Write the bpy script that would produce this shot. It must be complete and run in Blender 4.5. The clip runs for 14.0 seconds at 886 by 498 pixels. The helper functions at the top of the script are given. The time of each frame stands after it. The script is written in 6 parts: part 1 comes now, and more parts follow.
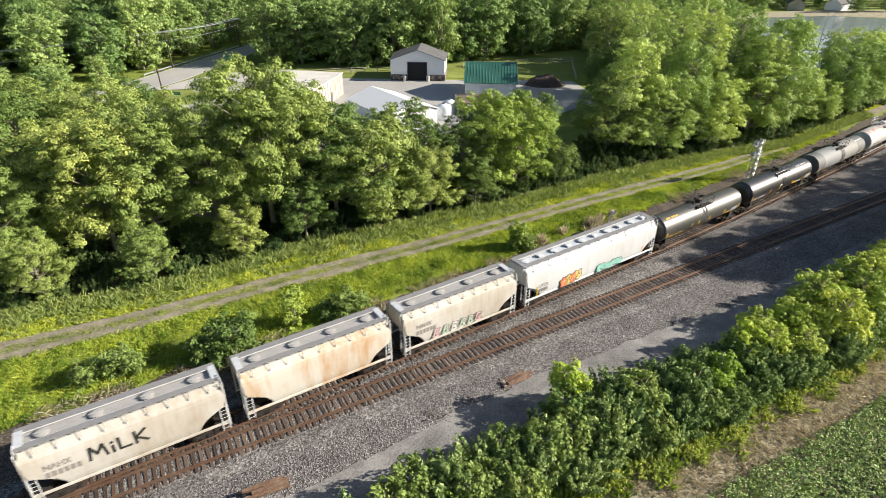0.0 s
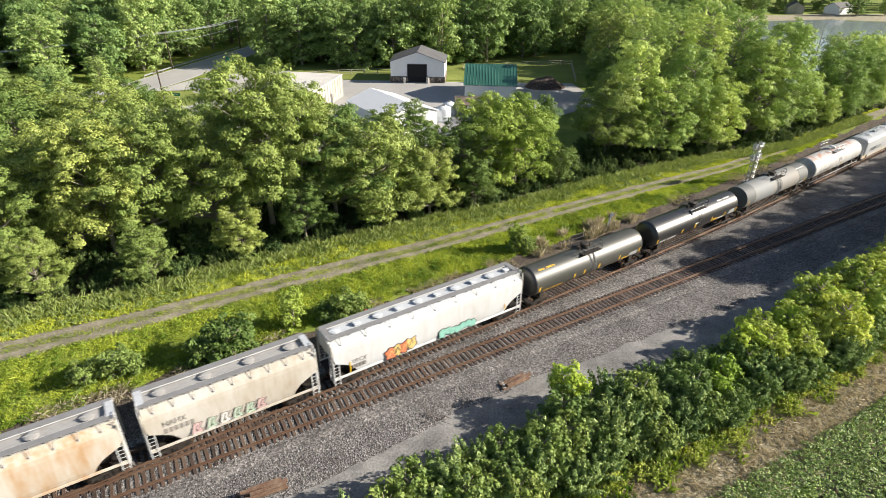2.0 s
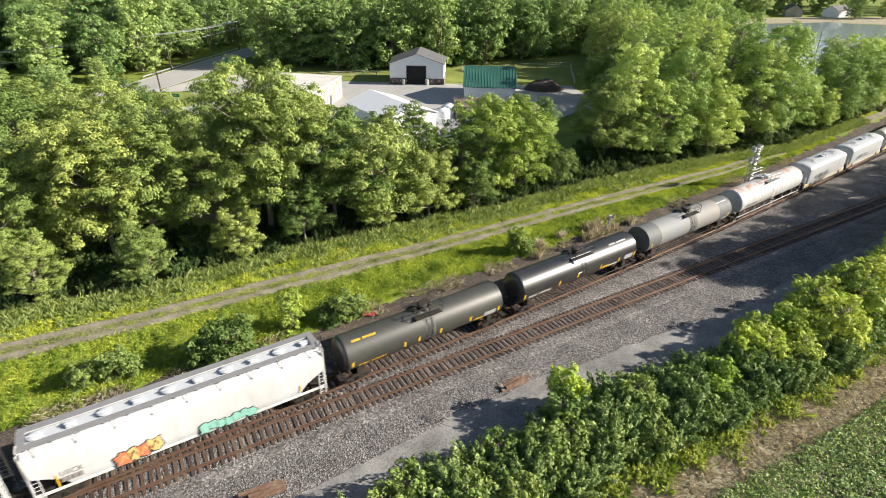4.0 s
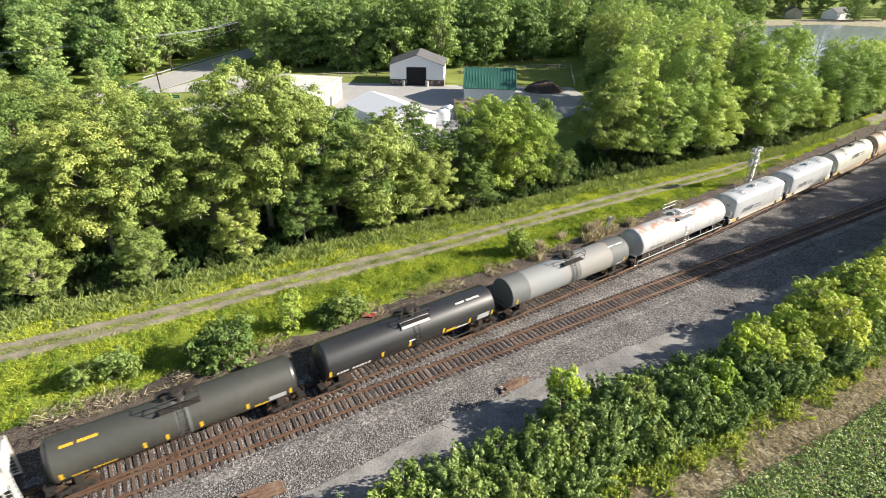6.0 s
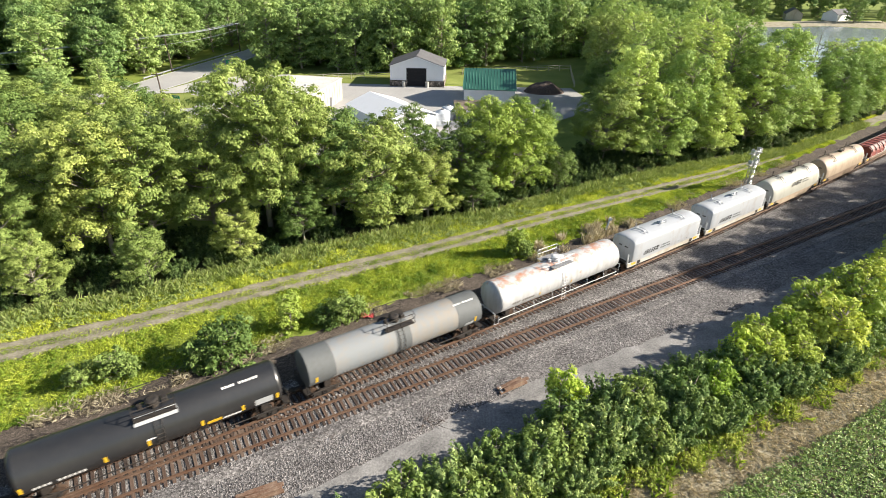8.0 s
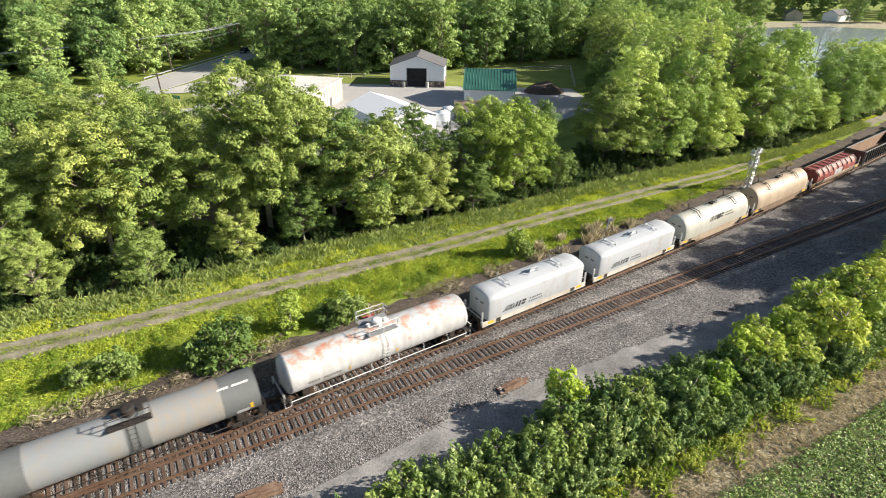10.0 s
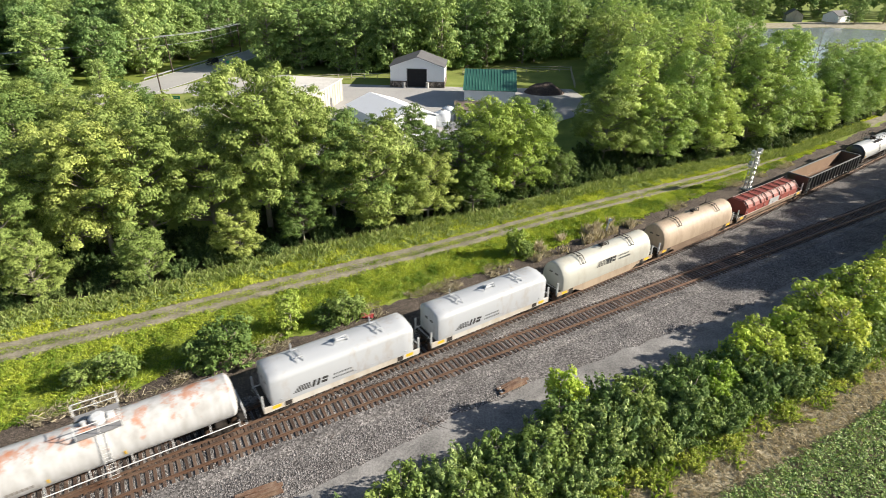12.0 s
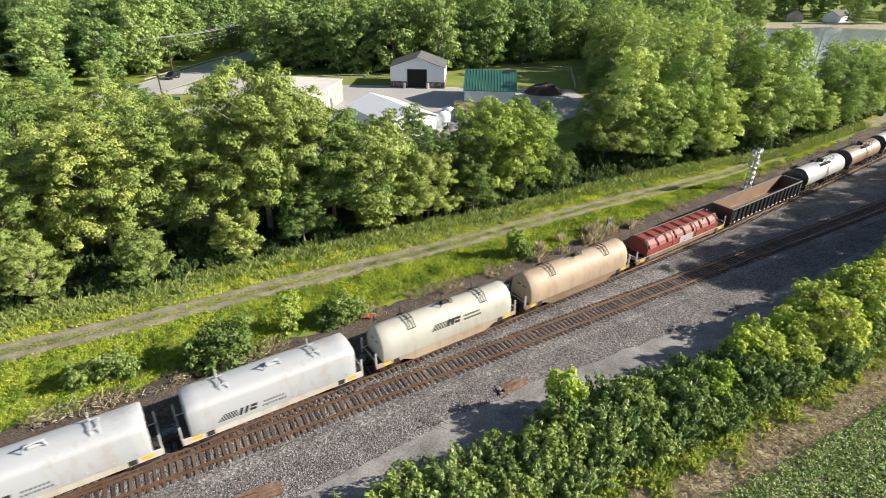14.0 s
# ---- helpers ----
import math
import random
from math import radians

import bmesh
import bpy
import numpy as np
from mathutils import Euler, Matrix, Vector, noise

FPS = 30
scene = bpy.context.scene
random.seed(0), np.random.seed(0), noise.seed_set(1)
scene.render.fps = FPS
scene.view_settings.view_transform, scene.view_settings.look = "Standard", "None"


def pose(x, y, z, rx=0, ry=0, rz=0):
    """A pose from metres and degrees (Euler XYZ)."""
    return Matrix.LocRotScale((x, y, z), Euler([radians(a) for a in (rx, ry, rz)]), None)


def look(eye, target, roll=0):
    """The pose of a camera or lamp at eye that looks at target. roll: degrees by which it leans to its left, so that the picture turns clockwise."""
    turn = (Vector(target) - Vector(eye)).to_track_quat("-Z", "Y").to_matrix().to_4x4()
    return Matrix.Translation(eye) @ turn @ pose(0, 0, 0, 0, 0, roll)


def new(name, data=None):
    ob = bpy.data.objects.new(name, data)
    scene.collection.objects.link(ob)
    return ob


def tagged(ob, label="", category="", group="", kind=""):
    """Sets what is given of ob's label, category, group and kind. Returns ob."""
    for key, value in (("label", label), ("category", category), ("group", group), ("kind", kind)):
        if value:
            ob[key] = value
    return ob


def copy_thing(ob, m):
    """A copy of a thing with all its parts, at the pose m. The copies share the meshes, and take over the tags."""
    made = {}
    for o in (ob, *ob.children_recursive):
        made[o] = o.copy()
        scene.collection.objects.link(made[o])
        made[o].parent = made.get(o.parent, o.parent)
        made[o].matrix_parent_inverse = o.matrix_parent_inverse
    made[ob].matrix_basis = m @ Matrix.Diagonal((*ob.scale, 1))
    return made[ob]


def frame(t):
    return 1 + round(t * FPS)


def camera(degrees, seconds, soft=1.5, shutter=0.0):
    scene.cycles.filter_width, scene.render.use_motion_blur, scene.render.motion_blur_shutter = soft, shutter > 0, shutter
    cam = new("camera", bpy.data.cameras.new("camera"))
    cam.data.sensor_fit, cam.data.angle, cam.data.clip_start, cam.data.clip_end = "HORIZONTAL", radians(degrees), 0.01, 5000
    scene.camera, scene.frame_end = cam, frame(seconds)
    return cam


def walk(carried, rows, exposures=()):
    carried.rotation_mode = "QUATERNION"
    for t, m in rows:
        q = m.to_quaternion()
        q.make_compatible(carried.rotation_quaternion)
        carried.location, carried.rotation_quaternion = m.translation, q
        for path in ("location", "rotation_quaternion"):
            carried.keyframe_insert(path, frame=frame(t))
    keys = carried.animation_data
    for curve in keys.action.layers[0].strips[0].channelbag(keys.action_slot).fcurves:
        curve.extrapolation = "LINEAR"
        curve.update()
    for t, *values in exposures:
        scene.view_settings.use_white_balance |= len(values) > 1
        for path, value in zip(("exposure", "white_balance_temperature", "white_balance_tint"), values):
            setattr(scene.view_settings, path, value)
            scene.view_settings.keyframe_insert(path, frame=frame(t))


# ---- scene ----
# The world's x points across the view, y away from it; the main track climbs away to the upper right.

# ---------------------------------------------------------------- camera
cam = camera(76.3, 14.0, soft=0.72, shutter=0.5)


def aim(dx, dz, pitch, yaw, roll):
    p, a = radians(pitch), radians(yaw)
    eye = Vector((dx, 0.0, 32.0 + dz))
    return look(eye, eye + Vector((math.sin(a) * math.cos(p), math.cos(a) * math.cos(p), -math.sin(p))), roll)


walk(cam, [
    (0.0, aim(-0.16, 0.12, 28.73, -0.12, 0.30)),
    (1.0, aim(-0.17, 0.09, 28.61, -0.08, 0.40)),
    (2.0, aim(-0.18, 0.09, 28.53, -0.03, 0.52)),
    (3.0, aim(-0.19, 0.13, 28.45, 0.04, 0.62)),
    (5.5, aim(-0.22, 0.15, 28.29, 0.15, 0.79)),
    (6.5, aim(-0.17, 0.14, 28.22, 0.12, 0.82)),
    (8.0, aim(-0.11, 0.09, 28.14, 0.11, 0.87)),
    (10.5, aim(-0.08, 0.08, 28.11, 0.08, 0.89)),
    (12.0, aim(-0.07, 0.02, 28.05, 0.07, 0.91)),
    (14.0, aim(0.0, 0.0, 28.0, 0.0, 0.82)),
], exposures=[(0.0, 1.06), (1.5, 1.07), (3.0, 1.1), (5.5, 1.24), (7.0, 1.34), (8.0, 1.34), (10.5, 1.17), (12.5, 1.11), (14.0, 1.1)])

# ---------------------------------------------------------------- world and sun
SUN_AZ, SUN_EL = radians(2), radians(26)      # azimuth from +x, counter-clockwise
sun_dir = Vector((math.cos(SUN_AZ) * math.cos(SUN_EL), math.sin(SUN_AZ) * math.cos(SUN_EL), math.sin(SUN_EL)))
world = bpy.data.worlds.new("sky")
scene.world = world
world.use_nodes = True
wn = world.node_tree.nodes
sky = wn.new("ShaderNodeTexSky")
sky.sky_type, sky.sun_disc = "NISHITA", False
sky.sun_elevation, sky.sun_rotation = SUN_EL, math.atan2(sun_dir.x, sun_dir.y)
world.node_tree.links.new(sky.outputs[0], wn["Background"].inputs[0])
wn["Background"].inputs[1].default_value = 0.054
sun = new("sun", bpy.data.lights.new("sun", "SUN"))
sun.data.energy, sun.data.angle, sun.data.color = 5.0, radians(0.55), (1.0, 0.91, 0.78)
sun.matrix_world = look(sun_dir * 300, (0, 0, 0))


# ---------------------------------------------------------------- materials
def material(name, build):
    m = bpy.data.materials.new(name)
    m.use_nodes = True
    nt = m.node_tree
    build(nt, nt.nodes["Principled BSDF"])
    return m


def ramp(nt, source, stops):
    r = nt.nodes.new("ShaderNodeValToRGB")
    e = r.color_ramp.elements
    while len(e) < len(stops):
        e.new(0.5)
    for el, (p, col) in zip(e, stops):
        el.position, el.color = p, (*col, 1)
    nt.links.new(source, r.inputs[0])
    return r.outputs[0]


def mix(nt, fac, a, b, blend="MIX"):
    n = nt.nodes.new("ShaderNodeMix")
    n.data_type, n.blend_type = "RGBA", blend
    for sock, value in ((n.inputs[0], fac), (n.inputs[6], a), (n.inputs[7], b)):
        if isinstance(value, bpy.types.NodeSocket):
            nt.links.new(value, sock)
        elif isinstance(value, tuple):
            sock.default_value = (*value, 1)
        else:
            sock.default_value = value
    return n.outputs[2]


def coords(nt, scale=(1, 1, 1)):
    tc = nt.nodes.new("ShaderNodeTexCoord")
    mp = nt.nodes.new("ShaderNodeMapping")
    mp.inputs[3].default_value = scale
    nt.links.new(tc.outputs["Object"], mp.inputs[0])
    return mp.outputs[0]


def noise_tex(nt, vec, scale, detail=4.0, rough=0.55):
    n = nt.nodes.new("ShaderNodeTexNoise")
    n.inputs["Scale"].default_value, n.inputs["Detail"].default_value, n.inputs["Roughness"].default_value = scale, detail, rough
    nt.links.new(vec, n.inputs["Vector"])
    return n.outputs["Fac"]


def bump(nt, bsdf, height, strength, distance):
    b = nt.nodes.new("ShaderNodeBump")
    b.inputs["Strength"].default_value, b.inputs["Distance"].default_value = strength, distance
    nt.links.new(height, b.inputs["Height"])
    nt.links.new(b.outputs[0], bsdf.inputs["Normal"])


def worn(name, base, dirt, rough=0.55, metal=0.0, big=0.5, fine=6.0, lo=0.45, hi=0.75, streak=1.0, relief=0.15, gloss=0.5):
    """A surface of one colour with stains of a second one at two scales."""
    def build(nt, b):
        v = coords(nt, (1, 1, 1.0 / streak))
        a, c = noise_tex(nt, v, big, 6, 0.65), noise_tex(nt, v, fine, 5, 0.6)
        m = nt.nodes.new("ShaderNodeMath")
        m.operation = "MULTIPLY_ADD"
        m.inputs[1].default_value, m.inputs[2].default_value = 0.4, 0.0
        nt.links.new(c, m.inputs[0])
        s = nt.nodes.new("ShaderNodeMath")
        s.operation = "MULTIPLY_ADD"
        s.inputs[1].default_value = 0.6
        nt.links.new(a, s.inputs[0])
        nt.links.new(m.outputs[0], s.inputs[2])
        fac = ramp(nt, s.outputs[0], [(lo, (0, 0, 0)), (hi, (1, 1, 1))])
        col = mix(nt, fac, base, dirt)
        nt.links.new(col, b.inputs["Base Color"])
        b.inputs["Roughness"].default_value, b.inputs["Metallic"].default_value = rough, metal
        b.inputs["Specular IOR Level"].default_value = gloss
        if relief:
            bump(nt, b, c, relief, 0.02)
    return material(name, build)


def ground_mat(name, stops, scale_big, scale_fine, rough=0.95, relief=0.5, dist=0.05, speck=None):
    def build(nt, b):
        v = coords(nt)
        a, c = noise_tex(nt, v, scale_big, 5, 0.6), noise_tex(nt, v, scale_fine, 6, 0.7)
        m = nt.nodes.new("ShaderNodeMath")
        m.operation = "ADD"
        h = nt.nodes.new("ShaderNodeMath")
        h.operation = "MULTIPLY"
        h.inputs[1].default_value = 0.5
        nt.links.new(a, m.inputs[0]), nt.links.new(c, m.inputs[1]), nt.links.new(m.outputs[0], h.inputs[0])
        col = ramp(nt, h.outputs[0], stops)
        height = c
        if speck:
            vo = nt.nodes.new("ShaderNodeTexVoronoi")
            vo.inputs["Scale"].default_value = speck
            nt.links.new(v, vo.inputs["Vector"])
            sep = nt.nodes.new("ShaderNodeSeparateColor")
            nt.links.new(vo.outputs["Color"], sep.inputs[0])
            tone = ramp(nt, sep.outputs[0], [(0.0, (0.4, 0.39, 0.38)), (0.5, (0.9, 0.88, 0.86)), (0.85, (1.35, 1.32, 1.29)), (1.0, (2.0, 1.96, 1.92))])
            col = mix(nt, 1.0, col, tone, "MULTIPLY")
            height = vo.outputs["Distance"]
        nt.links.new(col, b.inputs["Base Color"])
        b.inputs["Roughness"].default_value = rough
        b.inputs["Specular IOR Level"].default_value = 0.2
        bump(nt, b, height, relief, dist)
    return material(name, build)


def leaf_mat(name, dark, mid, light, trans=0.2, patch=0.0, gloss=0.15):
    """Leaves: colour by leaf and by tree, part of the light going through."""
    def build(nt, b):
        geo, info = nt.nodes.new("ShaderNodeNewGeometry"), nt.nodes.new("ShaderNodeObjectInfo")
        col = ramp(nt, geo.outputs["Random Per Island"], [(0.0, dark), (0.55, mid), (1.0, light)])
        hsv = nt.nodes.new("ShaderNodeHueSaturation")
        mr = nt.nodes.new("ShaderNodeMapRange")
        mr.inputs[3].default_value, mr.inputs[4].default_value = 0.74, 1.26
        nt.links.new(info.outputs["Random"], mr.inputs[0])
        nt.links.new(mr.outputs[0], hsv.inputs["Value"])
        mh = nt.nodes.new("ShaderNodeMapRange")
        mh.inputs[3].default_value, mh.inputs[4].default_value = 0.52, 0.482
        nt.links.new(info.outputs["Random"], mh.inputs[0])
        nt.links.new(mh.outputs[0], hsv.inputs["Hue"])
        if patch:
            tone = ramp(nt, noise_tex(nt, coords(nt), patch, 4), [(0.36, (0.5, 0.62, 0.55)), (0.5, (0.95, 1.0, 0.95)), (0.64, (1.18, 1.2, 1.25))])
            col = mix(nt, 1.0, col, tone, "MULTIPLY")
        nt.links.new(col, hsv.inputs["Color"])
        nt.links.new(hsv.outputs[0], b.inputs["Base Color"])
        b.inputs["Roughness"].default_value = 0.6
        b.inputs["Specular IOR Level"].default_value = gloss
        tr = nt.nodes.new("ShaderNodeBsdfTranslucent")
        warm = mix(nt, 1.0, hsv.outputs[0], (1.22, 1.18, 0.78), "MULTIPLY")
        nt.links.new(warm, tr.inputs[0])
        ms = nt.nodes.new("ShaderNodeMixShader")
        ms.inputs[0].default_value = trans
        nt.links.new(b.outputs[0], ms.inputs[1]), nt.links.new(tr.outputs[0], ms.inputs[2])
        nt.links.new(ms.outputs[0], nt.nodes["Material Output"].inputs[0])
    return material(name, build)


def plain(name, col, rough=0.5, metal=0.0):
    return worn(name, col, tuple(c * 0.72 for c in col), rough, metal, 1.2, 9.0, 0.4, 0.7, 1.0, 0.05)


M_GROUND = ground_mat("meadow_soil", [(0.3, (0.1, 0.14, 0.025)), (0.5, (0.18, 0.23, 0.04)), (0.7, (0.26, 0.29, 0.07))], 0.25, 5.0)
M_BALLAST = ground_mat("ballast_stone", [(0.38, (0.09, 0.087, 0.088)), (0.5, (0.155, 0.15, 0.15)), (0.62, (0.225, 0.218, 0.215))], 0.3, 8.0, 0.9, 0.7, 0.06, 9.0)
# Dark cinder soil, toned deeper to paint in the cars' shadow across it.
M_SHOULDER = ground_mat("shade_dark_cinder_soil", [(0.3, (0.045, 0.038, 0.033)), (0.5, (0.095, 0.08, 0.068)), (0.7, (0.18, 0.15, 0.12))], 0.35, 3.0, 0.95, 0.5, 0.05, 14.0)
M_DIRT = ground_mat("packed_gravel", [(0.36, (0.1, 0.098, 0.097)), (0.5, (0.21, 0.205, 0.2)), (0.64, (0.33, 0.322, 0.312))], 0.3, 6.0, 0.92, 0.5, 0.04)
M_PATH = ground_mat("gravel_lane", [(0.35, (0.13, 0.125, 0.08)), (0.5, (0.22, 0.2, 0.15)), (0.65, (0.33, 0.3, 0.24))], 0.5, 4.0, 0.92, 0.5, 0.04)
M_VERGE = ground_mat("dry_verge", [(0.36, (0.18, 0.16, 0.105)), (0.5, (0.31, 0.28, 0.2)), (0.64, (0.44, 0.4, 0.3))], 0.5, 5.0)
M_FIELD = ground_mat("field_soil", [(0.36, (0.07, 0.058, 0.04)), (0.5, (0.12, 0.1, 0.07)), (0.64, (0.18, 0.15, 0.11))], 0.5, 6.0)
# Leaf litter, its tone lowered to paint the shade below the trees.
M_LITTER = ground_mat("shade_dark_leaf_litter", [(0.3, (0.025, 0.03, 0.012)), (0.5, (0.05, 0.055, 0.022)), (0.7, (0.09, 0.085, 0.04))], 0.4, 4.0)
M_ASPHALT = ground_mat("worn_asphalt", [(0.3, (0.28, 0.277, 0.27)), (0.5, (0.36, 0.355, 0.345)), (0.7, (0.43, 0.42, 0.405))], 0.08, 2.0, 0.9, 0.2, 0.02)
M_LAWN = ground_mat("lawn", [(0.3, (0.1, 0.14, 0.03)), (0.5, (0.19, 0.23, 0.055)), (0.7, (0.28, 0.29, 0.09))], 0.12, 3.0)
M_TIE = worn("creosoted_wood", (0.06, 0.042, 0.034), (0.15, 0.115, 0.09), 0.9, 0, 2.0, 14.0, 0.4, 0.7, 1.0, 0.4)


def loose_stone(nt, b):
    geo = nt.nodes.new("ShaderNodeNewGeometry")
    tone = ramp(nt, geo.outputs["Random Per Island"], [(0.0, (0.1, 0.094, 0.092)), (0.4, (0.175, 0.165, 0.16)), (0.8, (0.26, 0.245, 0.235)), (1.0, (0.36, 0.345, 0.335))])
    nt.links.new(tone, b.inputs["Base Color"])
    b.inputs["Roughness"].default_value = 0.9


M_STONES = material("broken_ballast_stone", loose_stone)


def tie_wood(nt, b):
    info = nt.nodes.new("ShaderNodeObjectInfo")
    tone = ramp(nt, info.outputs["Random"], [(0.0, (0.028, 0.018, 0.014)), (0.45, (0.055, 0.032, 0.023)), (0.75, (0.085, 0.05, 0.034)), (1.0, (0.13, 0.092, 0.07))])
    grain = noise_tex(nt, coords(nt, (6.0, 1.0, 6.0)), 3.0, 6, 0.7)
    dust = ramp(nt, grain, [(0.46, (0, 0, 0)), (0.76, (0.6, 0.6, 0.6))])
    nt.links.new(mix(nt, dust, tone, (0.2, 0.165, 0.135)), b.inputs["Base Color"])
    b.inputs["Roughness"].default_value = 0.92
    bump(nt, b, grain, 0.5, 0.02)


M_TIE_OLD = material("aged_tie_wood", tie_wood)
M_OLDTIE = worn("weathered_wood", (0.12, 0.06, 0.035), (0.26, 0.19, 0.14), 0.9, 0, 2.0, 14.0, 0.4, 0.7, 1.0, 0.4)
M_RAIL = worn("rusty_rail", (0.14, 0.075, 0.048), (0.22, 0.16, 0.12), 0.42, 0.45, 0.6, 20.0, 0.35, 0.7)
M_LEAF = [leaf_mat("maple_leaf", (0.165, 0.23, 0.055), (0.275, 0.355, 0.095), (0.38, 0.45, 0.145)),
          leaf_mat("ash_leaf", (0.115, 0.175, 0.045), (0.185, 0.27, 0.07), (0.27, 0.35, 0.105)),
          leaf_mat("poplar_leaf", (0.28, 0.385, 0.1), (0.4, 0.52, 0.15), (0.52, 0.63, 0.22)),
          leaf_mat("linden_leaf", (0.27, 0.36, 0.06), (0.39, 0.48, 0.095), (0.5, 0.57, 0.14))]
# Far leaves coloured brighter, putting aerial haze into the paint.
M_FARLEAF = leaf_mat("haze_bright_far_wood_leaf", (0.14, 0.22, 0.065), (0.24, 0.35, 0.11), (0.36, 0.46, 0.17))
M_SHRUB = leaf_mat("shrub_leaf", (0.11, 0.175, 0.06), (0.22, 0.31, 0.11), (0.39, 0.48, 0.19))
M_BRIGHT = leaf_mat("young_leaf", (0.22, 0.34, 0.04), (0.31, 0.43, 0.06), (0.41, 0.52, 0.09))
M_SOY = leaf_mat("bean_leaf", (0.07, 0.13, 0.04), (0.22, 0.34, 0.1), (0.5, 0.6, 0.25), gloss=0.4)
M_GRASS = leaf_mat("grass_blade", (0.25, 0.33, 0.035), (0.37, 0.44, 0.06), (0.5, 0.54, 0.12), 0.33, 0.33)
# Undergrowth leaves coloured darker to stand in for shade at the wood's foot.
M_UNDER_SHADE = leaf_mat("shade_dark_undergrowth_leaf", (0.05, 0.085, 0.028), (0.1, 0.155, 0.048), (0.2, 0.27, 0.09))
M_WEED = leaf_mat("weed_leaf", (0.2, 0.27, 0.07), (0.3, 0.37, 0.11), (0.44, 0.48, 0.2))
M_GOLDEN = leaf_mat("goldenrod_leaf", (0.28, 0.35, 0.06), (0.42, 0.49, 0.1), (0.56, 0.6, 0.17))
M_STRAW = leaf_mat("dry_stalk", (0.28, 0.235, 0.165), (0.46, 0.4, 0.3), (0.64, 0.58, 0.46))
M_BARK = worn("bark", (0.2, 0.175, 0.14), (0.36, 0.33, 0.28), 0.95, 0, 2, 12, 0.4, 0.7, 3.0, 0.6)
M_WHITEWALL = worn("white_metal_siding", (0.85, 0.86, 0.87), (0.74, 0.74, 0.74), 0.45, 0, 0.3, 4.0, 0.5, 0.8)
M_GREENROOF = worn("green_metal_roof", (0.035, 0.13, 0.095), (0.05, 0.16, 0.12), 0.4, 0.2, 0.3, 3.0)
M_GREYROOF = worn("grey_shingle_roof", (0.1, 0.1, 0.105), (0.16, 0.16, 0.165), 0.8, 0, 0.4, 4.0)
M_WHITEROOF = worn("pale_membrane_roof", (0.62, 0.6, 0.56), (0.42, 0.4, 0.37), 0.7, 0, 0.25, 2.0, 0.45, 0.7)
M_STONE = ground_mat("rubble_stone", [(0.3, (0.08, 0.07, 0.06)), (0.5, (0.17, 0.15, 0.13)), (0.7, (0.28, 0.25, 0.22))], 0.8, 3.0, 0.9, 0.8, 0.06, 2.4)
M_DARK = plain("dark_opening", (0.02, 0.02, 0.022), 0.9)
M_TIMBER = worn("grey_timber", (0.42, 0.38, 0.32), (0.26, 0.23, 0.19), 0.9, 0, 1, 8)
M_GALV = worn("galvanised_steel", (0.55, 0.56, 0.57), (0.4, 0.4, 0.4), 0.4, 0.8, 1, 8)
M_SIGN = plain("green_sign_sheet", (0.01, 0.25, 0.13), 0.4)
M_LINE = plain("white_paint", (0.7, 0.7, 0.68), 0.6)
M_SHEDWALL = worn("cream_siding", (0.46, 0.44, 0.39), (0.3, 0.27, 0.22), 0.6, 0, 0.4, 3.0, 0.42, 0.68, 5.0)
def water(nt, b):
    # Base colour lifted to carry the pale sky reflected in the pond.
    b.inputs["Base Color"].default_value, b.inputs["Roughness"].default_value = (0.26, 0.31, 0.32, 1), 0.12
    bump(nt, b, noise_tex(nt, coords(nt), 2.5, 3), 0.12, 0.05)


M_WATER = material("sky_pale_pond_water", water)
M_MOUND = ground_mat("dark_gravel_heap", [(0.3, (0.05, 0.04, 0.035)), (0.5, (0.1, 0.08, 0.07)), (0.7, (0.16, 0.135, 0.12))], 0.5, 4.0, 0.95, 0.8, 0.1, 6.0)
M_CONCRETE = ground_mat("pale_concrete", [(0.3, (0.33, 0.32, 0.3)), (0.5, (0.42, 0.41, 0.385)), (0.7, (0.5, 0.485, 0.455))], 0.1, 2.0, 0.9, 0.2, 0.02)
M_POLY = worn("white_tank_plastic", (0.62, 0.66, 0.7), (0.5, 0.53, 0.56), 0.4, 0, 0.8, 5.0)
M_GLASS = plain("dark_car_glass", (0.015, 0.017, 0.02), 0.08)
M_SUV = plain("dark_blue_car_paint", (0.015, 0.02, 0.035), 0.25, 0.3)
M_CHROME = plain("bright_car_trim", (0.6, 0.6, 0.62), 0.3, 0.6)
M_RUSTROOF = worn("brown_sheet_roof", (0.2, 0.15, 0.12), (0.3, 0.24, 0.2), 0.6, 0.2, 0.6, 4)
M_REDSHEET = plain("red_plastic", (0.5, 0.05, 0.06), 0.5)
M_CREAM = worn("cream_car_paint", (0.5, 0.48, 0.44), (0.35, 0.29, 0.215), 0.5, 0, 0.35, 2.5, 0.44, 0.72, 4.0, 0.04)
M_RUSTCREAM = worn("rust_streaked_cream_paint", (0.55, 0.52, 0.46), (0.42, 0.24, 0.1), 0.55, 0, 0.38, 2.2, 0.46, 0.68, 5.0, 0.04)
M_WHITECAR = worn("white_car_paint", (0.57, 0.585, 0.6), (0.44, 0.425, 0.4), 0.42, 0, 0.3, 2.0, 0.46, 0.8, 4.0, 0.03)
M_HOOD = worn("pale_grey_hood_paint", (0.4, 0.42, 0.445), (0.31, 0.25, 0.2), 0.45, 0, 0.4, 3.0, 0.55, 0.78, 3.0, 0.03)
M_HOODCREAM = worn("cream_hood_paint", (0.4, 0.4, 0.355), (0.3, 0.265, 0.21), 0.5, 0, 0.5, 3.0, 0.5, 0.8, 3.0, 0.03)
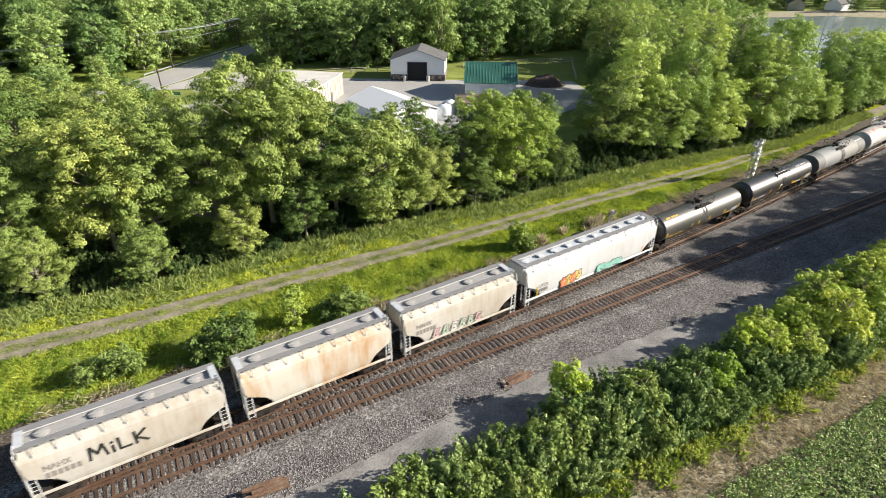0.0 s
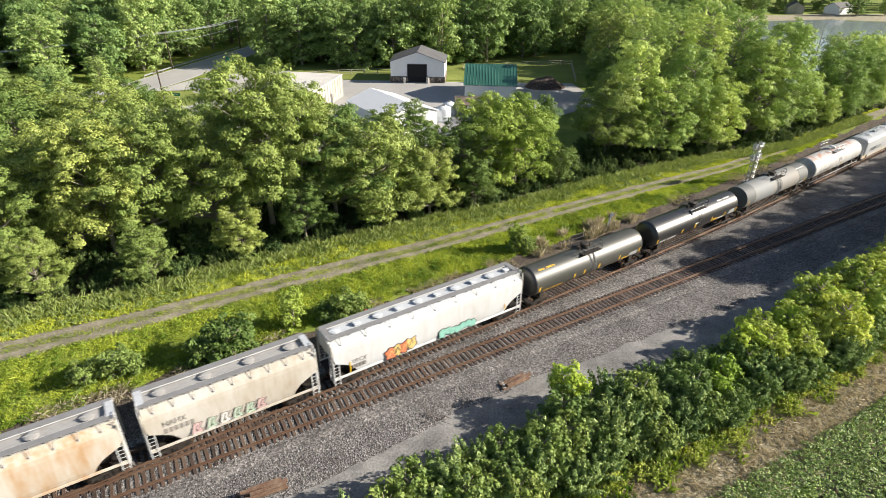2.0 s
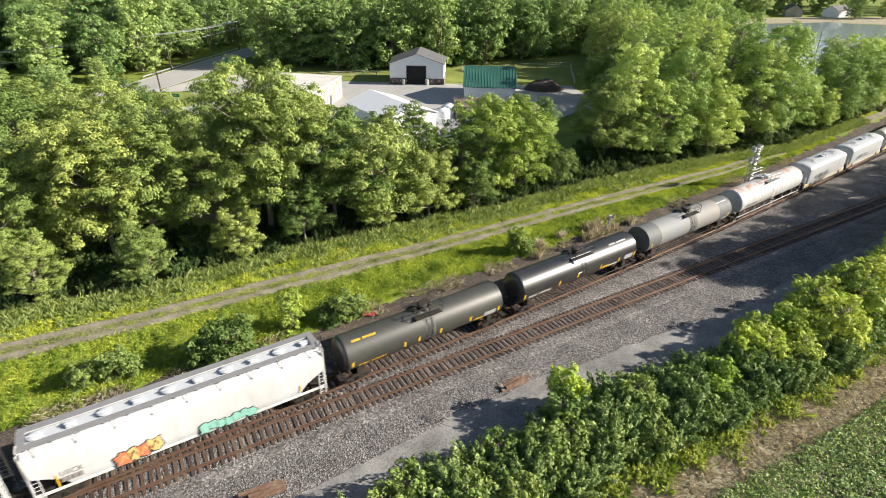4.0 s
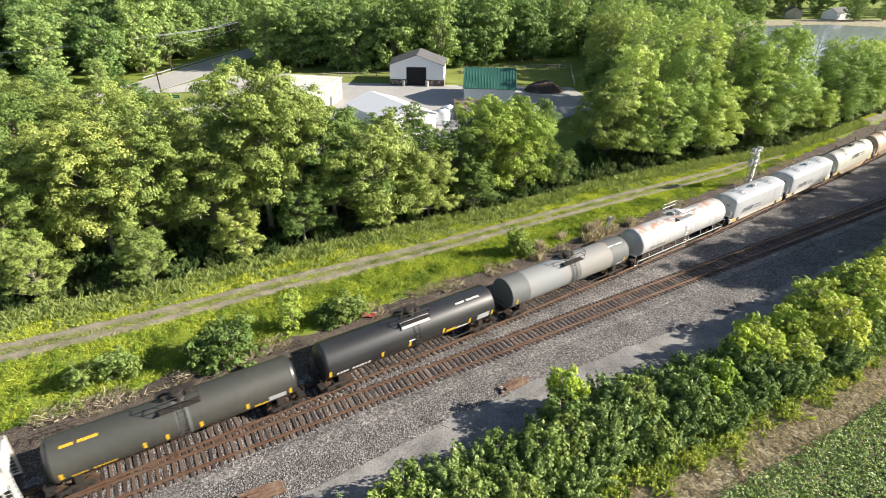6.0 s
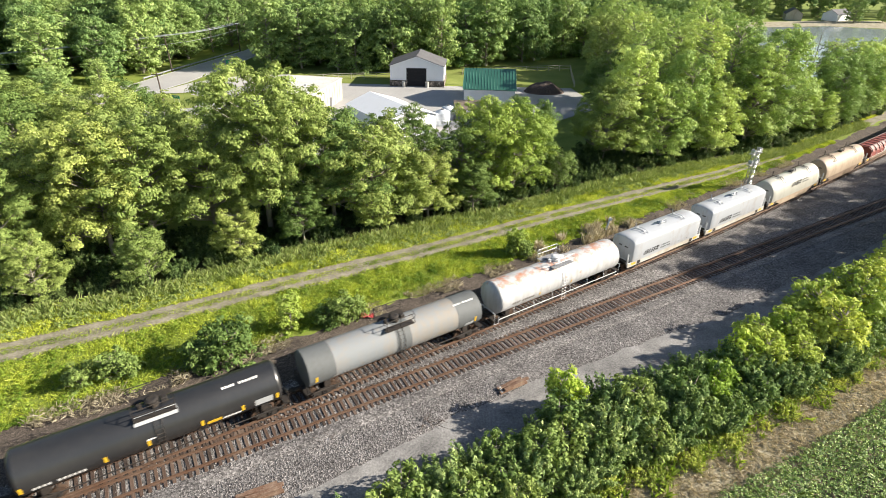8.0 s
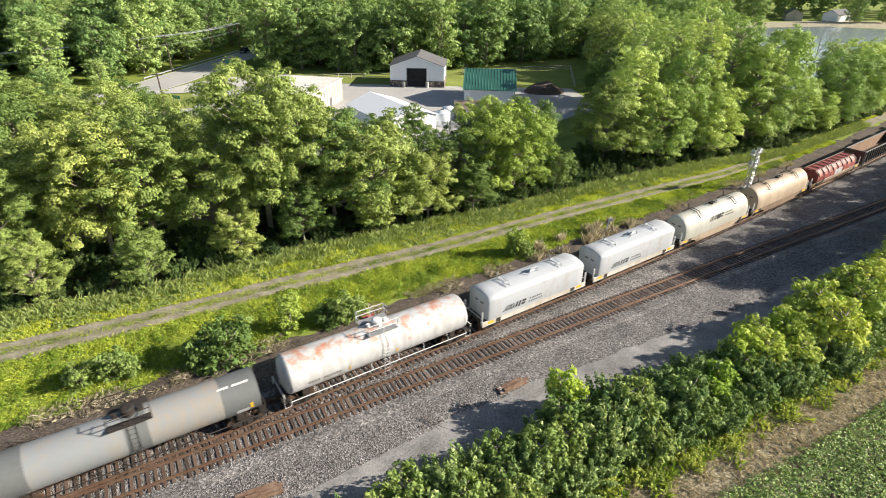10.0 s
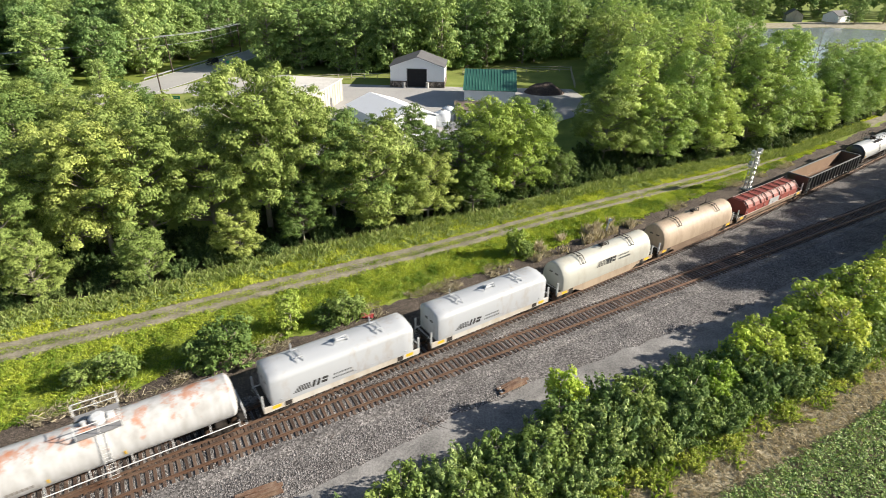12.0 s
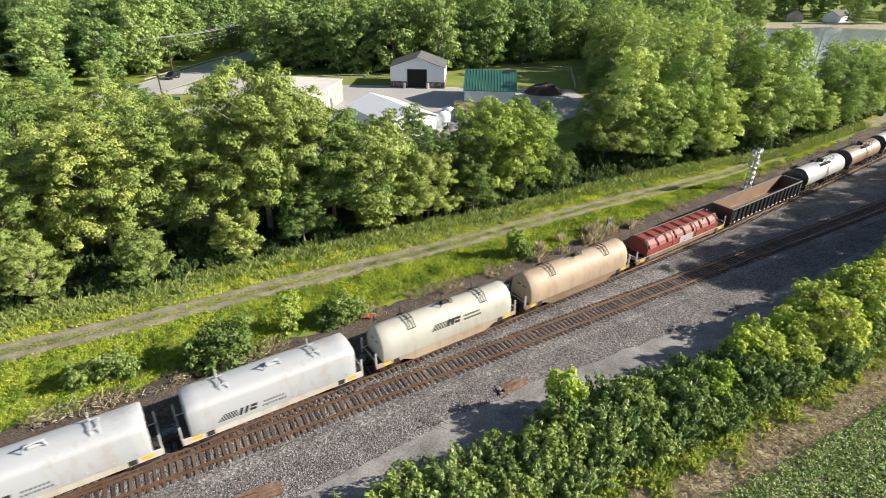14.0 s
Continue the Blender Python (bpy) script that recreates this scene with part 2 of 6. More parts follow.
M_HOODTAN = worn("tan_hood_paint", (0.38, 0.3, 0.22), (0.24, 0.18, 0.125), 0.6, 0, 0.5, 3.0, 0.45, 0.75, 3.0, 0.03)
M_ROOF = worn("grey_roof_paint", (0.36, 0.355, 0.35), (0.26, 0.25, 0.24), 0.55, 0.0, 0.5, 4.0)
# Pale roof paint; its blue also stands in for sky light on crosswalks.
M_ROOFPALE = worn("pale_roof_paint_and_sky_tint", (0.5, 0.53, 0.57), (0.4, 0.41, 0.43), 0.5, 0.0, 0.5, 4.0)
M_BOARD = worn("steel_grating", (0.27, 0.27, 0.275), (0.19, 0.19, 0.19), 0.6, 0.2, 2.0, 25.0)
M_OLIVE = worn("dull_olive_black_paint", (0.04, 0.042, 0.037), (0.065, 0.063, 0.052), 0.46, 0, 0.3, 3.0, 0.4, 0.75, 3.0, 0.02, 0.8)
M_BLACK = worn("black_tank_paint", (0.018, 0.0185, 0.02), (0.035, 0.034, 0.032), 0.36, 0, 0.35, 3.0, 0.45, 0.8, 3.0, 0.02, 0.9)
M_GREYTANK = worn("grey_tank_paint", (0.2, 0.215, 0.225), (0.27, 0.215, 0.15), 0.72, 0, 0.3, 2.5, 0.45, 0.8, 3.0, 0.02)
M_GREYBAND = worn("dark_grey_band_paint", (0.11, 0.118, 0.12), (0.085, 0.088, 0.085), 0.7, 0, 0.4, 3.0)


def rust_top(nt, b):
    """White paint whose rust starts at the top of the shell and runs down."""
    v = coords(nt)
    sep = nt.nodes.new("ShaderNodeSeparateXYZ")
    nt.links.new(v, sep.inputs[0])
    mr = nt.nodes.new("ShaderNodeMapRange")
    mr.inputs[1].default_value, mr.inputs[2].default_value = 2.6, 4.6
    mr.inputs[3].default_value, mr.inputs[4].default_value = -0.08, 0.1
    nt.links.new(sep.outputs["Z"], mr.inputs[0])
    add = nt.nodes.new("ShaderNodeMath")
    add.operation = "ADD"
    nt.links.new(noise_tex(nt, coords(nt, (1.0, 1.0, 0.6)), 0.8, 7, 0.68), add.inputs[0])
    nt.links.new(mr.outputs[0], add.inputs[1])
    dirt = ramp(nt, noise_tex(nt, coords(nt, (2.5, 2.5, 0.5)), 0.7, 5), [(0.3, (0.34, 0.335, 0.325)), (0.6, (0.47, 0.475, 0.48))])
    fac = ramp(nt, add.outputs[0], [(0.56, (0, 0, 0)), (0.6, (0.45, 0.45, 0.45)), (0.7, (0.9, 0.9, 0.9))])
    nt.links.new(mix(nt, fac, dirt, (0.4, 0.16, 0.075)), b.inputs["Base Color"])
    b.inputs["Roughness"].default_value = 0.55


M_RUSTWHITE = material("rust_blotched_white_paint", rust_top)
M_BROWN = worn("brown_tank_paint", (0.17, 0.12, 0.085), (0.3, 0.22, 0.16), 0.5, 0, 0.4, 3.0)
M_SILVER = worn("silver_tank_paint", (0.44, 0.455, 0.46), (0.33, 0.335, 0.335), 0.42, 0.1, 0.4, 3.0, 0.5, 0.8, 3.0)
M_RED = worn("faded_red_paint", (0.24, 0.048, 0.036), (0.15, 0.04, 0.03), 0.6, 0, 0.7, 4.0)
M_MAROON = worn("dark_maroon_paint", (0.09, 0.03, 0.025), (0.06, 0.025, 0.02), 0.6, 0, 0.7, 4.0)
M_RUST = worn("rusty_gondola_lining", (0.2, 0.125, 0.075), (0.13, 0.075, 0.045), 0.85, 0, 0.5, 4.0)
M_IRON = worn("dark_iron", (0.03, 0.027, 0.025), (0.075, 0.055, 0.04), 0.7, 0.3, 1.5, 8.0)
M_WHEEL = worn("rusty_wheel_steel", (0.1, 0.065, 0.045), (0.16, 0.11, 0.08), 0.6, 0.5, 2.0, 9.0)
M_YELLOW = plain("yellow_marking", (0.75, 0.47, 0.03), 0.5)
M_LETTER = plain("grey_lettering", (0.27, 0.25, 0.23), 0.6)
M_BLACKPAINT = plain("black_spray_paint", (0.03, 0.03, 0.03), 0.6)
M_WHITEPAINT = plain("white_lettering", (0.75, 0.75, 0.73), 0.5)
M_ORANGE = plain("orange_spray_paint", (0.62, 0.2, 0.1), 0.5)
M_GYELLOW = plain("yellow_spray_paint", (0.72, 0.52, 0.2), 0.5)
M_TEAL = plain("teal_spray_paint", (0.27, 0.56, 0.47), 0.5)
M_PINK = plain("pink_spray_paint", (0.66, 0.45, 0.45), 0.5)
M_GREENSPRAY = plain("pale_green_spray_paint", (0.45, 0.56, 0.45), 0.5)


# ---------------------------------------------------------------- mesh helpers
def mesh_object(name, bm, mats, smooth=False):
    me = bpy.data.meshes.new(name)
    bm.normal_update()
    bm.to_mesh(me)
    bm.free()
    for m in (mats if isinstance(mats, (list, tuple)) else [mats]):
        me.materials.append(m)
    if smooth:
        for p in me.polygons:
            p.use_smooth = True
        me.set_sharp_from_angle(angle=radians(38))
    return new(name, me)


def part(name, bm, mat, parent, label="", smooth=False):
    """One mesh under a thing or under a part."""
    ob = mesh_object(name, bm, mat, smooth)
    ob.parent = parent
    return tagged(ob, label)


def thing(name, label, category, group="", kind="", at=None):
    ob = new(name)
    if at is not None:
        ob.matrix_basis = at
    return tagged(ob, label, category, group, kind)


def box(bm, cx, cy, cz, sx, sy, sz, rot=None, bevel=0.0):
    m = Matrix.Translation((cx, cy, cz))
    if rot is not None:
        m = m @ rot
    r = bmesh.ops.create_cube(bm, size=1.0, matrix=m @ Matrix.Diagonal((sx, sy, sz, 1)))
    if bevel:
        edges = list({e for v in r["verts"] for e in v.link_edges})
        bmesh.ops.bevel(bm, geom=edges, offset=bevel, segments=1, affect="EDGES")
    return bm


def rod(bm, a, b, r, seg=6, r2=None):
    a, b = Vector(a), Vector(b)
    d = b - a
    m = Matrix.Translation((a + b) / 2) @ d.to_track_quat("Z", "Y").to_matrix().to_4x4()
    bmesh.ops.create_cone(bm, cap_ends=True, segments=seg, radius1=r, radius2=r if r2 is None else r2, depth=d.length, matrix=m)
    return bm


def chain(bm, pts, r, seg=5):
    """One bent tube through the points."""
    pts = [Vector(q) for q in pts]
    rings = []
    for i, q in enumerate(pts):
        a = (q - pts[i - 1]).normalized() if i else (pts[1] - q).normalized()
        b = (pts[i + 1] - q).normalized() if i < len(pts) - 1 else a
        t = a + b
        t = t.normalized() if t.length > 1e-4 else a
        u = t.cross(Vector((0.13, 0.29, 1.0)))
        u = (u if u.length > 0.05 else t.cross(Vector((1, 0, 0)))).normalized()
        w = t.cross(u)
        k = r / max(0.6, t.dot(a))
        rings.append([q + (u * math.cos(f) + w * math.sin(f)) * k for f in [2 * math.pi * j / seg for j in range(seg)]])
    loft(bm, rings)


def loft(bm, rings, caps=True):
    """Joins closed rings of equal count to a skin."""
    vs = [[bm.verts.new(p) for p in ring] for ring in rings]
    n = len(vs[0])
    for a, b in zip(vs, vs[1:]):
        for i in range(n):
            bm.faces.new((a[i], a[(i + 1) % n], b[(i + 1) % n], b[i]))
    if caps:
        bm.faces.new(list(reversed(vs[0])))
        bm.faces.new(vs[-1])
    bmesh.ops.recalc_face_normals(bm, faces=bm.faces[:])
    return bm


def prism(bm, outline, depth, m):
    """A flat outline in x, y, thickened along z and set by m."""
    lo = [bm.verts.new(m @ Vector((x, y, 0))) for x, y in outline]
    hi = [bm.verts.new(m @ Vector((x, y, depth))) for x, y in outline]
    n = len(lo)
    bm.faces.new(list(reversed(lo)))
    bm.faces.new(hi)
    for i in range(n):
        bm.faces.new((lo[i], lo[(i + 1) % n], hi[(i + 1) % n], hi[i]))
    return bm


CUBE_V = [(-.5, -.5, -.5), (.5, -.5, -.5), (.5, .5, -.5), (-.5, .5, -.5), (-.5, -.5, .5), (.5, -.5, .5), (.5, .5, .5), (-.5, .5, .5)]
CUBE_F = [(0, 3, 2, 1), (4, 5, 6, 7), (0, 1, 5, 4), (1, 2, 6, 5), (2, 3, 7, 6), (3, 0, 4, 7)]


def boxes_part(name, items, mat, parent):
    """Many boxes (matrix, sizes) in one mesh."""
    v, f = [], []
    for m, (sx, sy, sz) in items:
        k = len(v)
        v += [tuple(m @ Vector((x * sx, y * sy, z * sz))) for x, y, z in CUBE_V]
        f += [tuple(k + i for i in q) for q in CUBE_F]
    me = bpy.data.meshes.new(name)
    me.from_pydata(v, [], f)
    me.materials.append(mat)
    ob = new(name, me)
    ob.parent = parent
    return ob


def nz(x, y, s=1.0, k=0.0):
    return noise.noise(Vector((x * s, y * s, k)))


# ---------------------------------------------------------------- lines of the two tracks
def main_y(x):
    return 41.755 + 0.6754 * x + 0.000615 * x * x


def main_slope(x):
    return 0.6754 + 0.00123 * x


def side_y(x):
    return 40.25 + 0.589 * (x - 3.95)


_xs = np.linspace(-260.0, 420.0, 6801)
_ys = main_y(_xs)
_s = np.concatenate([[0], np.cumsum(np.hypot(np.diff(_xs), np.diff(_ys)))])
_s -= np.interp(0.0, _xs, _s)


def on_main(s, off=0.0):
    """Place and heading at arc length s along the main track, off metres to its far side."""
    x = float(np.interp(s, _s, _xs))
    a = math.atan(main_slope(x))
    return x - off * math.sin(a), main_y(x) + off * math.cos(a), a


RAIL = 0.30      # height of the rail heads


# ---------------------------------------------------------------- ground sheets
def grid_sheet(name, x0, x1, y0, y1, n, mat, height):
    bm = bmesh.new()
    vs = [[bm.verts.new((x, y, height(x, y))) for x in np.linspace(x0, x1, n)] for y in np.linspace(y0, y1, n)]
    for j in range(n - 1):
        for i in range(n - 1):
            bm.faces.new((vs[j][i], vs[j][i + 1], vs[j + 1][i + 1], vs[j + 1][i]))
    return mesh_object(name, bm, mat, True)


def strip(name, label, category, near, far, x0, x1, step, rows, mat, h, ragged=0.5, kind="structure"):
    """A sheet between two lines y = near(x) and y = far(x); its ragged rims dip under the ground."""
    bm = bmesh.new()
    xs = np.arange(x0, x1 + step, step)
    vs = []
    for x in xs:
        col = []
        for j in range(rows + 1):
            f = j / rows
            y = near(x) * (1 - f) + far(x) * f
            edge = min(f, 1 - f) * rows
            z = h if edge >= 1 else -0.035
            z += (0.5 if edge < 2 else 0.15) * 0.1 * nz(x, y, 0.45, 3.1) + (0.03 * nz(x, y, 1.7, 8.0))
            if edge < 1:
                y += ragged * nz(x, y, 0.6, 1.7) + 0.5 * ragged * nz(x, y, 2.1, 4.4)
            col.append(bm.verts.new((x, y, z)))
        vs.append(col)
    for a, b in zip(vs, vs[1:]):
        for j in range(rows):
            bm.faces.new((a[j], b[j], b[j + 1], a[j + 1]))
    return tagged(mesh_object(name, bm, mat, True), label, category, "", kind)


def lerp_line(pts):
    px, py = [p[0] for p in pts], [p[1] for p in pts]

    def f(x):
        if x <= px[0]:
            return py[0] + (x - px[0]) * (py[1] - py[0]) / (px[1] - px[0])
        if x >= px[-1]:
            return py[-1] + (x - px[-1]) * (py[-1] - py[-2]) / (px[-1] - px[-2])
        return float(np.interp(x, px, py))
    return f


path_mid = lerp_line([(-39, 39.3), (-29, 44.4), (-16.3, 51.9), (-2.2, 59.5), (16.7, 71.0), (35.4, 81.7), (45.7, 87.6), (56.7, 95.0), (96, 124.5)])
ballast_near = lerp_line([(-30, 12.0), (-5.4, 27.4), (0.9, 32.1), (8.5, 36.7), (19.2, 42.0), (29.2, 46.8), (50.9, 60.4), (90, 84)])


under = lerp_line([(-43, 43.8), (-31, 48.8), (-19, 57.0), (-2.6, 66.0), (9, 71.3), (23, 80.6), (39, 89.2), (63, 99.7), (100, 127)])


def build_ground():
    bm = bmesh.new()
    rim = [(-2500, -900), (2500, -900), (2500, 3500), (-2500, 3500)]
    inner = grid_sheet("ground", -220, 420, -40, 460, 90, M_GROUND,
                       lambda x, y: -0.02 + 0.05 * nz(x, y, 0.15))
    bm.from_mesh(inner.data)
    q = [(-220, -40), (420, -40), (420, 460), (-220, 460)]
    for i in range(4):
        a, b, c, d = rim[i], rim[(i + 1) % 4], q[(i + 1) % 4], q[i]
        bm.faces.new([bm.verts.new((*p, -0.03)) for p in (a, b, c, d)])
    bm.to_mesh(inner.data)
    bm.free()
    tagged(inner, "uneven green meadow ground reaching to the horizon", "ground", "", "structure")
    strip("ballast", "grey crushed-stone ballast bed under both railway tracks", "ballast", lambda x: ballast_near(x) - 0.5 + 0.5 * nz(x, 1, 0.3),
          lambda x: main_y(x) + 3.4, -60, 190, 0.8, 14, M_BALLAST, 0.06, 0.5)
    # ballast heaped beside the rails, over the ends of the ties
    for near, far, x0, x1 in ((lambda x: side_y(x) + 1.22, lambda x: main_y(x) - 1.26, -7, 150),
                              (lambda x: main_y(x) + 1.26, lambda x: main_y(x) + 3.0, -60, 150),
                              (lambda x: side_y(x) - 3.2, lambda x: side_y(x) - 1.22, -31, 150)):
        strip("ballast", "grey crushed stone heaped beside the rails", "ballast", near, far, x0, x1, 0.6, 6, M_BALLAST, 0.145, 0.12)
    strip("shoulder", "dark cinder soil shoulder, deepened for car shadow, beside the railway ballast", "soil",
          lambda x: main_y(x) + 0.4, lambda x: main_y(x) + 10.4 + 0.9 * nz(x, 0, 0.2), -60, 190, 0.8, 8, M_SHOULDER, 0.03, 1.0)
    strip("service_road", "pale packed-gravel service road beside the ballast", "dirt road",
          lambda x: ballast_near(x) - 6.6, lambda x: ballast_near(x) + 4.0, -60, 190, 0.8, 6, M_DIRT, 0.03, 0.7)
    strip("verge", "dry weedy earth verge between hedge and field", "verge",
          lambda x: ballast_near(x) - 19.0, lambda x: ballast_near(x) - 4.0, -30, 120, 0.8, 8, M_VERGE, 0.06, 0.8)
    strip("forest_floor", "leaf litter coloured dark for the shade below the trees", "forest floor", lambda x: under(x) + 0.3, lambda x: under(x) + 17.0,
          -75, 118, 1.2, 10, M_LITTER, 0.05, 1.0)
    strip("lane", "gravel lane worn through grass", "gravel lane", lambda x: path_mid(x) - 1.95, lambda x: path_mid(x) + 1.95,
          -60, 120, 0.7, 8, M_PATH, 0.05, 0.5)


build_ground()


# ---------------------------------------------------------------- tracks
def rail_mesh(name, line, x0, x1, off, parent):
    bm = bmesh.new()
    prof = [(-0.075, 0.0), (-0.07, 0.02), (-0.012, 0.04), (-0.012, 0.13), (-0.037, 0.145), (-0.037, 0.172),
            (0.037, 0.172), (0.037, 0.145), (0.012, 0.13), (0.012, 0.04), (0.07, 0.02), (0.075, 0.0)]
    rings = []
    for x in np.arange(x0, x1 + 2, 2.0):
        sl = (line(x + 0.05) - line(x - 0.05)) / 0.1
        a = math.atan(sl)
        nx, ny = -math.sin(a), math.cos(a)
        rings.append([(x + nx * (off + p), line(x) + ny * (off + p), RAIL - 0.172 + q) for p, q in prof])
    loft(bm, rings)
    return part("rail", bm, M_RAIL, parent)


def build_track(name, label, line, x0, x1, near0, near1, group):
    track = thing(name, label, "railway track", "", "structure")
    for off in (-0.7525, 0.7525):
        rail_mesh("rail", line, x0, x1, off, track)
    bm = bmesh.new()
    box(bm, 0, 0, 0, 0.23, 2.6, 0.17, bevel=0.012)
    first = None
    x, rest = x0, []
    while x < x1:
        sl = (line(x + 0.05) - line(x - 0.05)) / 0.1
        a = math.atan(sl)
        m = pose(x + random.uniform(-0.02, 0.02), line(x) + random.uniform(-0.05, 0.05), RAIL - 0.172 - 0.085 + random.uniform(-0.012, 0.006), 0, 0,
                 math.degrees(a) + random.uniform(-2.2, 2.2))
        if near0 < x < near1:
            if first is None:
                first = part("tie", bm, M_TIE_OLD, track)
                ob = first
            else:
                ob = new("tie", first.data)
                ob.parent = track
            ob.matrix_basis = m
        else:
            rest.append((m, (0.23, 2.6, 0.17)))
        x += 0.5 * math.cos(a)
    tagged(boxes_part("far_ties", rest, M_TIE, track), "", "", "", "stuff")
    # tie plates and rail anchors under the heads
    plates = []
    for x in np.arange(max(x0, near0 - 5), near1, 0.5 * 0.85):
        a = math.atan((line(x + 0.05) - line(x - 0.05)) / 0.1)
        for off in (-0.7525, 0.7525):
            plates.append((Matrix.Translation((x - math.sin(a) * off, line(x) + math.cos(a) * off, RAIL - 0.16)) @ Matrix.Rotation(a, 4, "Z"), (0.2, 0.34, 0.024)))
    tagged(boxes_part("tie_plates", plates, M_RAIL, track), "", "", "", "stuff")
    return track


# ---------------------------------------------------------------- plants
def leaf_mesh(name, pts, normals, sizes, mat, rng, aspect=1.7):
    """One small leaf spray at every point."""
    n = len(pts)
    t = rng.normal(size=(n, 3))
    t -= normals * (t * normals).sum(1, keepdims=True)
    t /= np.linalg.norm(t, axis=1, keepdims=True) + 1e-9
    b = np.cross(normals, t)
    s = sizes[:, None]
    fold = normals * s * rng.uniform(-0.3, 0.3, (n, 1))
    v = np.stack([pts - t * s * aspect * 0.5, pts + b * s * 0.5 + fold, pts + t * s * aspect * 0.35 - b * s * 0.3], 1).reshape(-1, 3)
    me = bpy.data.meshes.new(name)
    me.vertices.add(3 * n)
    me.vertices.foreach_set("co", v.ravel())
    me.loops.add(3 * n)
    me.loops.foreach_set("vertex_index", np.arange(3 * n, dtype=np.int32))
    me.polygons.add(n)
    me.polygons.foreach_set("loop_start", np.arange(0, 3 * n, 3, dtype=np.int32))
    me.polygons.foreach_set("loop_total", np.full(n, 3, dtype=np.int32))
    me.update(calc_edges=True)
    me.materials.append(mat)
    return me


def unit(v):
    return v / (np.linalg.norm(v, axis=1, keepdims=True) + 1e-9)


def clump_leaves(rng, centres, radii, per_area, size, flat=0.75):
    """Every limb's end breaks into small ragged sprays; leaves cover the upper and outer side of each."""
    P, N, S = [], [], []
    for c, r in zip(centres, radii):
        k = 12
        n = max(3, int(per_area * r * r / k))
        for j in range(k):
            u = unit(rng.normal(size=(1, 3)) + np.array([0, 0, 0.25]))[0]
            q = c + u * r * rng.uniform(0.5, 1.05) * np.array([1, 1, flat])
            rr = r * rng.uniform(0.24, 0.5)
            d = unit(rng.normal(size=(n, 3)))
            d[:, 2] = np.where(d[:, 2] < -0.3, -d[:, 2], d[:, 2])
            rad = rr * (0.5 + 0.7 * rng.random((n, 1)) ** 0.8)
            P.append(q + d * rad * np.array([1.1, 1.1, 0.7]))
            N.append(unit(d * 0.8 + u * 0.5 + np.array([0, 0, 0.2]) + rng.normal(size=(n, 3)) * 0.24))
            S.append(size * rng.uniform(0.6, 1.3, n))
    return np.concatenate(P), np.concatenate(N), np.concatenate(S)


def bare_tree(name, label, category, seed, height, x, y):
    """A dead tree: a forked trunk and bare, twice divided limbs."""
    rng = np.random.default_rng(seed)
    tree = thing(name, label, category)
    bm = bmesh.new()

    def grow(p, d, length, r, depth):
        mid = p + d * length * 0.5
        end = mid + (d + Vector(rng.normal(size=3)) * 0.18).normalized() * length * 0.5
        rod(bm, p, mid, r, 6, r * 0.82)
        rod(bm, mid, end, r * 0.82, 6, r * 0.6)
        if depth:
            for k in range(3):
                grow(mid.lerp(end, 0.4 + 0.3 * k), (d + Vector(rng.normal(size=3)) * 0.55 + Vector((0, 0, 0.15))).normalized(), length * rng.uniform(0.5, 0.75), r * 0.5, depth - 1)

    grow(Vector((0, 0, -0.1)), Vector((0.05, 0, 1)), height * 0.5, 0.24, 4)
    part("trunk", bm, M_BARK, tree, "", True)
    tree.matrix_world = pose(x, y, 0)
    return tree


def tree_proto(name, label, category, seed, height, spread, bare, lobes, lobe_r, density, leaf, mat, group):
    """A trunk that forks into limbs; every limb carries clumps of leaves."""
    rng = np.random.default_rng(seed)
    tree = thing(name, label, category, group)
    top = height * 0.8
    bm = bmesh.new()
    bend = rng.normal(size=2) * 0.5
    spine = [Vector((bend[0] * f * f, bend[1] * f * f, top * f)) for f in np.linspace(0, 1, 7)]
    r0 = 0.018 * height + 0.03
    for i in range(6):
        rod(bm, spine[i], spine[i + 1], r0 * (1 - i / 6.6), 8, r0 * (1 - (i + 1) / 6.6))
    cs, rs = [], []
    golden = 2.39996
    for i in range(lobes):
        f = (i + 0.5) / lobes
        z = bare + (height - bare) * (0.08 + 0.86 * f)
        k = (z - bare) / (height - bare)
        prof = math.sqrt(max(0.08, 1 - ((k - 0.42) / (0.62 if k > 0.42 else 0.5)) ** 2))
        rad = spread * prof * rng.uniform(0.45, 0.95)
        a = i * golden + rng.uniform(-0.5, 0.5)
        r = lobe_r * rng.choice([0.55, 0.8, 1.0, 1.3]) * rng.uniform(0.85, 1.15) * (1.0 if k < 0.8 else 0.85)
        c = np.array([math.cos(a) * rad, math.sin(a) * rad, z - r * 0.4])
        cs.append(c)
        rs.append(r)
        h = max(bare * 0.7, min(top * 0.97, z - rad * 0.75))
        base = spine[0].lerp(spine[-1], h / top)
        base = Vector((bend[0] * (h / top) ** 2, bend[1] * (h / top) ** 2, h))
        tip = Vector(c)
        mid = base.lerp(tip, 0.5) + Vector((0, 0, -0.08 * rad))
        lr = 0.035 + 0.010 * rad + 0.004 * height * (1 - k)
        rod(bm, base, mid, lr, 4, lr * 0.65)
        rod(bm, mid, tip, lr * 0.65, 3, lr * 0.2)
    part("trunk", bm, M_BARK, tree, "", True)
    P, N, S = clump_leaves(rng, cs, rs, density, leaf)
    crown = new("crown", leaf_mesh("crown", P, N, S, mat, rng))
    crown.parent = tree
    return tree


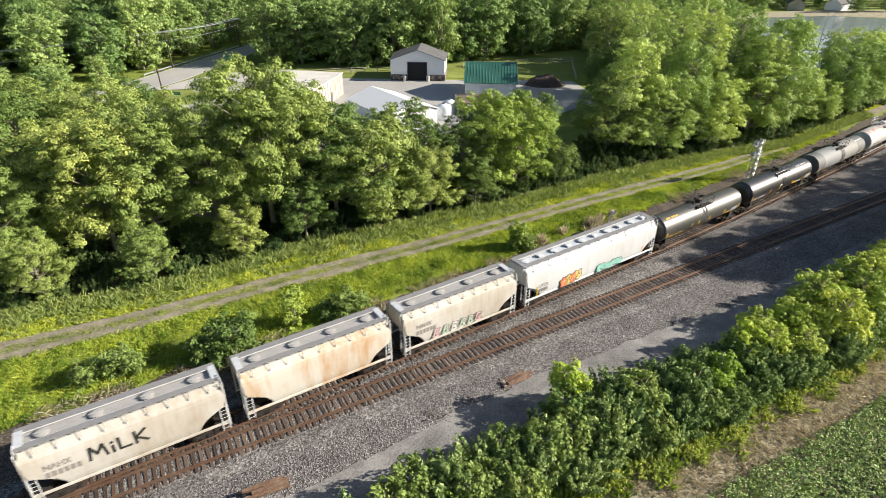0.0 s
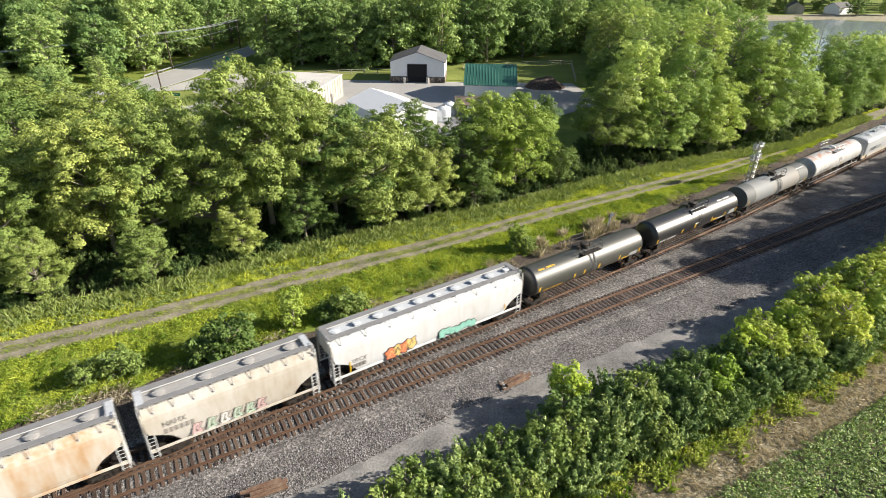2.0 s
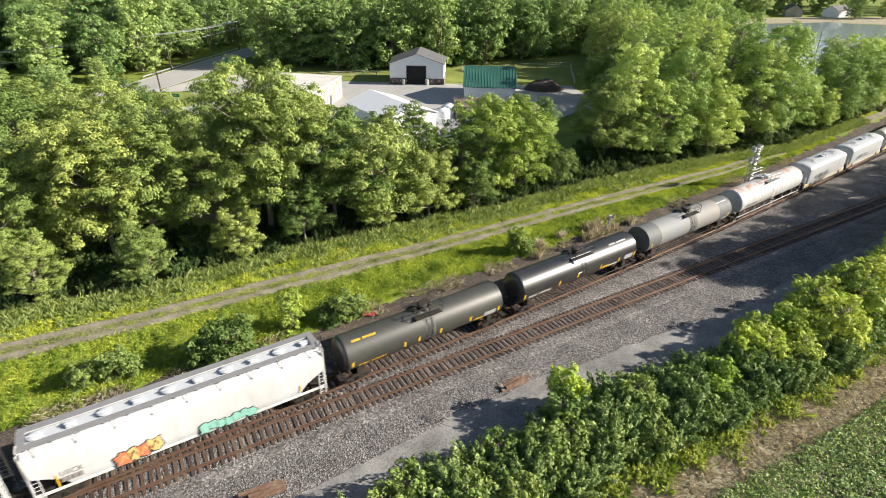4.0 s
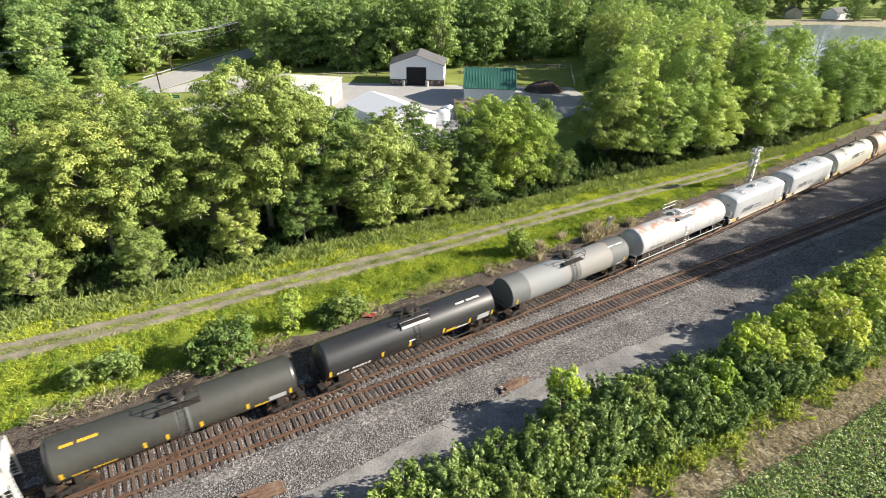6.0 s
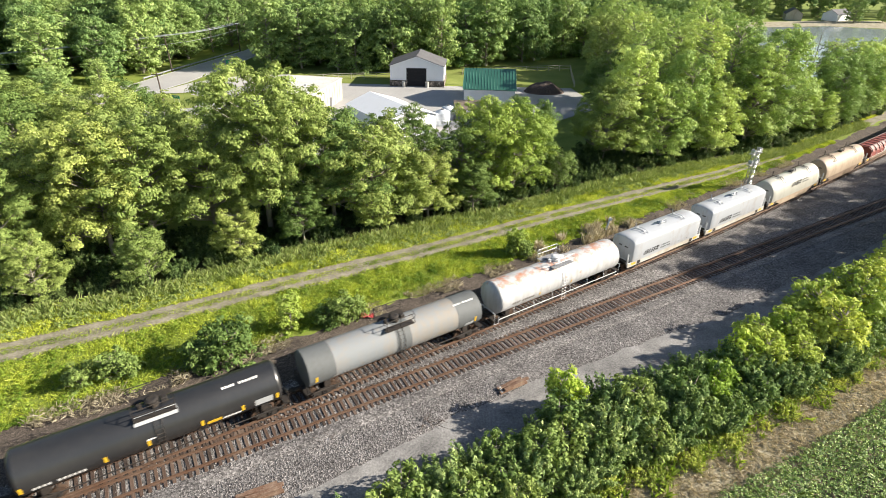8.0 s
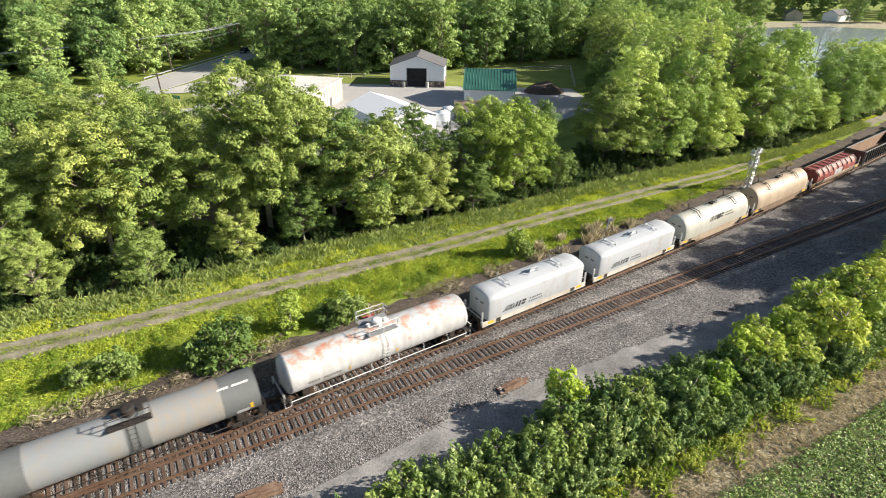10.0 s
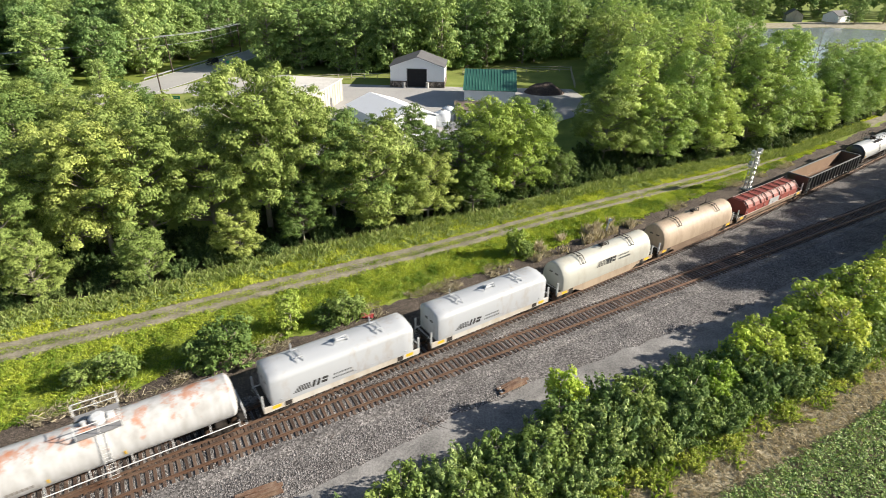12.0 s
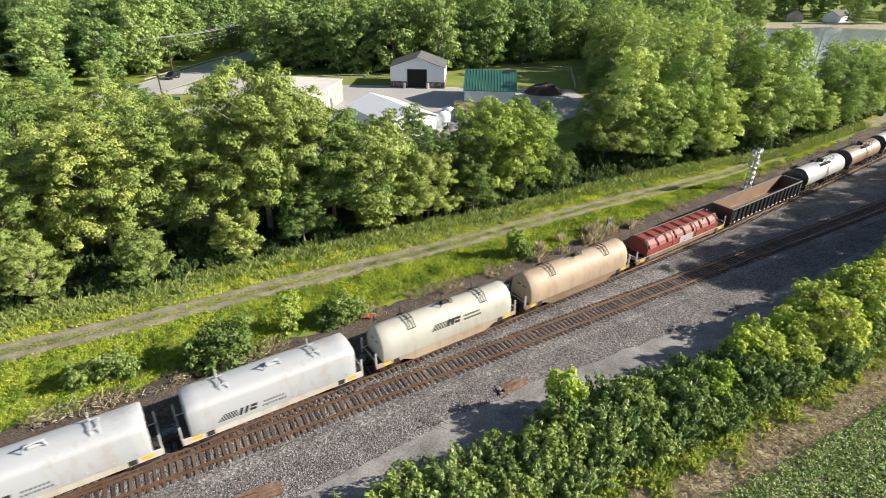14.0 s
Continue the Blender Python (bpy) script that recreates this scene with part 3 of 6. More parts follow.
def shrub_proto(name, label, seed, height, spread, shoots, leaf, per, mat, group, category="shrub", arch=0.12):
    """Many upright shoots from one root, leafy to the ground."""
    rng = np.random.default_rng(seed)
    sh = thing(name, label, category, group)
    bm = bmesh.new()
    P, N, S = [], [], []
    for i in range(shoots):
        a, r = rng.uniform(0, 6.283), spread * math.sqrt(rng.random())
        lean = rng.normal(size=2) * arch
        h = height * (1 - 0.45 * (r / spread) ** 2) * rng.uniform(0.55, 1.03)
        b0 = np.array([math.cos(a) * r * 0.55, math.sin(a) * r * 0.55, 0])
        tip = np.array([math.cos(a) * r + lean[0] * h, math.sin(a) * r + lean[1] * h, h])
        rod(bm, b0, tip, 0.022, 3, 0.006)
        n = int(per * h)
        f = rng.random(n) ** 0.75
        p = b0 + (tip - b0) * f[:, None]
        d = unit(rng.normal(size=(n, 3)))
        p += d * (0.14 + 0.4 * (1 - f)[:, None] ** 1.3 * rng.random((n, 1))) * min(1.0, height / 2.5)
        P.append(p)
        N.append(unit(d * 0.9 + np.array([0, 0, 0.3]) + rng.normal(size=(n, 3)) * 0.35))
        S.append(leaf * rng.uniform(0.6, 1.35, n) * (1.1 - 0.4 * f))
    part("stem", bm, M_BARK, sh)
    P, N, S = np.concatenate(P), np.concatenate(N), np.concatenate(S)
    P[:, 2] = np.maximum(P[:, 2], 0.02)
    lv = new("foliage", leaf_mesh("foliage", P, N, S, mat, rng, 1.9))
    lv.parent = sh
    return sh


def blades(name, label, pts, heights, mat, rng, width=0.05, lean=0.35, kind="stuff", per=3):
    """Grass or weeds: tapering blades, several at each place."""
    n = len(pts)
    pts = np.repeat(pts, per, 0) + rng.normal(size=(n * per, 3)) * np.array([0.09, 0.09, 0])
    hts = np.repeat(heights, per) * rng.uniform(0.6, 1.15, n * per)
    m = n * per
    a = rng.uniform(0, 6.283, m)
    side = np.stack([np.cos(a), np.sin(a), np.zeros(m)], 1) * (width * hts / 0.5)[:, None]
    ln = np.stack([rng.normal(size=m), rng.normal(size=m), np.zeros(m)], 1) * lean * hts[:, None]
    up = np.stack([np.zeros(m), np.zeros(m), hts], 1)
    v = np.stack([pts - side, pts + side, pts + up * 0.6 + ln * 0.4 + side * 0.7, pts + up + ln], 1).reshape(-1, 3)
    me = bpy.data.meshes.new(name)
    me.vertices.add(4 * m)
    me.vertices.foreach_set("co", v.ravel())
    me.loops.add(4 * m)
    me.loops.foreach_set("vertex_index", np.arange(4 * m, dtype=np.int32))
    me.polygons.add(m)
    me.polygons.foreach_set("loop_start", np.arange(0, 4 * m, 4, dtype=np.int32))
    me.polygons.foreach_set("loop_total", np.full(m, 4, dtype=np.int32))
    me.update(calc_edges=True)
    me.materials.append(mat)
    return tagged(new(name, me), label, name.replace("_", " "), "", kind)


def place(ob, x, y, scale=1.0, turn=None, sz=None):
    m = pose(x, y, -0.02, 0, 0, random.uniform(0, 360) if turn is None else turn)
    c = copy_thing(ob, m)
    c.scale = (scale, scale, scale if sz is None else sz)
    return c


# ---------------------------------------------------------------- the woods
def build_woods():
    edge = "deciduous trees along the railway edge"
    wood = "trees of the wood behind the yard"
    T = [tree_proto("tree", "tall leafy maple with lumpy sunlit green crown", "tree", 11, 18.5, 6.2, 4.9, 66, 1.65, 290, 0.21, M_LEAF[0], edge),
         tree_proto("tree", "broad leafy ash with dense dark green crown", "tree", 12, 17.0, 6.7, 4.6, 68, 1.6, 290, 0.21, M_LEAF[1], edge),
         tree_proto("tree", "tall feathery poplar with light green crown", "tree", 13, 21.5, 5.2, 2.5, 84, 1.3, 260, 0.21, M_LEAF[2], edge),
         tree_proto("tree", "rounded leafy maple with bright green crown", "tree", 14, 13.5, 5.6, 2.2, 60, 1.4, 260, 0.21, M_LEAF[0], edge),
         tree_proto("tree", "rounded leafy tree with pale yellow-green crown", "tree", 15, 14.5, 5.8, 1.8, 64, 1.4, 250, 0.21, M_LEAF[2], edge),
         tree_proto("tree", "tall leafy tree with pale yellow-green crown", "tree", 16, 19.0, 6.2, 2.5, 72, 1.55, 270, 0.21, M_LEAF[2], edge),
         tree_proto("tree", "rounded leafy linden with bright yellow-green crown", "tree", 17, 14.0, 5.7, 1.6, 64, 1.4, 260, 0.21, M_LEAF[3], edge)]
    F = [tree_proto("tree", "distant leafy tree in a dense green wood", "tree", 21, 19.0, 6.5, 0.6, 46, 2.3, 42, 0.5, M_FARLEAF, wood),
         tree_proto("tree", "distant dark green leafy tree in a dense wood", "tree", 22, 21.0, 6.0, 0.6, 46, 2.3, 42, 0.5, M_FARLEAF, wood),
         tree_proto("tree", "distant fresh green leafy tree in a dense wood", "tree", 23, 20.0, 5.5, 0.6, 46, 2.1, 46, 0.48, M_FARLEAF, wood)]
    # row along the lane: kind, x, y, scale
    rows = [(0, -52, 52, 0.95), (1, -45, 49.5, 0.8), (3, -42.5, 58, 1.15), (0, -37, 55.5, 0.88), (0, -33, 57.5, 0.92),
            (1, -27, 61, 0.9), (0, -21.5, 63, 1.12), (0, -17, 64.0, 0.96), (1, -13.5, 66, 0.95), (3, -9.5, 66.5, 1.16), (1, -6, 72.5, 0.85),
            (3, -2.5, 69.5, 0.72), (1, 2.0, 74, 0.7), (6, 6.5, 76.5, 1.05), (6, 10.5, 78, 1.0), (1, 13.0, 83.5, 0.72),
            (1, 26, 90, 0.85), (5, 31, 93, 0.98), (4, 36, 93.5, 0.95), (5, 41, 97, 0.95), (2, 45, 103, 1.05), (4, 47, 97, 0.85), (2, 53, 108, 1.1),
            (5, 56, 103, 0.98), (5, 61, 106, 1.05), (2, 65, 111, 1.02), (5, 70, 111, 0.62), (4, 75, 113, 0.62), (4, 80, 117, 0.84), (4, 84, 124, 0.95), (4, 87, 122, 0.96), (4, 92, 127, 1.02), (4, 98, 133, 1.02), (4, 105, 140, 1.06), (4, 112, 147, 1.06), (4, 95, 141, 1.05),
            (3, -23.5, 57.3, 0.5), (3, -31.5, 52.0, 0.52), (1, -17.0, 61.0, 0.45), (3, -40.5, 47.5, 0.55), (3, -8.5, 66.0, 0.46), (1, 4.0, 71.0, 0.42), (3, 17.5, 80.0, 0.45),
            (0, -60, 62, 1.0), (1, -52, 66, 1.0), (0, -44, 70, 1.0), (3, -36, 70, 1.1),
            (1, -30, 76, 0.85), (2, 36, 106, 1.0), (2, 44, 115, 1.1), (2, 52, 121, 1.1), (2, 60, 122, 1.0), (2, 62, 126, 0.9), (2, 40, 124, 1.05),
            (2, 48, 133, 1.1), (2, 57, 137, 1.05), (1, 34, 118, 0.9), (0, 64, 134, 0.9), (0, 38, 140, 1.0), (2, 46, 150, 1.0), (0, 56, 152, 0.9),
            (2, 48, 170, 1.0), (2, 49, 182, 1.0), (2, 53, 162, 1.0), (0, 58, 56.5, 0.86), (1, 63, 59.5, 0.95), (0, 69, 63.5, 0.9), (1, 75, 67.5, 0.98), (0, 81, 71.5, 0.9), (1, 88, 76, 1.0), (0, 95, 81, 0.95), (1, 102, 86, 1.0), (0, 109, 91, 0.95), (3, -66, 74, 1.0), (0, -72, 84, 1.0), (1, -62, 82, 0.9), (3, -54, 80, 0.9), (1, -46, 82, 0.8)]
    for k, x, y, s in rows:
        place(T[k], x + random.uniform(-0.5, 0.5), y + random.uniform(-0.5, 0.5), s * random.uniform(0.95, 1.05), None, s * random.uniform(0.93, 1.07))
    # the wood beyond the yard and the road: single trees in front, one joined wood behind
    rng = random.Random(5)
    far_pts = []
    y = 163.0
    while y < 400:
        step = 8.0 + (y - 163) * 0.03
        x = -0.8 * y - 20
        while x < 0.82 * y + 30:
            px, py = x + rng.uniform(-2.5, 2.5), y + rng.uniform(-2.5, 2.5)
            on_road = -82 < px < -55 and py < 232
            pond = px > 0.44 * py and py < 338
            yard = px < 52 and px > -58 and py < 166 + max(0, px + 5) * 0.6
            if not (on_road or pond or yard):
                if py < 205:
                    place(F[rng.randrange(3)], px, py, rng.uniform(0.8, 1.15), None, rng.uniform(0.8, 1.2))
                else:
                    far_pts.append((px, py, rng.uniform(0.85, 1.2)))
            x += step
        y += step
    g = np.random.default_rng(8)
    cs, rs = [], []
    for x, y, s in far_pts:
        for k in range(11):
            a, r, z = g.uniform(0, 6.283), g.uniform(0.5, 4.6), g.uniform(6, 18)
            cs.append(np.array([x + math.cos(a) * r, y + math.sin(a) * r, z * s]))
            rs.append(g.uniform(2.2, 3.6))
    P, N, S = clump_leaves(g, cs, rs, 7.0, 1.15)
    tagged(new("far_wood", leaf_mesh("far_wood", P, N, S, M_FARLEAF, g)), "dense green deciduous wood reaching into the distance", "wood", "", "stuff")
    for x, y in [(150, 322), (160, 318), (168, 334), (176, 342), (190, 345), (200, 350), (212, 348), (222, 340), (214, 318), (232, 322), (-88, 150), (-95, 160), (-86, 166), (-100, 172), (-92, 178), (-104, 150), (-96, 140), (-112, 160), (-110, 175), (-86, 184), (-88, 200), (-86, 215),
                 (-84, 172), (-81, 185), (-78, 198), (-76, 211), (-75, 224), (-120, 168), (-112, 140), (-124, 150)]:
        place(F[rng.randrange(3)], x, y, rng.uniform(0.75, 1.0), None, rng.uniform(0.75, 1.0))
    for x, y in [(-84, 140), (-90, 128), (-100, 128), (-82, 122), (-92, 112), (-104, 116), (-78, 106), (-90, 98), (-97, 138), (-108, 128)]:
        place(F[rng.randrange(3)], x, y, rng.uniform(0.42, 0.5), None, rng.uniform(0.36, 0.44))
    bare_tree("dead_tree", "bare grey dead tree among leafy trees", "tree", 44, 20.0, 72.5, 119)
    for ob in T + F:
        for o in (*ob.children_recursive, ob):
            bpy.data.objects.remove(o)


def scatter(rng, n, near, far, x0, x1):
    x = rng.uniform(x0, x1, n)
    f = rng.random(n)
    y = np.array([near(a) * (1 - b) + far(a) * b for a, b in zip(x, f)])
    return np.stack([x, y, np.zeros(n)], 1)


def build_low_plants():
    rng = np.random.default_rng(3)
    H = [shrub_proto("hedge_shrub", "dense sumac shrub with long grey-green shoots", 31, 3.6, 1.7, 52, 0.23, 46, M_SHRUB, "shrubs of the hedge", "shrub", 0.22),
         tree_proto("hedge_shrub", "leafy dark green hedge shrub", "shrub", 32, 3.4, 1.7, 0.1, 36, 0.55, 330, 0.2, M_LEAF[1], "shrubs of the hedge"),
         tree_proto("hedge_shrub", "bright yellow-green young shrub in the hedge", "shrub", 33, 3.9, 1.3, 0.3, 30, 0.5, 380, 0.2, M_BRIGHT, "shrubs of the hedge"),
         tree_proto("hedge_tree", "light green young tree grown up in the hedge", "tree", 38, 5.8, 2.0, 0.4, 46, 0.65, 300, 0.22, M_LEAF[3], "young trees of the hedge"),
         shrub_proto("weed_clump", "feathery yellow-green weeds on the dry verge", 39, 0.85, 0.75, 34, 0.11, 40, M_GOLDEN, "weeds of the verge", "weeds", 0.3)]
    hedge_mid = lambda x: ballast_near(x) - 9.0
    for i, x in enumerate(np.arange(-6, 60, 1.5)):
        for row in (-1.9, 0.2, 2.2):
            k = 0 if rng.random() < 0.5 else 1
            if rng.random() < (0.1 if x < 20 else 0.38) and row > 0:
                k = 2
            if rng.random() < 0.1:
                continue
            s = rng.uniform(0.66, 1.2) * (0.8 if row < 0 else 1.0) * (1.0 if x < 22 else 1.15)
            place(H[k], x + rng.uniform(-0.6, 0.6), hedge_mid(x) + row + rng.uniform(-0.6, 0.6), s)
    for x in np.arange(25, 64, 2.3):
        s = min(1.08, 0.72 + (x - 25) * 0.03)
        for row in (0.4, 2.6):
            place(H[3], x + rng.uniform(-0.8, 0.8), hedge_mid(x) + row + rng.uniform(-0.7, 0.7), s * rng.uniform(0.8, 1.15))
    for x in np.arange(3, 60, 0.27):
        y = hedge_mid(x) - rng.uniform(2.4, 4.3)
        if nz(x, y, 0.45, 3.0) > -0.1:
            place(H[4], x, y, rng.uniform(0.6, 1.3))
    place(H[2], 9.3, 33.0, 1.12)
    place(H[2], 9.9, 32.5, 0.95)
    B = [tree_proto("bush", "round leafy bush on the grassy bank", "shrub", 34, 3.1, 2.0, 0.0, 34, 0.72, 300, 0.2, M_LEAF[1], "bushes on the bank"),
         tree_proto("bush", "slender young tree-like bush on the grassy bank", "shrub", 35, 4.0, 1.15, 0.1, 32, 0.52, 340, 0.18, M_LEAF[3], "bushes on the bank")]
    U = [shrub_proto("undergrowth", "dense leafy undergrowth below the wood edge", 36, 2.6, 1.9, 34, 0.27, 40, M_UNDER_SHADE, "undergrowth of the wood edge", "undergrowth"),
         shrub_proto("undergrowth", "tangled green undergrowth below the wood edge", 37, 2.2, 1.7, 30, 0.25, 40, M_UNDER_SHADE, "undergrowth of the wood edge", "undergrowth")]
    for k, x, y, s in [(0, -27.2, 36.6, 0.85), (0, -18.6, 39.2, 1.25), (0, -20.6, 38.4, 0.9), (1, -14.3, 43.6, 1.05), (0, -9.4, 45.2, 0.95), (0, -11.0, 44.8, 0.7), (1, 8.6, 58.6, 0.95), (0, 8.9, 58.9, 0.8), (0, -29.5, 35.4, 0.7)]:
        place(B[k], x, y, s)
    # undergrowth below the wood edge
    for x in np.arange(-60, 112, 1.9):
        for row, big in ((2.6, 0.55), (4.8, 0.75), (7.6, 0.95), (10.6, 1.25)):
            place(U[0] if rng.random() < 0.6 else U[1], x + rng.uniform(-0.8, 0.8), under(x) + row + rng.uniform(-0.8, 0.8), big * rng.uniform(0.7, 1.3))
    for ob in H + B + U:
        for o in (*ob.children_recursive, ob):
            bpy.data.objects.remove(o)
    # low leafy weeds in the bank's grass, thicker in some places
    for name, label, near, far, x1, count, mat in (
            ("bank_weeds", "low leafy green weeds growing in the bank grass", lambda x: main_y(x) + 9.6, lambda x: path_mid(x) - 2.0, 62, 2600, M_GRASS),
            ("wood_edge_weeds", "knee-high leafy weeds between lane and wood", lambda x: path_mid(x) + 2.1, lambda x: under(x) + 2.4, 80, 3600, M_WEED)):
        c = scatter(rng, count, near, far, -48, x1)
        c = c[np.array([nz(a, b, 0.28, 4.0) > rng.uniform(-0.45, 0.25) for a, b, _ in c])]
        per = 34
        r = np.repeat(rng.uniform(0.16, 0.5, len(c)), per)[:, None]
        d = unit(rng.normal(size=(len(c) * per, 3)))
        d[:, 2] = np.abs(d[:, 2])
        q = np.repeat(c, per, 0) + d * r * rng.uniform(0.5, 1.1, (len(d), 1)) * np.array([1.2, 1.2, 1.0]) + np.array([0, 0, 0.05])
        me = leaf_mesh(name, q, unit(d * 0.7 + rng.normal(size=q.shape) * 0.35 + np.array([0, 0, 0.2])), rng.uniform(0.09, 0.19, len(q)), mat, rng, 1.6)
        tagged(new(name, me), label, "weeds", "", "stuff")
    p = scatter(rng, 2600, lambda x: main_y(x) + 7.8, lambda x: main_y(x) + 11.2, 11, 25)
    p = p[np.array([nz(a, b, 0.4, 2.0) > 0.05 for a, b, _ in p])]
    blades("dry_reeds", "tall pale dry grass beside the marker post", p, rng.uniform(0.7, 1.3, len(p)), M_STRAW, rng, 0.014, 0.22, per=4)
    # grass on the bank, both sides of the lane
    p = scatter(rng, 42000, lambda x: main_y(x) + 9.4, lambda x: path_mid(x) - 1.6, -52, 75)
    keep = np.array([main_y(a) + 10.0 + 1.3 * nz(a, b, 0.5) < b for a, b, _ in p])
    p = p[keep]
    h = np.array([0.34 + 0.22 * nz(a, b, 0.35, 2.0) for a, b, _ in p])
    blades("bank_grass", "long sunlit yellow-green grass on the bank", p, np.clip(h * 0.8, 0.12, 0.5), M_GRASS, rng, 0.032, 0.6, per=4)
    p = scatter(rng, 22000, lambda x: path_mid(x) + 1.6, lambda x: under(x) + 1.5, -52, 100)
    h = np.array([0.35 + 0.25 * nz(a, b, 0.35, 5.0) for a, b, _ in p])
    blades("lane_grass", "rough green grass and weeds beside the lane", p, np.clip(h * 0.85, 0.12, 0.6), M_GRASS, rng, 0.035, 0.5, per=4)
    p = scatter(rng, 18000, lambda x: path_mid(x) - 0.55, lambda x: path_mid(x) + 0.5, -52, 85)
    p = p[np.array([nz(a, b, 0.6, 9.0) > rng.uniform(-0.9, 0.25) for a, b, _ in p])]
    blades("lane_crown_grass", "short grass strip between the wheel tracks", p, rng.uniform(0.1, 0.24, len(p)), M_GRASS, rng, 0.035, 0.6)
    p = scatter(rng, 6000, lambda x: under(x) - 1.9, lambda x: under(x) + 1.4, -52, 90)
    blades("tall_weeds", "tall pale flowering weeds at the wood edge", p, rng.uniform(0.3, 0.95, len(p)), M_WEED, rng, 0.022, 0.35, per=6)
    p = scatter(rng, 7000, lambda x: main_y(x) + 8.0, lambda x: main_y(x) + 10.8, -40, 60)
    keep = np.array([nz(a, b, 0.22, 6.0) > 0.05 for a, b, _ in p])
    blades("dry_weeds", "dry brown weed stalks along the cinder shoulder", p[keep], rng.uniform(0.2, 0.5, keep.sum()), M_STRAW, rng, 0.018, 0.7, per=4)
    # verge and bean field
    p = scatter(rng, 9000, lambda x: ballast_near(x) - 16.5, lambda x: ballast_near(x) - 10.5, -5, 62)
    keep = np.array([0.55 + 1.3 * nz(a, b, 0.5, 7.0) - 0.55 * (ballast_near(a) - 13.0 - b) > random.random() for a, b, _ in p])
    blades("verge_weeds", "yellow-green weeds on the dry verge", p[keep], rng.uniform(0.25, 0.7, keep.sum()), M_GRASS, rng, 0.07, 0.5)
    p = scatter(rng, 22000, lambda x: ballast_near(x) - 18.0, lambda x: ballast_near(x) - 11.0, 2, 62)
    blades("verge_straw", "dry straw and dead stalks on the verge", p, rng.uniform(0.1, 0.36, len(p)), M_STRAW, rng, 0.03, 1.1)
    rows = []
    edge = lerp_line([(17.0, 24.5), (25.8, 29.1), (37.1, 35.2)])
    for r in range(22):
        x = np.arange(6, 62, 0.3)
        y = np.array([edge(a) for a in x]) - 0.35 - r * 0.72
        rows.append(np.stack([x + rng.normal(size=len(x)) * 0.07, y + rng.normal(size=len(x)) * 0.09, np.zeros(len(x))], 1))
    C = np.concatenate(rows)
    C = C[(C[:, 1] > 20) & (rng.random(len(C)) < 0.94)]
    R = rng.uniform(0.22, 0.5, len(C))
    per = 44
    d = unit(rng.normal(size=(len(C) * per, 3)))
    d[:, 2] = np.abs(d[:, 2])
    R2 = np.repeat(R, per)[:, None]
    P = np.repeat(C, per, 0) + d * R2 * rng.uniform(0.7, 1.1, (len(d), 1)) * np.array([1.1, 1.1, 1.0]) + np.array([0, 0, 0.16])
    n = len(P)
    me = leaf_mesh("bean_crop", P, unit(d * 0.7 + rng.normal(size=(n, 3)) * 0.5 + np.array([0, 0, 0.35])), rng.uniform(0.1, 0.19, n), M_SOY, rng, 1.3)
    tagged(new("bean_crop", me), "rows of green bean plants in the field", "crop", "", "stuff")
    strip("field", "brown soil of the bean field", "field", lambda x: edge(x) - 60, edge, -40, 130, 2.0, 12, M_FIELD, 0.03, 0.2)


def build_stones():
    """Loose ballast stones: squat four-sided lumps strewn over the bed, clear of the rails."""
    rng = np.random.default_rng(12)
    x = -34 + 110 * rng.random(70000) ** 1.25
    f = rng.random(len(x)) ** 0.85
    near = np.array([ballast_near(a) + 0.5 + 0.9 * nz(a, 3.0, 0.35) for a in x])
    far = main_y(x) + 2.9
    y = near * (1 - f) + far * f
    keep = np.ones(len(x), bool)
    for line in (main_y, side_y):
        for off in (-0.7525, 0.7525):
            keep &= np.abs((y - line(x)) * 0.84 - off) > 0.16
    x, y = x[keep], y[keep]
    n = len(x)
    size = rng.uniform(0.035, 0.08, n)
    c = np.stack([x, y, np.full(n, 0.065)], 1)
    ring = []
    for k in range(4):
        a = k * math.pi / 2 + rng.uniform(-0.5, 0.5, n)
        r = size * rng.uniform(0.7, 1.3, n)
        ring.append(c + np.stack([np.cos(a) * r, np.sin(a) * r, rng.uniform(-0.02, 0.01, n)], 1))
    top = c + np.stack([rng.normal(size=n) * 0.02, rng.normal(size=n) * 0.02, size * rng.uniform(0.6, 1.2, n)], 1)
    v = np.stack([*ring, top], 1).reshape(-1, 3)
    tri = np.array([[0, 1, 4], [1, 2, 4], [2, 3, 4], [3, 0, 4]])
    idx = (np.arange(n)[:, None, None] * 5 + tri[None]).reshape(-1).astype(np.int32)
    me = bpy.data.meshes.new("ballast_stones")
    me.vertices.add(5 * n)
    me.vertices.foreach_set("co", v.ravel())
    me.loops.add(len(idx))
    me.loops.foreach_set("vertex_index", idx)
    me.polygons.add(len(idx) // 3)
    me.polygons.foreach_set("loop_start", np.arange(0, len(idx), 3, dtype=np.int32))
    me.polygons.foreach_set("loop_total", np.full(len(idx) // 3, 3, dtype=np.int32))
    me.update(calc_edges=True)
    me.materials.append(M_STONES)
    tagged(new("ballast_stones", me), "loose broken grey ballast stones around the tracks", "stones", "", "stuff")


build_stones()
build_woods()
build_low_plants()


# ---------------------------------------------------------------- yard, road and buildings


def flat_poly(name, label, category, pts, z, mat, kind="structure"):
    bm = bmesh.new()
    bm.faces.new([bm.verts.new((x, y, z)) for x, y in pts])
    return tagged(mesh_object(name, bm, mat), label, category, "", kind)


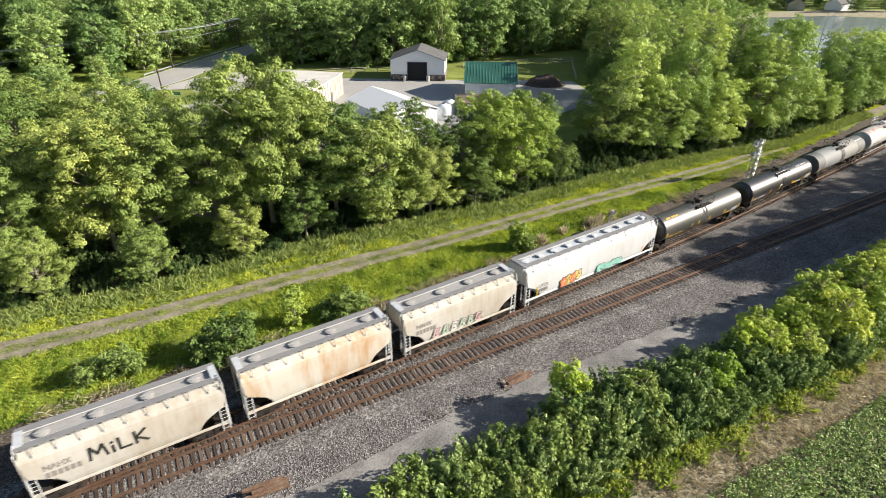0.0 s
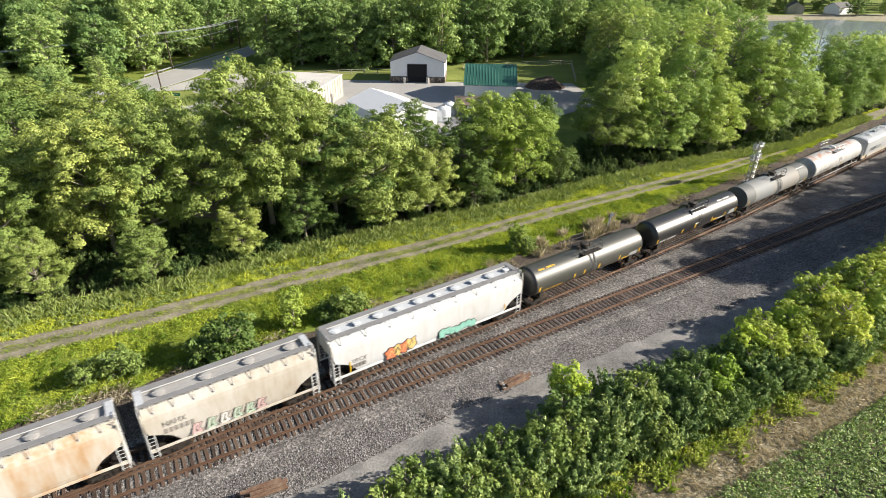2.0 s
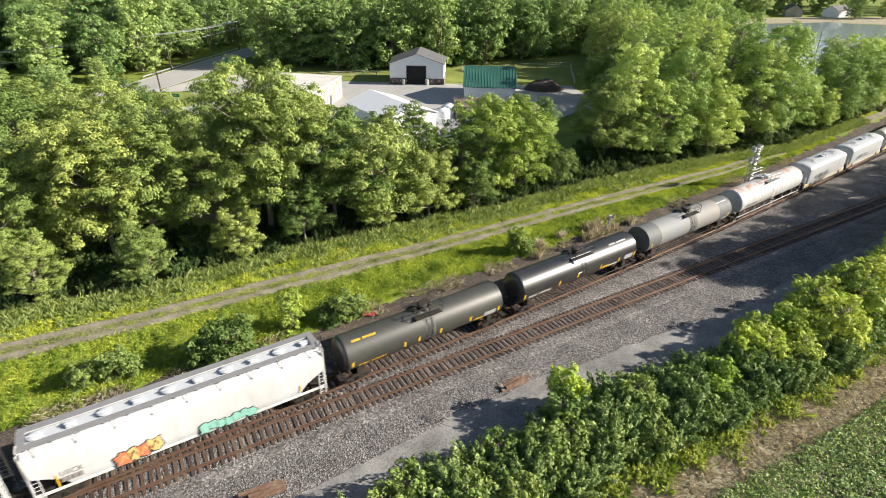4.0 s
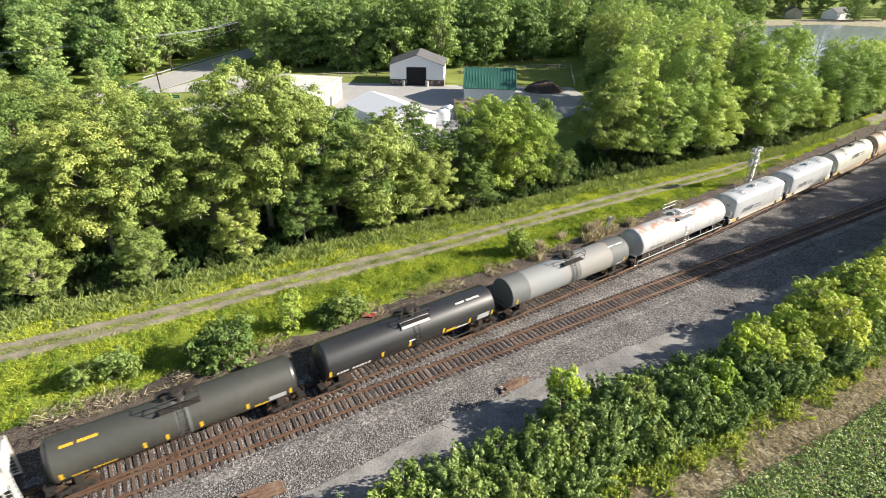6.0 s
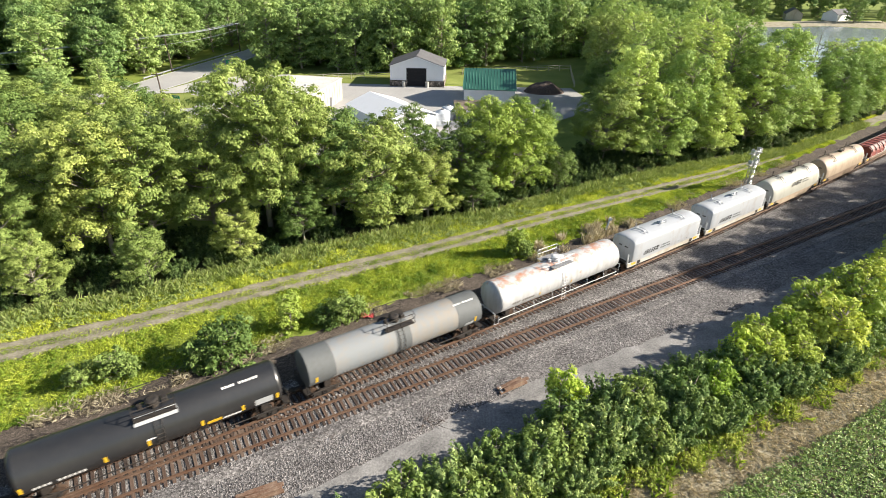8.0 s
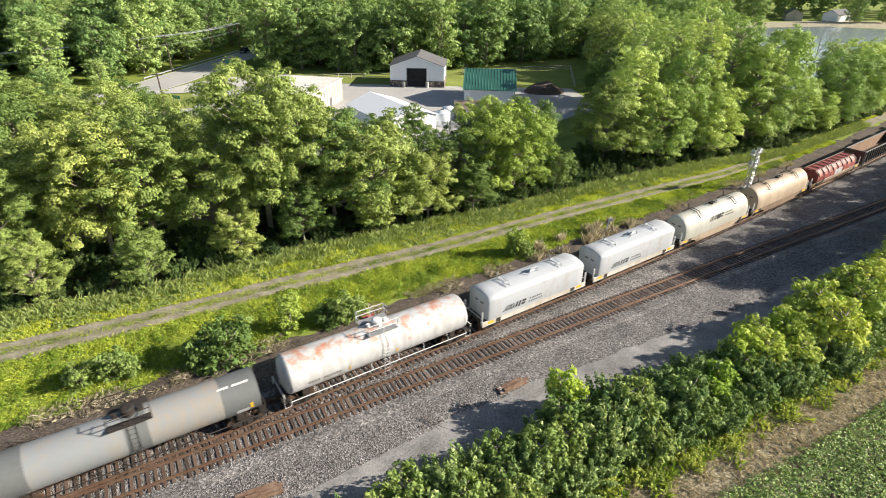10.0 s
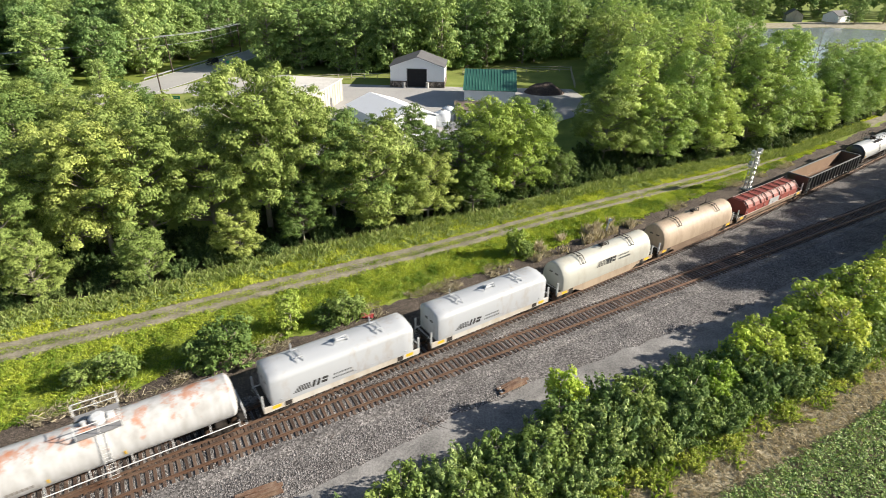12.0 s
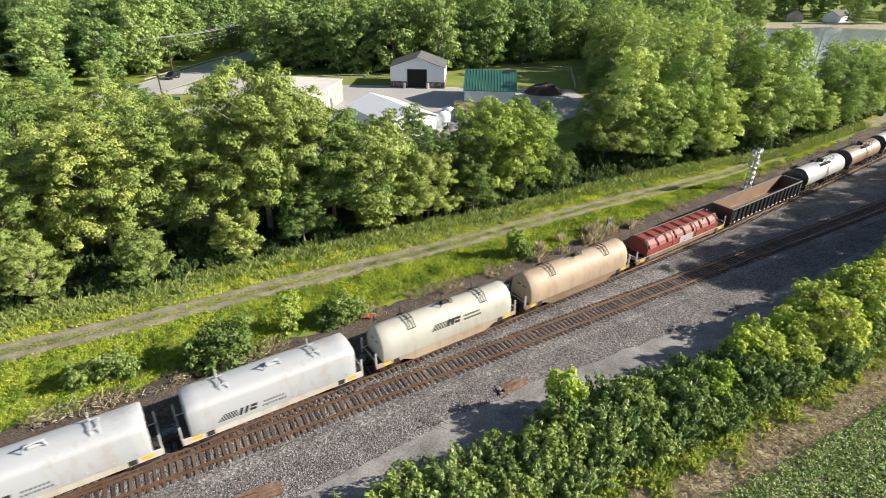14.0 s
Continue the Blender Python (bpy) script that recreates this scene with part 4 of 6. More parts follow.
def slab(bm, pts, th):
    """A flat quad thickened along its normal."""
    p = [Vector(q) for q in pts]
    n = (p[1] - p[0]).cross(p[3] - p[0]).normalized() * th
    a, b = [bm.verts.new(q) for q in p], [bm.verts.new(q + n) for q in p]
    bm.faces.new(list(reversed(a))), bm.faces.new(b)
    for i in range(len(p)):
        bm.faces.new((a[i], a[(i + 1) % 4], b[(i + 1) % 4], b[i]))
    return bm


def gable_wall(bm, w, eave, ridge, y, th, door=None):
    """A gable end in the x, z plane with a door opening right through it."""
    if door:
        x0, x1, zt = door
        for pts in ([(0, 0), (x0, 0), (x0, eave), (0, eave)], [(x1, 0), (w, 0), (w, eave), (x1, eave)], [(x0, zt), (x1, zt), (x1, eave), (x0, eave)],
                    [(0, eave), (w, eave), (w / 2, ridge)]):
            prism(bm, pts, th, Matrix.Translation((0, y + th, 0)) @ Matrix.Rotation(radians(90), 4, "X"))
    else:
        prism(bm, [(0, 0), (w, 0), (w, eave), (w / 2, ridge), (0, eave)], th, Matrix.Translation((0, y + th, 0)) @ Matrix.Rotation(radians(90), 4, "X"))
    return bm


def gable_house(name, label, category, at, w, d, eave, ridge, roof_mat, wall_mat, door=None, stone=0.0, ribs=0, over=0.3):
    """Gable ends at y = 0 and y = d, ridge along y."""
    h = thing(name, label, category, at=at)
    bm = bmesh.new()
    gable_wall(bm, w, eave, ridge, 0, 0.2, door)
    part("front_wall", bm, wall_mat, h)
    bm = bmesh.new()
    gable_wall(bm, w, eave, ridge, d - 0.2, 0.2)
    part("back_wall", bm, wall_mat, h)
    for x in (0.1, w - 0.1):
        bm = bmesh.new()
        box(bm, x, d / 2, eave / 2, 0.2, d - 0.41, eave)
        part("side_wall", bm, wall_mat, h)
    for sgn in (-1, 1):
        bm = bmesh.new()
        x_e = w / 2 + sgn * (w / 2 + over)
        z_e = eave - over * (ridge - eave) / (w / 2)
        pts = [(x_e, -over, z_e), (w / 2, -over, ridge), (w / 2, d + over, ridge), (x_e, d + over, z_e)]
        if sgn > 0:
            pts = [pts[1], pts[0], pts[3], pts[2]]
        slab(bm, [(x, y, z + 0.01) for x, y, z in pts], 0.1)
        roof = part("roof", bm, roof_mat, h)
        if ribs:
            for y in np.linspace(-over + 0.05, d + over - 0.05, ribs):
                bm = bmesh.new()
                rod(bm, (x_e, y, z_e + 0.13), (w / 2, y, ridge + 0.13), 0.06, 4)
                part("seam", bm, roof_mat, roof)
    if stone:
        for x0, x1 in ([(-0.12, door[0]), (door[1], w + 0.12)] if door else [(-0.12, w + 0.12)]):
            bm = bmesh.new()
            box(bm, (x0 + x1) / 2, -0.09, stone / 2, x1 - x0, 0.18, stone, bevel=0.03)
            part("stone_base", bm, M_STONE, h, "rubble stone plinth")
        bm = bmesh.new()
        box(bm, w + 0.09, d / 2, stone / 2, 0.18, d, stone, bevel=0.03)
        part("stone_base", bm, M_STONE, h, "rubble stone plinth")
    if door:
        bm = bmesh.new()
        for x in (door[0] - 0.07, door[1] + 0.07):
            box(bm, x, -0.06, door[2] / 2, 0.14, 0.1, door[2])
        box(bm, (door[0] + door[1]) / 2, -0.06, door[2] + 0.07, door[1] - door[0] + 0.28, 0.1, 0.14)
        part("door_frame", bm, M_GREYROOF, h)
        bm = bmesh.new()
        box(bm, (door[0] + door[1]) / 2, 0.36, door[2] / 2, door[1] - door[0], 0.02, door[2])
        shutter = part("shutter", bm, M_DARK, h, "dark roller shutter")
        for i in range(6):
            bm = bmesh.new()
            box(bm, (door[0] + door[1]) / 2, 0.33, door[2] * (i + 0.5) / 6, door[1] - door[0], 0.04, door[2] / 6 - 0.03)
            part("slat", bm, M_DARK, shutter)
    return h


def fence(label, pts, h=1.6, gap=3.0, rails=3):
    f = thing("fence", label, "fence")
    for (x0, y0), (x1, y1) in zip(pts, pts[1:]):
        n = max(1, int(math.hypot(x1 - x0, y1 - y0) / gap))
        for i in range(n):
            bm = bmesh.new()
            x, y = x0 + (x1 - x0) * i / n, y0 + (y1 - y0) * i / n
            rod(bm, (x, y, -0.1), (x, y, h), 0.09, 6)
            part("post", bm, M_TIMBER, f)
        for k in range(rails):
            bm = bmesh.new()
            z = h * (0.35 + 0.6 * k / max(1, rails - 1))
            rod(bm, (x0, y0, z), (x1, y1, z), 0.055, 4)
            part("rail", bm, M_TIMBER, f)
    return f


def flat_shed():
    """Long shed with a nearly flat membrane roof and panelled walls."""
    h = thing("flat_roof_shed", "pale panelled shed with flat whitish roof", "shed", at=pose(-27.3, 117.1, 0, 0, 0, -10.4))
    W, D, H = 12.0, 17.7, 4.8
    for nm, b in (("front_wall", (-W / 2, 0.1, W, 0.2)), ("back_wall", (-W / 2, D - 0.1, W, 0.2)), ("side_wall", (-0.1, D / 2, 0.2, D - 0.41)), ("side_wall", (-W + 0.1, D / 2, 0.2, D - 0.41))):
        bm = bmesh.new()
        box(bm, b[0], b[1], H / 2, b[2], b[3], H)
        part(nm, bm, M_SHEDWALL, h)
    bm = bmesh.new()
    box(bm, -W / 2, D / 2, H + 0.1, W + 0.4, D + 0.4, 0.2, bevel=0.04)
    part("roof", bm, M_WHITEROOF, h, "stained pale membrane roof")
    for y in np.linspace(0.3, D - 0.3, 12):
        shared_box("panel_rib", h, (0.03, y, H / 2), (0.07, 0.1, H), M_SHEDWALL)
    for y in (5.0, 10.0):
        bm = bmesh.new()
        box(bm, 0.03, y, 1.1, 0.08, 1.1, 2.2)
        part("door", bm, M_GREYROOF, h)
    for k in range(4):
        bm = bmesh.new()
        box(bm, -2 - k * 2.6, 3 + 3.5 * (k % 2) + k, H + 0.35, 0.5, 0.5, 0.35, bevel=0.05)
        part("roof_vent", bm, M_GALV, h)
    return h


def shared_box(name, parent, c, size, mat):
    key = (name, size, mat.name)
    if key not in BOXES:
        bm = bmesh.new()
        box(bm, 0, 0, 0, *size, bevel=min(size) * 0.15)
        ob = part(name, bm, mat, parent)
        BOXES[key] = ob.data
    else:
        ob = new(name, BOXES[key])
        ob.parent = parent
    ob.matrix_basis = Matrix.Translation(c)
    return ob


BOXES = {}


def storage_tank(x, y, s):
    t = thing("storage_tank", "white vertical plastic storage tank beside the shed", "tank", "storage tanks", at=pose(x, y, 0.05))
    bm = bmesh.new()
    rings = []
    for z, r in ((0, 1.5), (0.08, 1.55), (1.2, 1.55), (1.24, 1.5), (1.34, 1.5), (1.38, 1.55), (2.5, 1.55), (2.7, 1.42), (3.0, 0.7), (3.1, 0.5)):
        rings.append([(math.cos(a) * r * s, math.sin(a) * r * s, z * s) for a in np.linspace(0, 6.283, 24, endpoint=False)])
    loft(bm, rings)
    part("shell", bm, M_POLY, t, "", True)
    bm = bmesh.new()
    rod(bm, (0, 0, 3.05 * s), (0, 0, 3.25 * s), 0.35 * s, 14)
    part("lid", bm, M_GREYROOF, t)


def mound():
    bm = bmesh.new()
    n = 26
    vs = [[bm.verts.new((25.2 + 5.2 * u, 145.6 + 4.0 * v, max(-0.1, 2.5 * (1 - u * u - v * v) * (1 + 0.25 * nz(u, v, 2.2)) + 0.12 * nz(u, v, 7)))) for u in np.linspace(-1, 1, n)] for v in np.linspace(-1, 1, n)]
    for a, b in zip(vs, vs[1:]):
        for i in range(n - 1):
            bm.faces.new((a[i], a[i + 1], b[i + 1], b[i]))
    tagged(mesh_object("mound", bm, M_MOUND, True), "dark brown mound of soil on the yard", "mound")


def utility_pole(x, y, h, lean, label):
    p = thing("utility_pole", label, "utility pole", "utility poles", at=pose(x, y, -0.3))
    bm = bmesh.new()
    rod(bm, (0, 0, 0), (lean, 0, h + 0.3), 0.2, 10, 0.13)
    part("shaft", bm, M_TIE, p, "", True)
    bm = bmesh.new()
    box(bm, lean * 0.96, 0, h - 0.2, 2.4, 0.12, 0.14)
    part("crossarm", bm, M_TIE, p)
    for dx in (-1.05, -0.4, 0.4, 1.05):
        bm = bmesh.new()
        rod(bm, (lean * 0.96 + dx, 0, h - 0.13), (lean * 0.96 + dx, 0, h + 0.08), 0.05, 6)
        part("insulator", bm, M_GALV, p)


def wire(a, b, sag, r=0.055):
    bm = bmesh.new()
    a, b = Vector(a), Vector(b)
    pts = [a.lerp(b, f) - Vector((0, 0, sag * 4 * f * (1 - f))) for f in np.linspace(0, 1, 13)]
    chain(bm, pts, r, 4)
    tagged(mesh_object("overhead_wire", bm, M_GALV), "sagging grey overhead wire between utility poles", "wire", "overhead wires")


def road_sign(x, y, w, h, z, turn):
    s = thing("road_sign", "green road sign on two posts", "road sign", "road signs", at=pose(x, y, 0, 0, 0, turn))
    for q in (-0.3, 0.3):
        bm = bmesh.new()
        rod(bm, (q * w, 0.05, -0.2), (q * w, 0.05, z + h), 0.05, 6)
        part("post", bm, M_GALV, s)
    bm = bmesh.new()
    box(bm, 0, 0, z + h / 2, w, 0.04, h, bevel=0.01)
    part("panel", bm, M_SIGN, s)
    bm = bmesh.new()
    for i in range(3):
        box(bm, -0.2 * w + i * 0.2 * w, -0.025, z + h * 0.55, 0.12 * w, 0.006, h * 0.35)
    part("text_bars", bm, M_LINE, s)


def guard_rail(pts):
    g = thing("guard_rail", "galvanised guard rail along the road edge", "guard rail")
    for (x0, y0), (x1, y1) in zip(pts, pts[1:]):
        bm = bmesh.new()
        a = math.atan2(y1 - y0, x1 - x0)
        L = math.hypot(x1 - x0, y1 - y0)
        m = Matrix.Translation((x0, y0, 0)) @ Matrix.Rotation(a, 4, "Z") @ Matrix.Rotation(radians(90), 4, "Z") @ Matrix.Rotation(radians(90), 4, "X")
        prism(bm, [(-0.03, 0.45), (0.05, 0.52), (-0.03, 0.6), (0.05, 0.68), (-0.03, 0.78), (-0.06, 0.78), (0.02, 0.68), (-0.06, 0.6), (0.02, 0.52), (-0.06, 0.45)], L, m)
        part("beam", bm, M_GALV, g)
        n = max(1, int(L / 4))
        for i in range(n):
            bm = bmesh.new()
            f = i / n
            box(bm, x0 + (x1 - x0) * f, y0 + (y1 - y0) * f, 0.3, 0.15, 0.15, 0.8)
            part("post", bm, M_TIMBER, g)


def build_yard():
    flat_poly("yard", "worn grey asphalt of the works yard", "yard", [(-66, 112), (-45, 108), (-40, 92), (10, 96), (22, 116), (36, 130), (33, 150), (2, 150.5), (-30, 152), (-49, 147), (-60, 142)], 0.06, M_ASPHALT)
    flat_poly("apron", "pale concrete apron at the road junction", "apron", [(-71, 137), (-66, 150), (-58, 158), (-44, 163), (-40, 158), (-50, 148), (-58, 141.5), (-64, 138)], 0.09, M_CONCRETE)
    flat_poly("lawn", "mown lawn behind the yard", "lawn", [(-58, 141), (-49, 147.5), (-30, 152.5), (3, 152.5), (31, 152), (44, 160), (50, 196), (10, 190), (-20, 182), (-58, 175), (-64.5, 168), (-60, 157)], 0.05, M_LAWN)
    flat_poly("lawn", "small lawn triangle beside the road", "lawn", [(-70, 133), (-63, 137.5), (-55, 134), (-56, 124), (-64, 122)], 0.075, M_LAWN)
    flat_poly("road", "grey asphalt country road", "road", [(-100, 92), (-86, 112), (-72, 134), (-67, 150), (-64.5, 166), (-60, 202), (-56, 330), (-67, 330), (-68.6, 202), (-76.3, 166), (-80, 148), (-90, 127), (-108, 100)], 0.08, M_ASPHALT)
    for pts, w in (([(-71.2, 136), (-67.6, 150), (-65.2, 166), (-61, 200)], 0.22), ([(-79.6, 149), (-76, 166), (-68.7, 199)], 0.2)):
        bm = bmesh.new()
        for (x0, y0), (x1, y1) in zip(pts, pts[1:]):
            bm.faces.new([bm.verts.new(p) for p in ((x0 - w / 2, y0, 0.086), (x0 + w / 2, y0, 0.086), (x1 + w / 2, y1, 0.086), (x1 - w / 2, y1, 0.086))])
        tagged(mesh_object("road_line", bm, M_LINE), "white painted edge line on the road", "road marking", "", "structure")
    guard_rail([(-79.5, 152), (-77.2, 164), (-73.4, 181), (-69.6, 199)])
    gable_house("barn", "white metal barn with stone plinth and dark shutter", "barn", pose(-14.2, 149.6, 0, 0, 0, -3), 13.9, 11.0, 5.2, 7.6, M_GREYROOF, M_WHITEWALL, (4.4, 9.3, 4.6), 1.6)
    gable_house("green_roof_shed", "white metal shed with ribbed green roof", "shed", pose(15.8, 128.5, 0, 0, 0, 86), 16.6, 11.5, 4.0, 7.0, M_GREENROOF, M_WHITEWALL, None, 0, 18)
    gable_house("white_shed", "white metal shed with plain white roof", "shed", pose(-10.6, 102.3, 0, 0, 0, 35.8), 11.0, 16.0, 3.6, 5.4, M_WHITEWALL, M_WHITEWALL)
    flat_shed()
    storage_tank(-0.4, 114.0, 1.0)
    storage_tank(0.8, 118.6, 0.9)
    lean = thing("lean_to", "low open lean-to with brown sheet roof", "shelter", at=pose(2.2, 116.5, 0, 0, 0, 3))
    bm = bmesh.new()
    slab(bm, [(0, 0, 2.4), (8, 0, 2.4), (8, 6, 3.0), (0, 6, 3.0)], 0.12)
    part("roof", bm, M_RUSTROOF, lean)
    for x in (0.3, 4, 7.7):
        for y in (0.3, 5.7):
            shared_box("post", lean, (x, y, 1.2 + 0.04 * y), (0.15, 0.15, 2.4), M_TIMBER)
    mound()
    for x in (-10.6, -4.6):
        b = thing("barrel", "pale concrete bollard beside the barn door", "bollard", "bollards", at=pose(x, 148.6, 0.05))
        bm = bmesh.new()
        rod(bm, (0, 0, 0), (0, 0, 1.4), 0.45, 12, 0.42)
        part("drum", bm, M_CONCRETE, b)
    fence("weathered post-and-rail fence behind the yard", [(-49, 147.3), (-40, 152.5), (-29, 157.1), (-15.3, 159.8)])
    fence("weathered post-and-rail fence along the lawn", [(5, 166), (24, 172), (37.6, 175)])
    fence("weathered post-and-rail fence along the lawn", [(37.6, 175), (36, 165), (33.8, 149.2)])
    utility_pole(-61.3, 123.5, 7.8, -0.3, "weathered wooden utility pole beside the yard entrance")
    utility_pole(-77.1, 164.0, 9.7, -0.3, "tall weathered wooden utility pole beside the road")
    utility_pole(-69.5, 200.0, 9.0, 0.0, "distant wooden utility pole beside the road")
    for dx in (-1.05, 0.4, 1.05):
        wire((-77.4 + dx, 164.0, 9.75), (-118 + dx, 122, 9.3), 0.6)
        wire((-77.4 + dx, 164.0, 9.75), (-69.5 + dx, 200.0, 9.05), 0.5)
    wire((-77.4, 164.0, 7.4), (-118, 122, 7.0), 0.8)
    wire((-77.4, 164.0, 7.4), (-69.5, 200, 7.0), 0.6)
    road_sign(-61.0, 166.8, 3.0, 1.5, 1.5, 10)
    road_sign(-60.4, 127.5, 1.9, 0.7, 1.3, -12)
    # pond, its bank and the house beyond
    flat_poly("pond", "pale still pond among trees", "pond", [(78, 138), (92, 142), (125, 168), (175, 215), (218, 288), (190, 300), (150, 290), (112, 240), (90, 190), (80, 165)], 0.06, M_WATER)
    flat_poly("bank", "bare brown earth bank beyond the pond", "bank", [(120, 262), (150, 291), (190, 301), (225, 290), (260, 330), (200, 326), (150, 312)], 0.05, M_VERGE)
    gable_house("lake_house", "distant white house with grey roof beyond the pond", "house", pose(204, 330, 0, 0, 0, -60), 8, 13, 3.4, 5.6, M_GREYROOF, M_WHITEWALL)
    gable_house("lake_house", "distant pale cottage with dark roof beyond the pond", "house", pose(182, 326, 0, 0, 0, -20), 8, 9, 3.4, 6.0, M_GREYROOF, M_SHEDWALL)


build_yard()


# ---------------------------------------------------------------- lineside things
def signal_mast():
    s = thing("signal_mast", "silver lattice railway signal mast with ladder", "railway signal", at=pose(46.6, 81.2, -0.05, 0, 0, 35))
    for x in (-0.5, 0.5):
        for y in (-0.3, 0.3):
            bm = bmesh.new()
            rod(bm, (x, y, 0), (x, y, 6.5), 0.06, 6)
            part("mast_leg", bm, M_GALV, s)
    for i in range(8):
        bm = bmesh.new()
        z = 0.4 + i * 0.8
        chain(bm, [(-0.5, -0.3, z), (0.5, -0.3, z), (0.5, 0.3, z), (-0.5, 0.3, z), (-0.5, -0.3, z)], 0.035)
        if i < 7:
            rod(bm, (-0.5, -0.3, z), (0.5, -0.3, z + 0.8), 0.03, 4)
            rod(bm, (-0.5, 0.3, z + 0.8), (-0.5, -0.3, z), 0.03, 4)
        part("brace", bm, M_GALV, s)
    for z in (4.4, 6.1):
        for x in (-0.9, 0.9):
            bm = bmesh.new()
            rod(bm, (x, -0.25, z), (x, 0.15, z), 0.3, 14)
            box(bm, x, 0.2, z, 0.4, 0.3, 0.5, bevel=0.04)
            part("signal_head", bm, M_GALV, s)
        bm = bmesh.new()
        box(bm, 0, 0.1, z - 0.45, 2.6, 0.8, 0.05)
        part("platform", bm, M_GALV, s)
    bm = bmesh.new()
    ladder(bm, 0.4, 0.0, 6.6, 16, -0.45)
    part("ladder", bm, M_GALV, s)
    bm = bmesh.new()
    box(bm, 0, 0, 0.1, 1.6, 1.2, 0.4, bevel=0.04)
    part("footing", bm, M_CONCRETE, s)


def ladder(bm, w, z0, z1, n, y):
    for x in (-w / 2, w / 2):
        rod(bm, (x, y, z0), (x, y, z1), 0.03, 4)
    for i in range(n):
        z = z0 + (z1 - z0) * (i + 0.5) / n
        rod(bm, (-w / 2, y, z), (w / 2, y, z), 0.02, 4)


def tie_pile(x, y, turn, n, label):
    p = thing("tie_pile", label, "railway ties", "piles of old ties", at=pose(x, y, 0.05, 0, 0, turn))
    rng = random.Random(int(x * 7))
    for i in range(n):
        bm = bmesh.new()
        box(bm, 0, 0, 0, 2.6 + rng.uniform(-0.5, 0.5), 0.23, 0.18, bevel=0.015)
        part("old_tie", bm, M_OLDTIE, p).matrix_basis = pose(rng.uniform(-0.3, 0.3), (i % 3 - 1) * 0.3 + rng.uniform(-0.05, 0.05), 0.1 + 0.18 * (i // 3), 0, 0, rng.uniform(-7, 7))
    bm = bmesh.new()
    for k in range(3):
        box(bm, -1.45 + 0.1 * k, (k - 1) * 0.25, 0.12, 0.22, 0.2, 0.16, bevel=0.03)
    part("tie_end", bm, M_CONCRETE, p, "pale broken tie ends")


def build_lineside():
    signal_mast()
    p = thing("marker_post", "white leaning marker post with small plate", "post", at=pose(20.5, 64.3, -0.1, 0, 9, 0))
    bm = bmesh.new()
    box(bm, 0, 0, 1.3, 0.16, 0.16, 2.7, bevel=0.02)
    part("post", bm, M_WHITEWALL, p)
    bm = bmesh.new()
    box(bm, 0.05, -0.1, 2.45, 0.5, 0.03, 0.3)
    part("plate", bm, M_WHITEWALL, p)
    tie_pile(6.0, 36.1, 35, 4, "short pile of rusty-brown old ties on the ballast")
    tie_pile(-11.9, 25.1, 25, 8, "heap of rusty-brown old ties beside the track")
    rng = random.Random(4)
    for x, y, n, s in ((-0.6, 31.6, 14, 0.7), (-8.5, 30.0, 6, 0.4), (18.5, 47.5, 8, 0.5)):
        d = thing("dead_branches", "dark dry broken branches lying on ballast", "branches", "fallen branches", at=pose(x, y, 0.08))
        bm = bmesh.new()
        for i in range(n):
            a, L = rng.uniform(0, 6.28), rng.uniform(0.5, 1.3) * s
            q = (rng.uniform(-0.8, 0.8), rng.uniform(-0.4, 0.4), rng.uniform(0.02, 0.12))
            rod(bm, q, (q[0] + math.cos(a) * L, q[1] + math.sin(a) * L, q[2] + rng.uniform(0, 0.3)), 0.03, 4, 0.01)
        part("twigs", bm, M_TIE, d)
    r = thing("litter", "crumpled red plastic sheet on the cinder soil", "litter", at=pose(-7.3, 45.7, 0.08))
    bm = bmesh.new()
    n = 9
    vs = [[bm.verts.new((i * 0.16 - 0.7, j * 0.1 - 0.4, 0.1 + 0.12 * nz(i, j, 0.9, 2.0))) for i in range(n)] for j in range(n)]
    for a, b in zip(vs, vs[1:]):
        for i in range(n - 1):
            bm.faces.new((a[i], a[i + 1], b[i + 1], b[i]))
    part("sheet", bm, M_REDSHEET, r)


build_lineside()


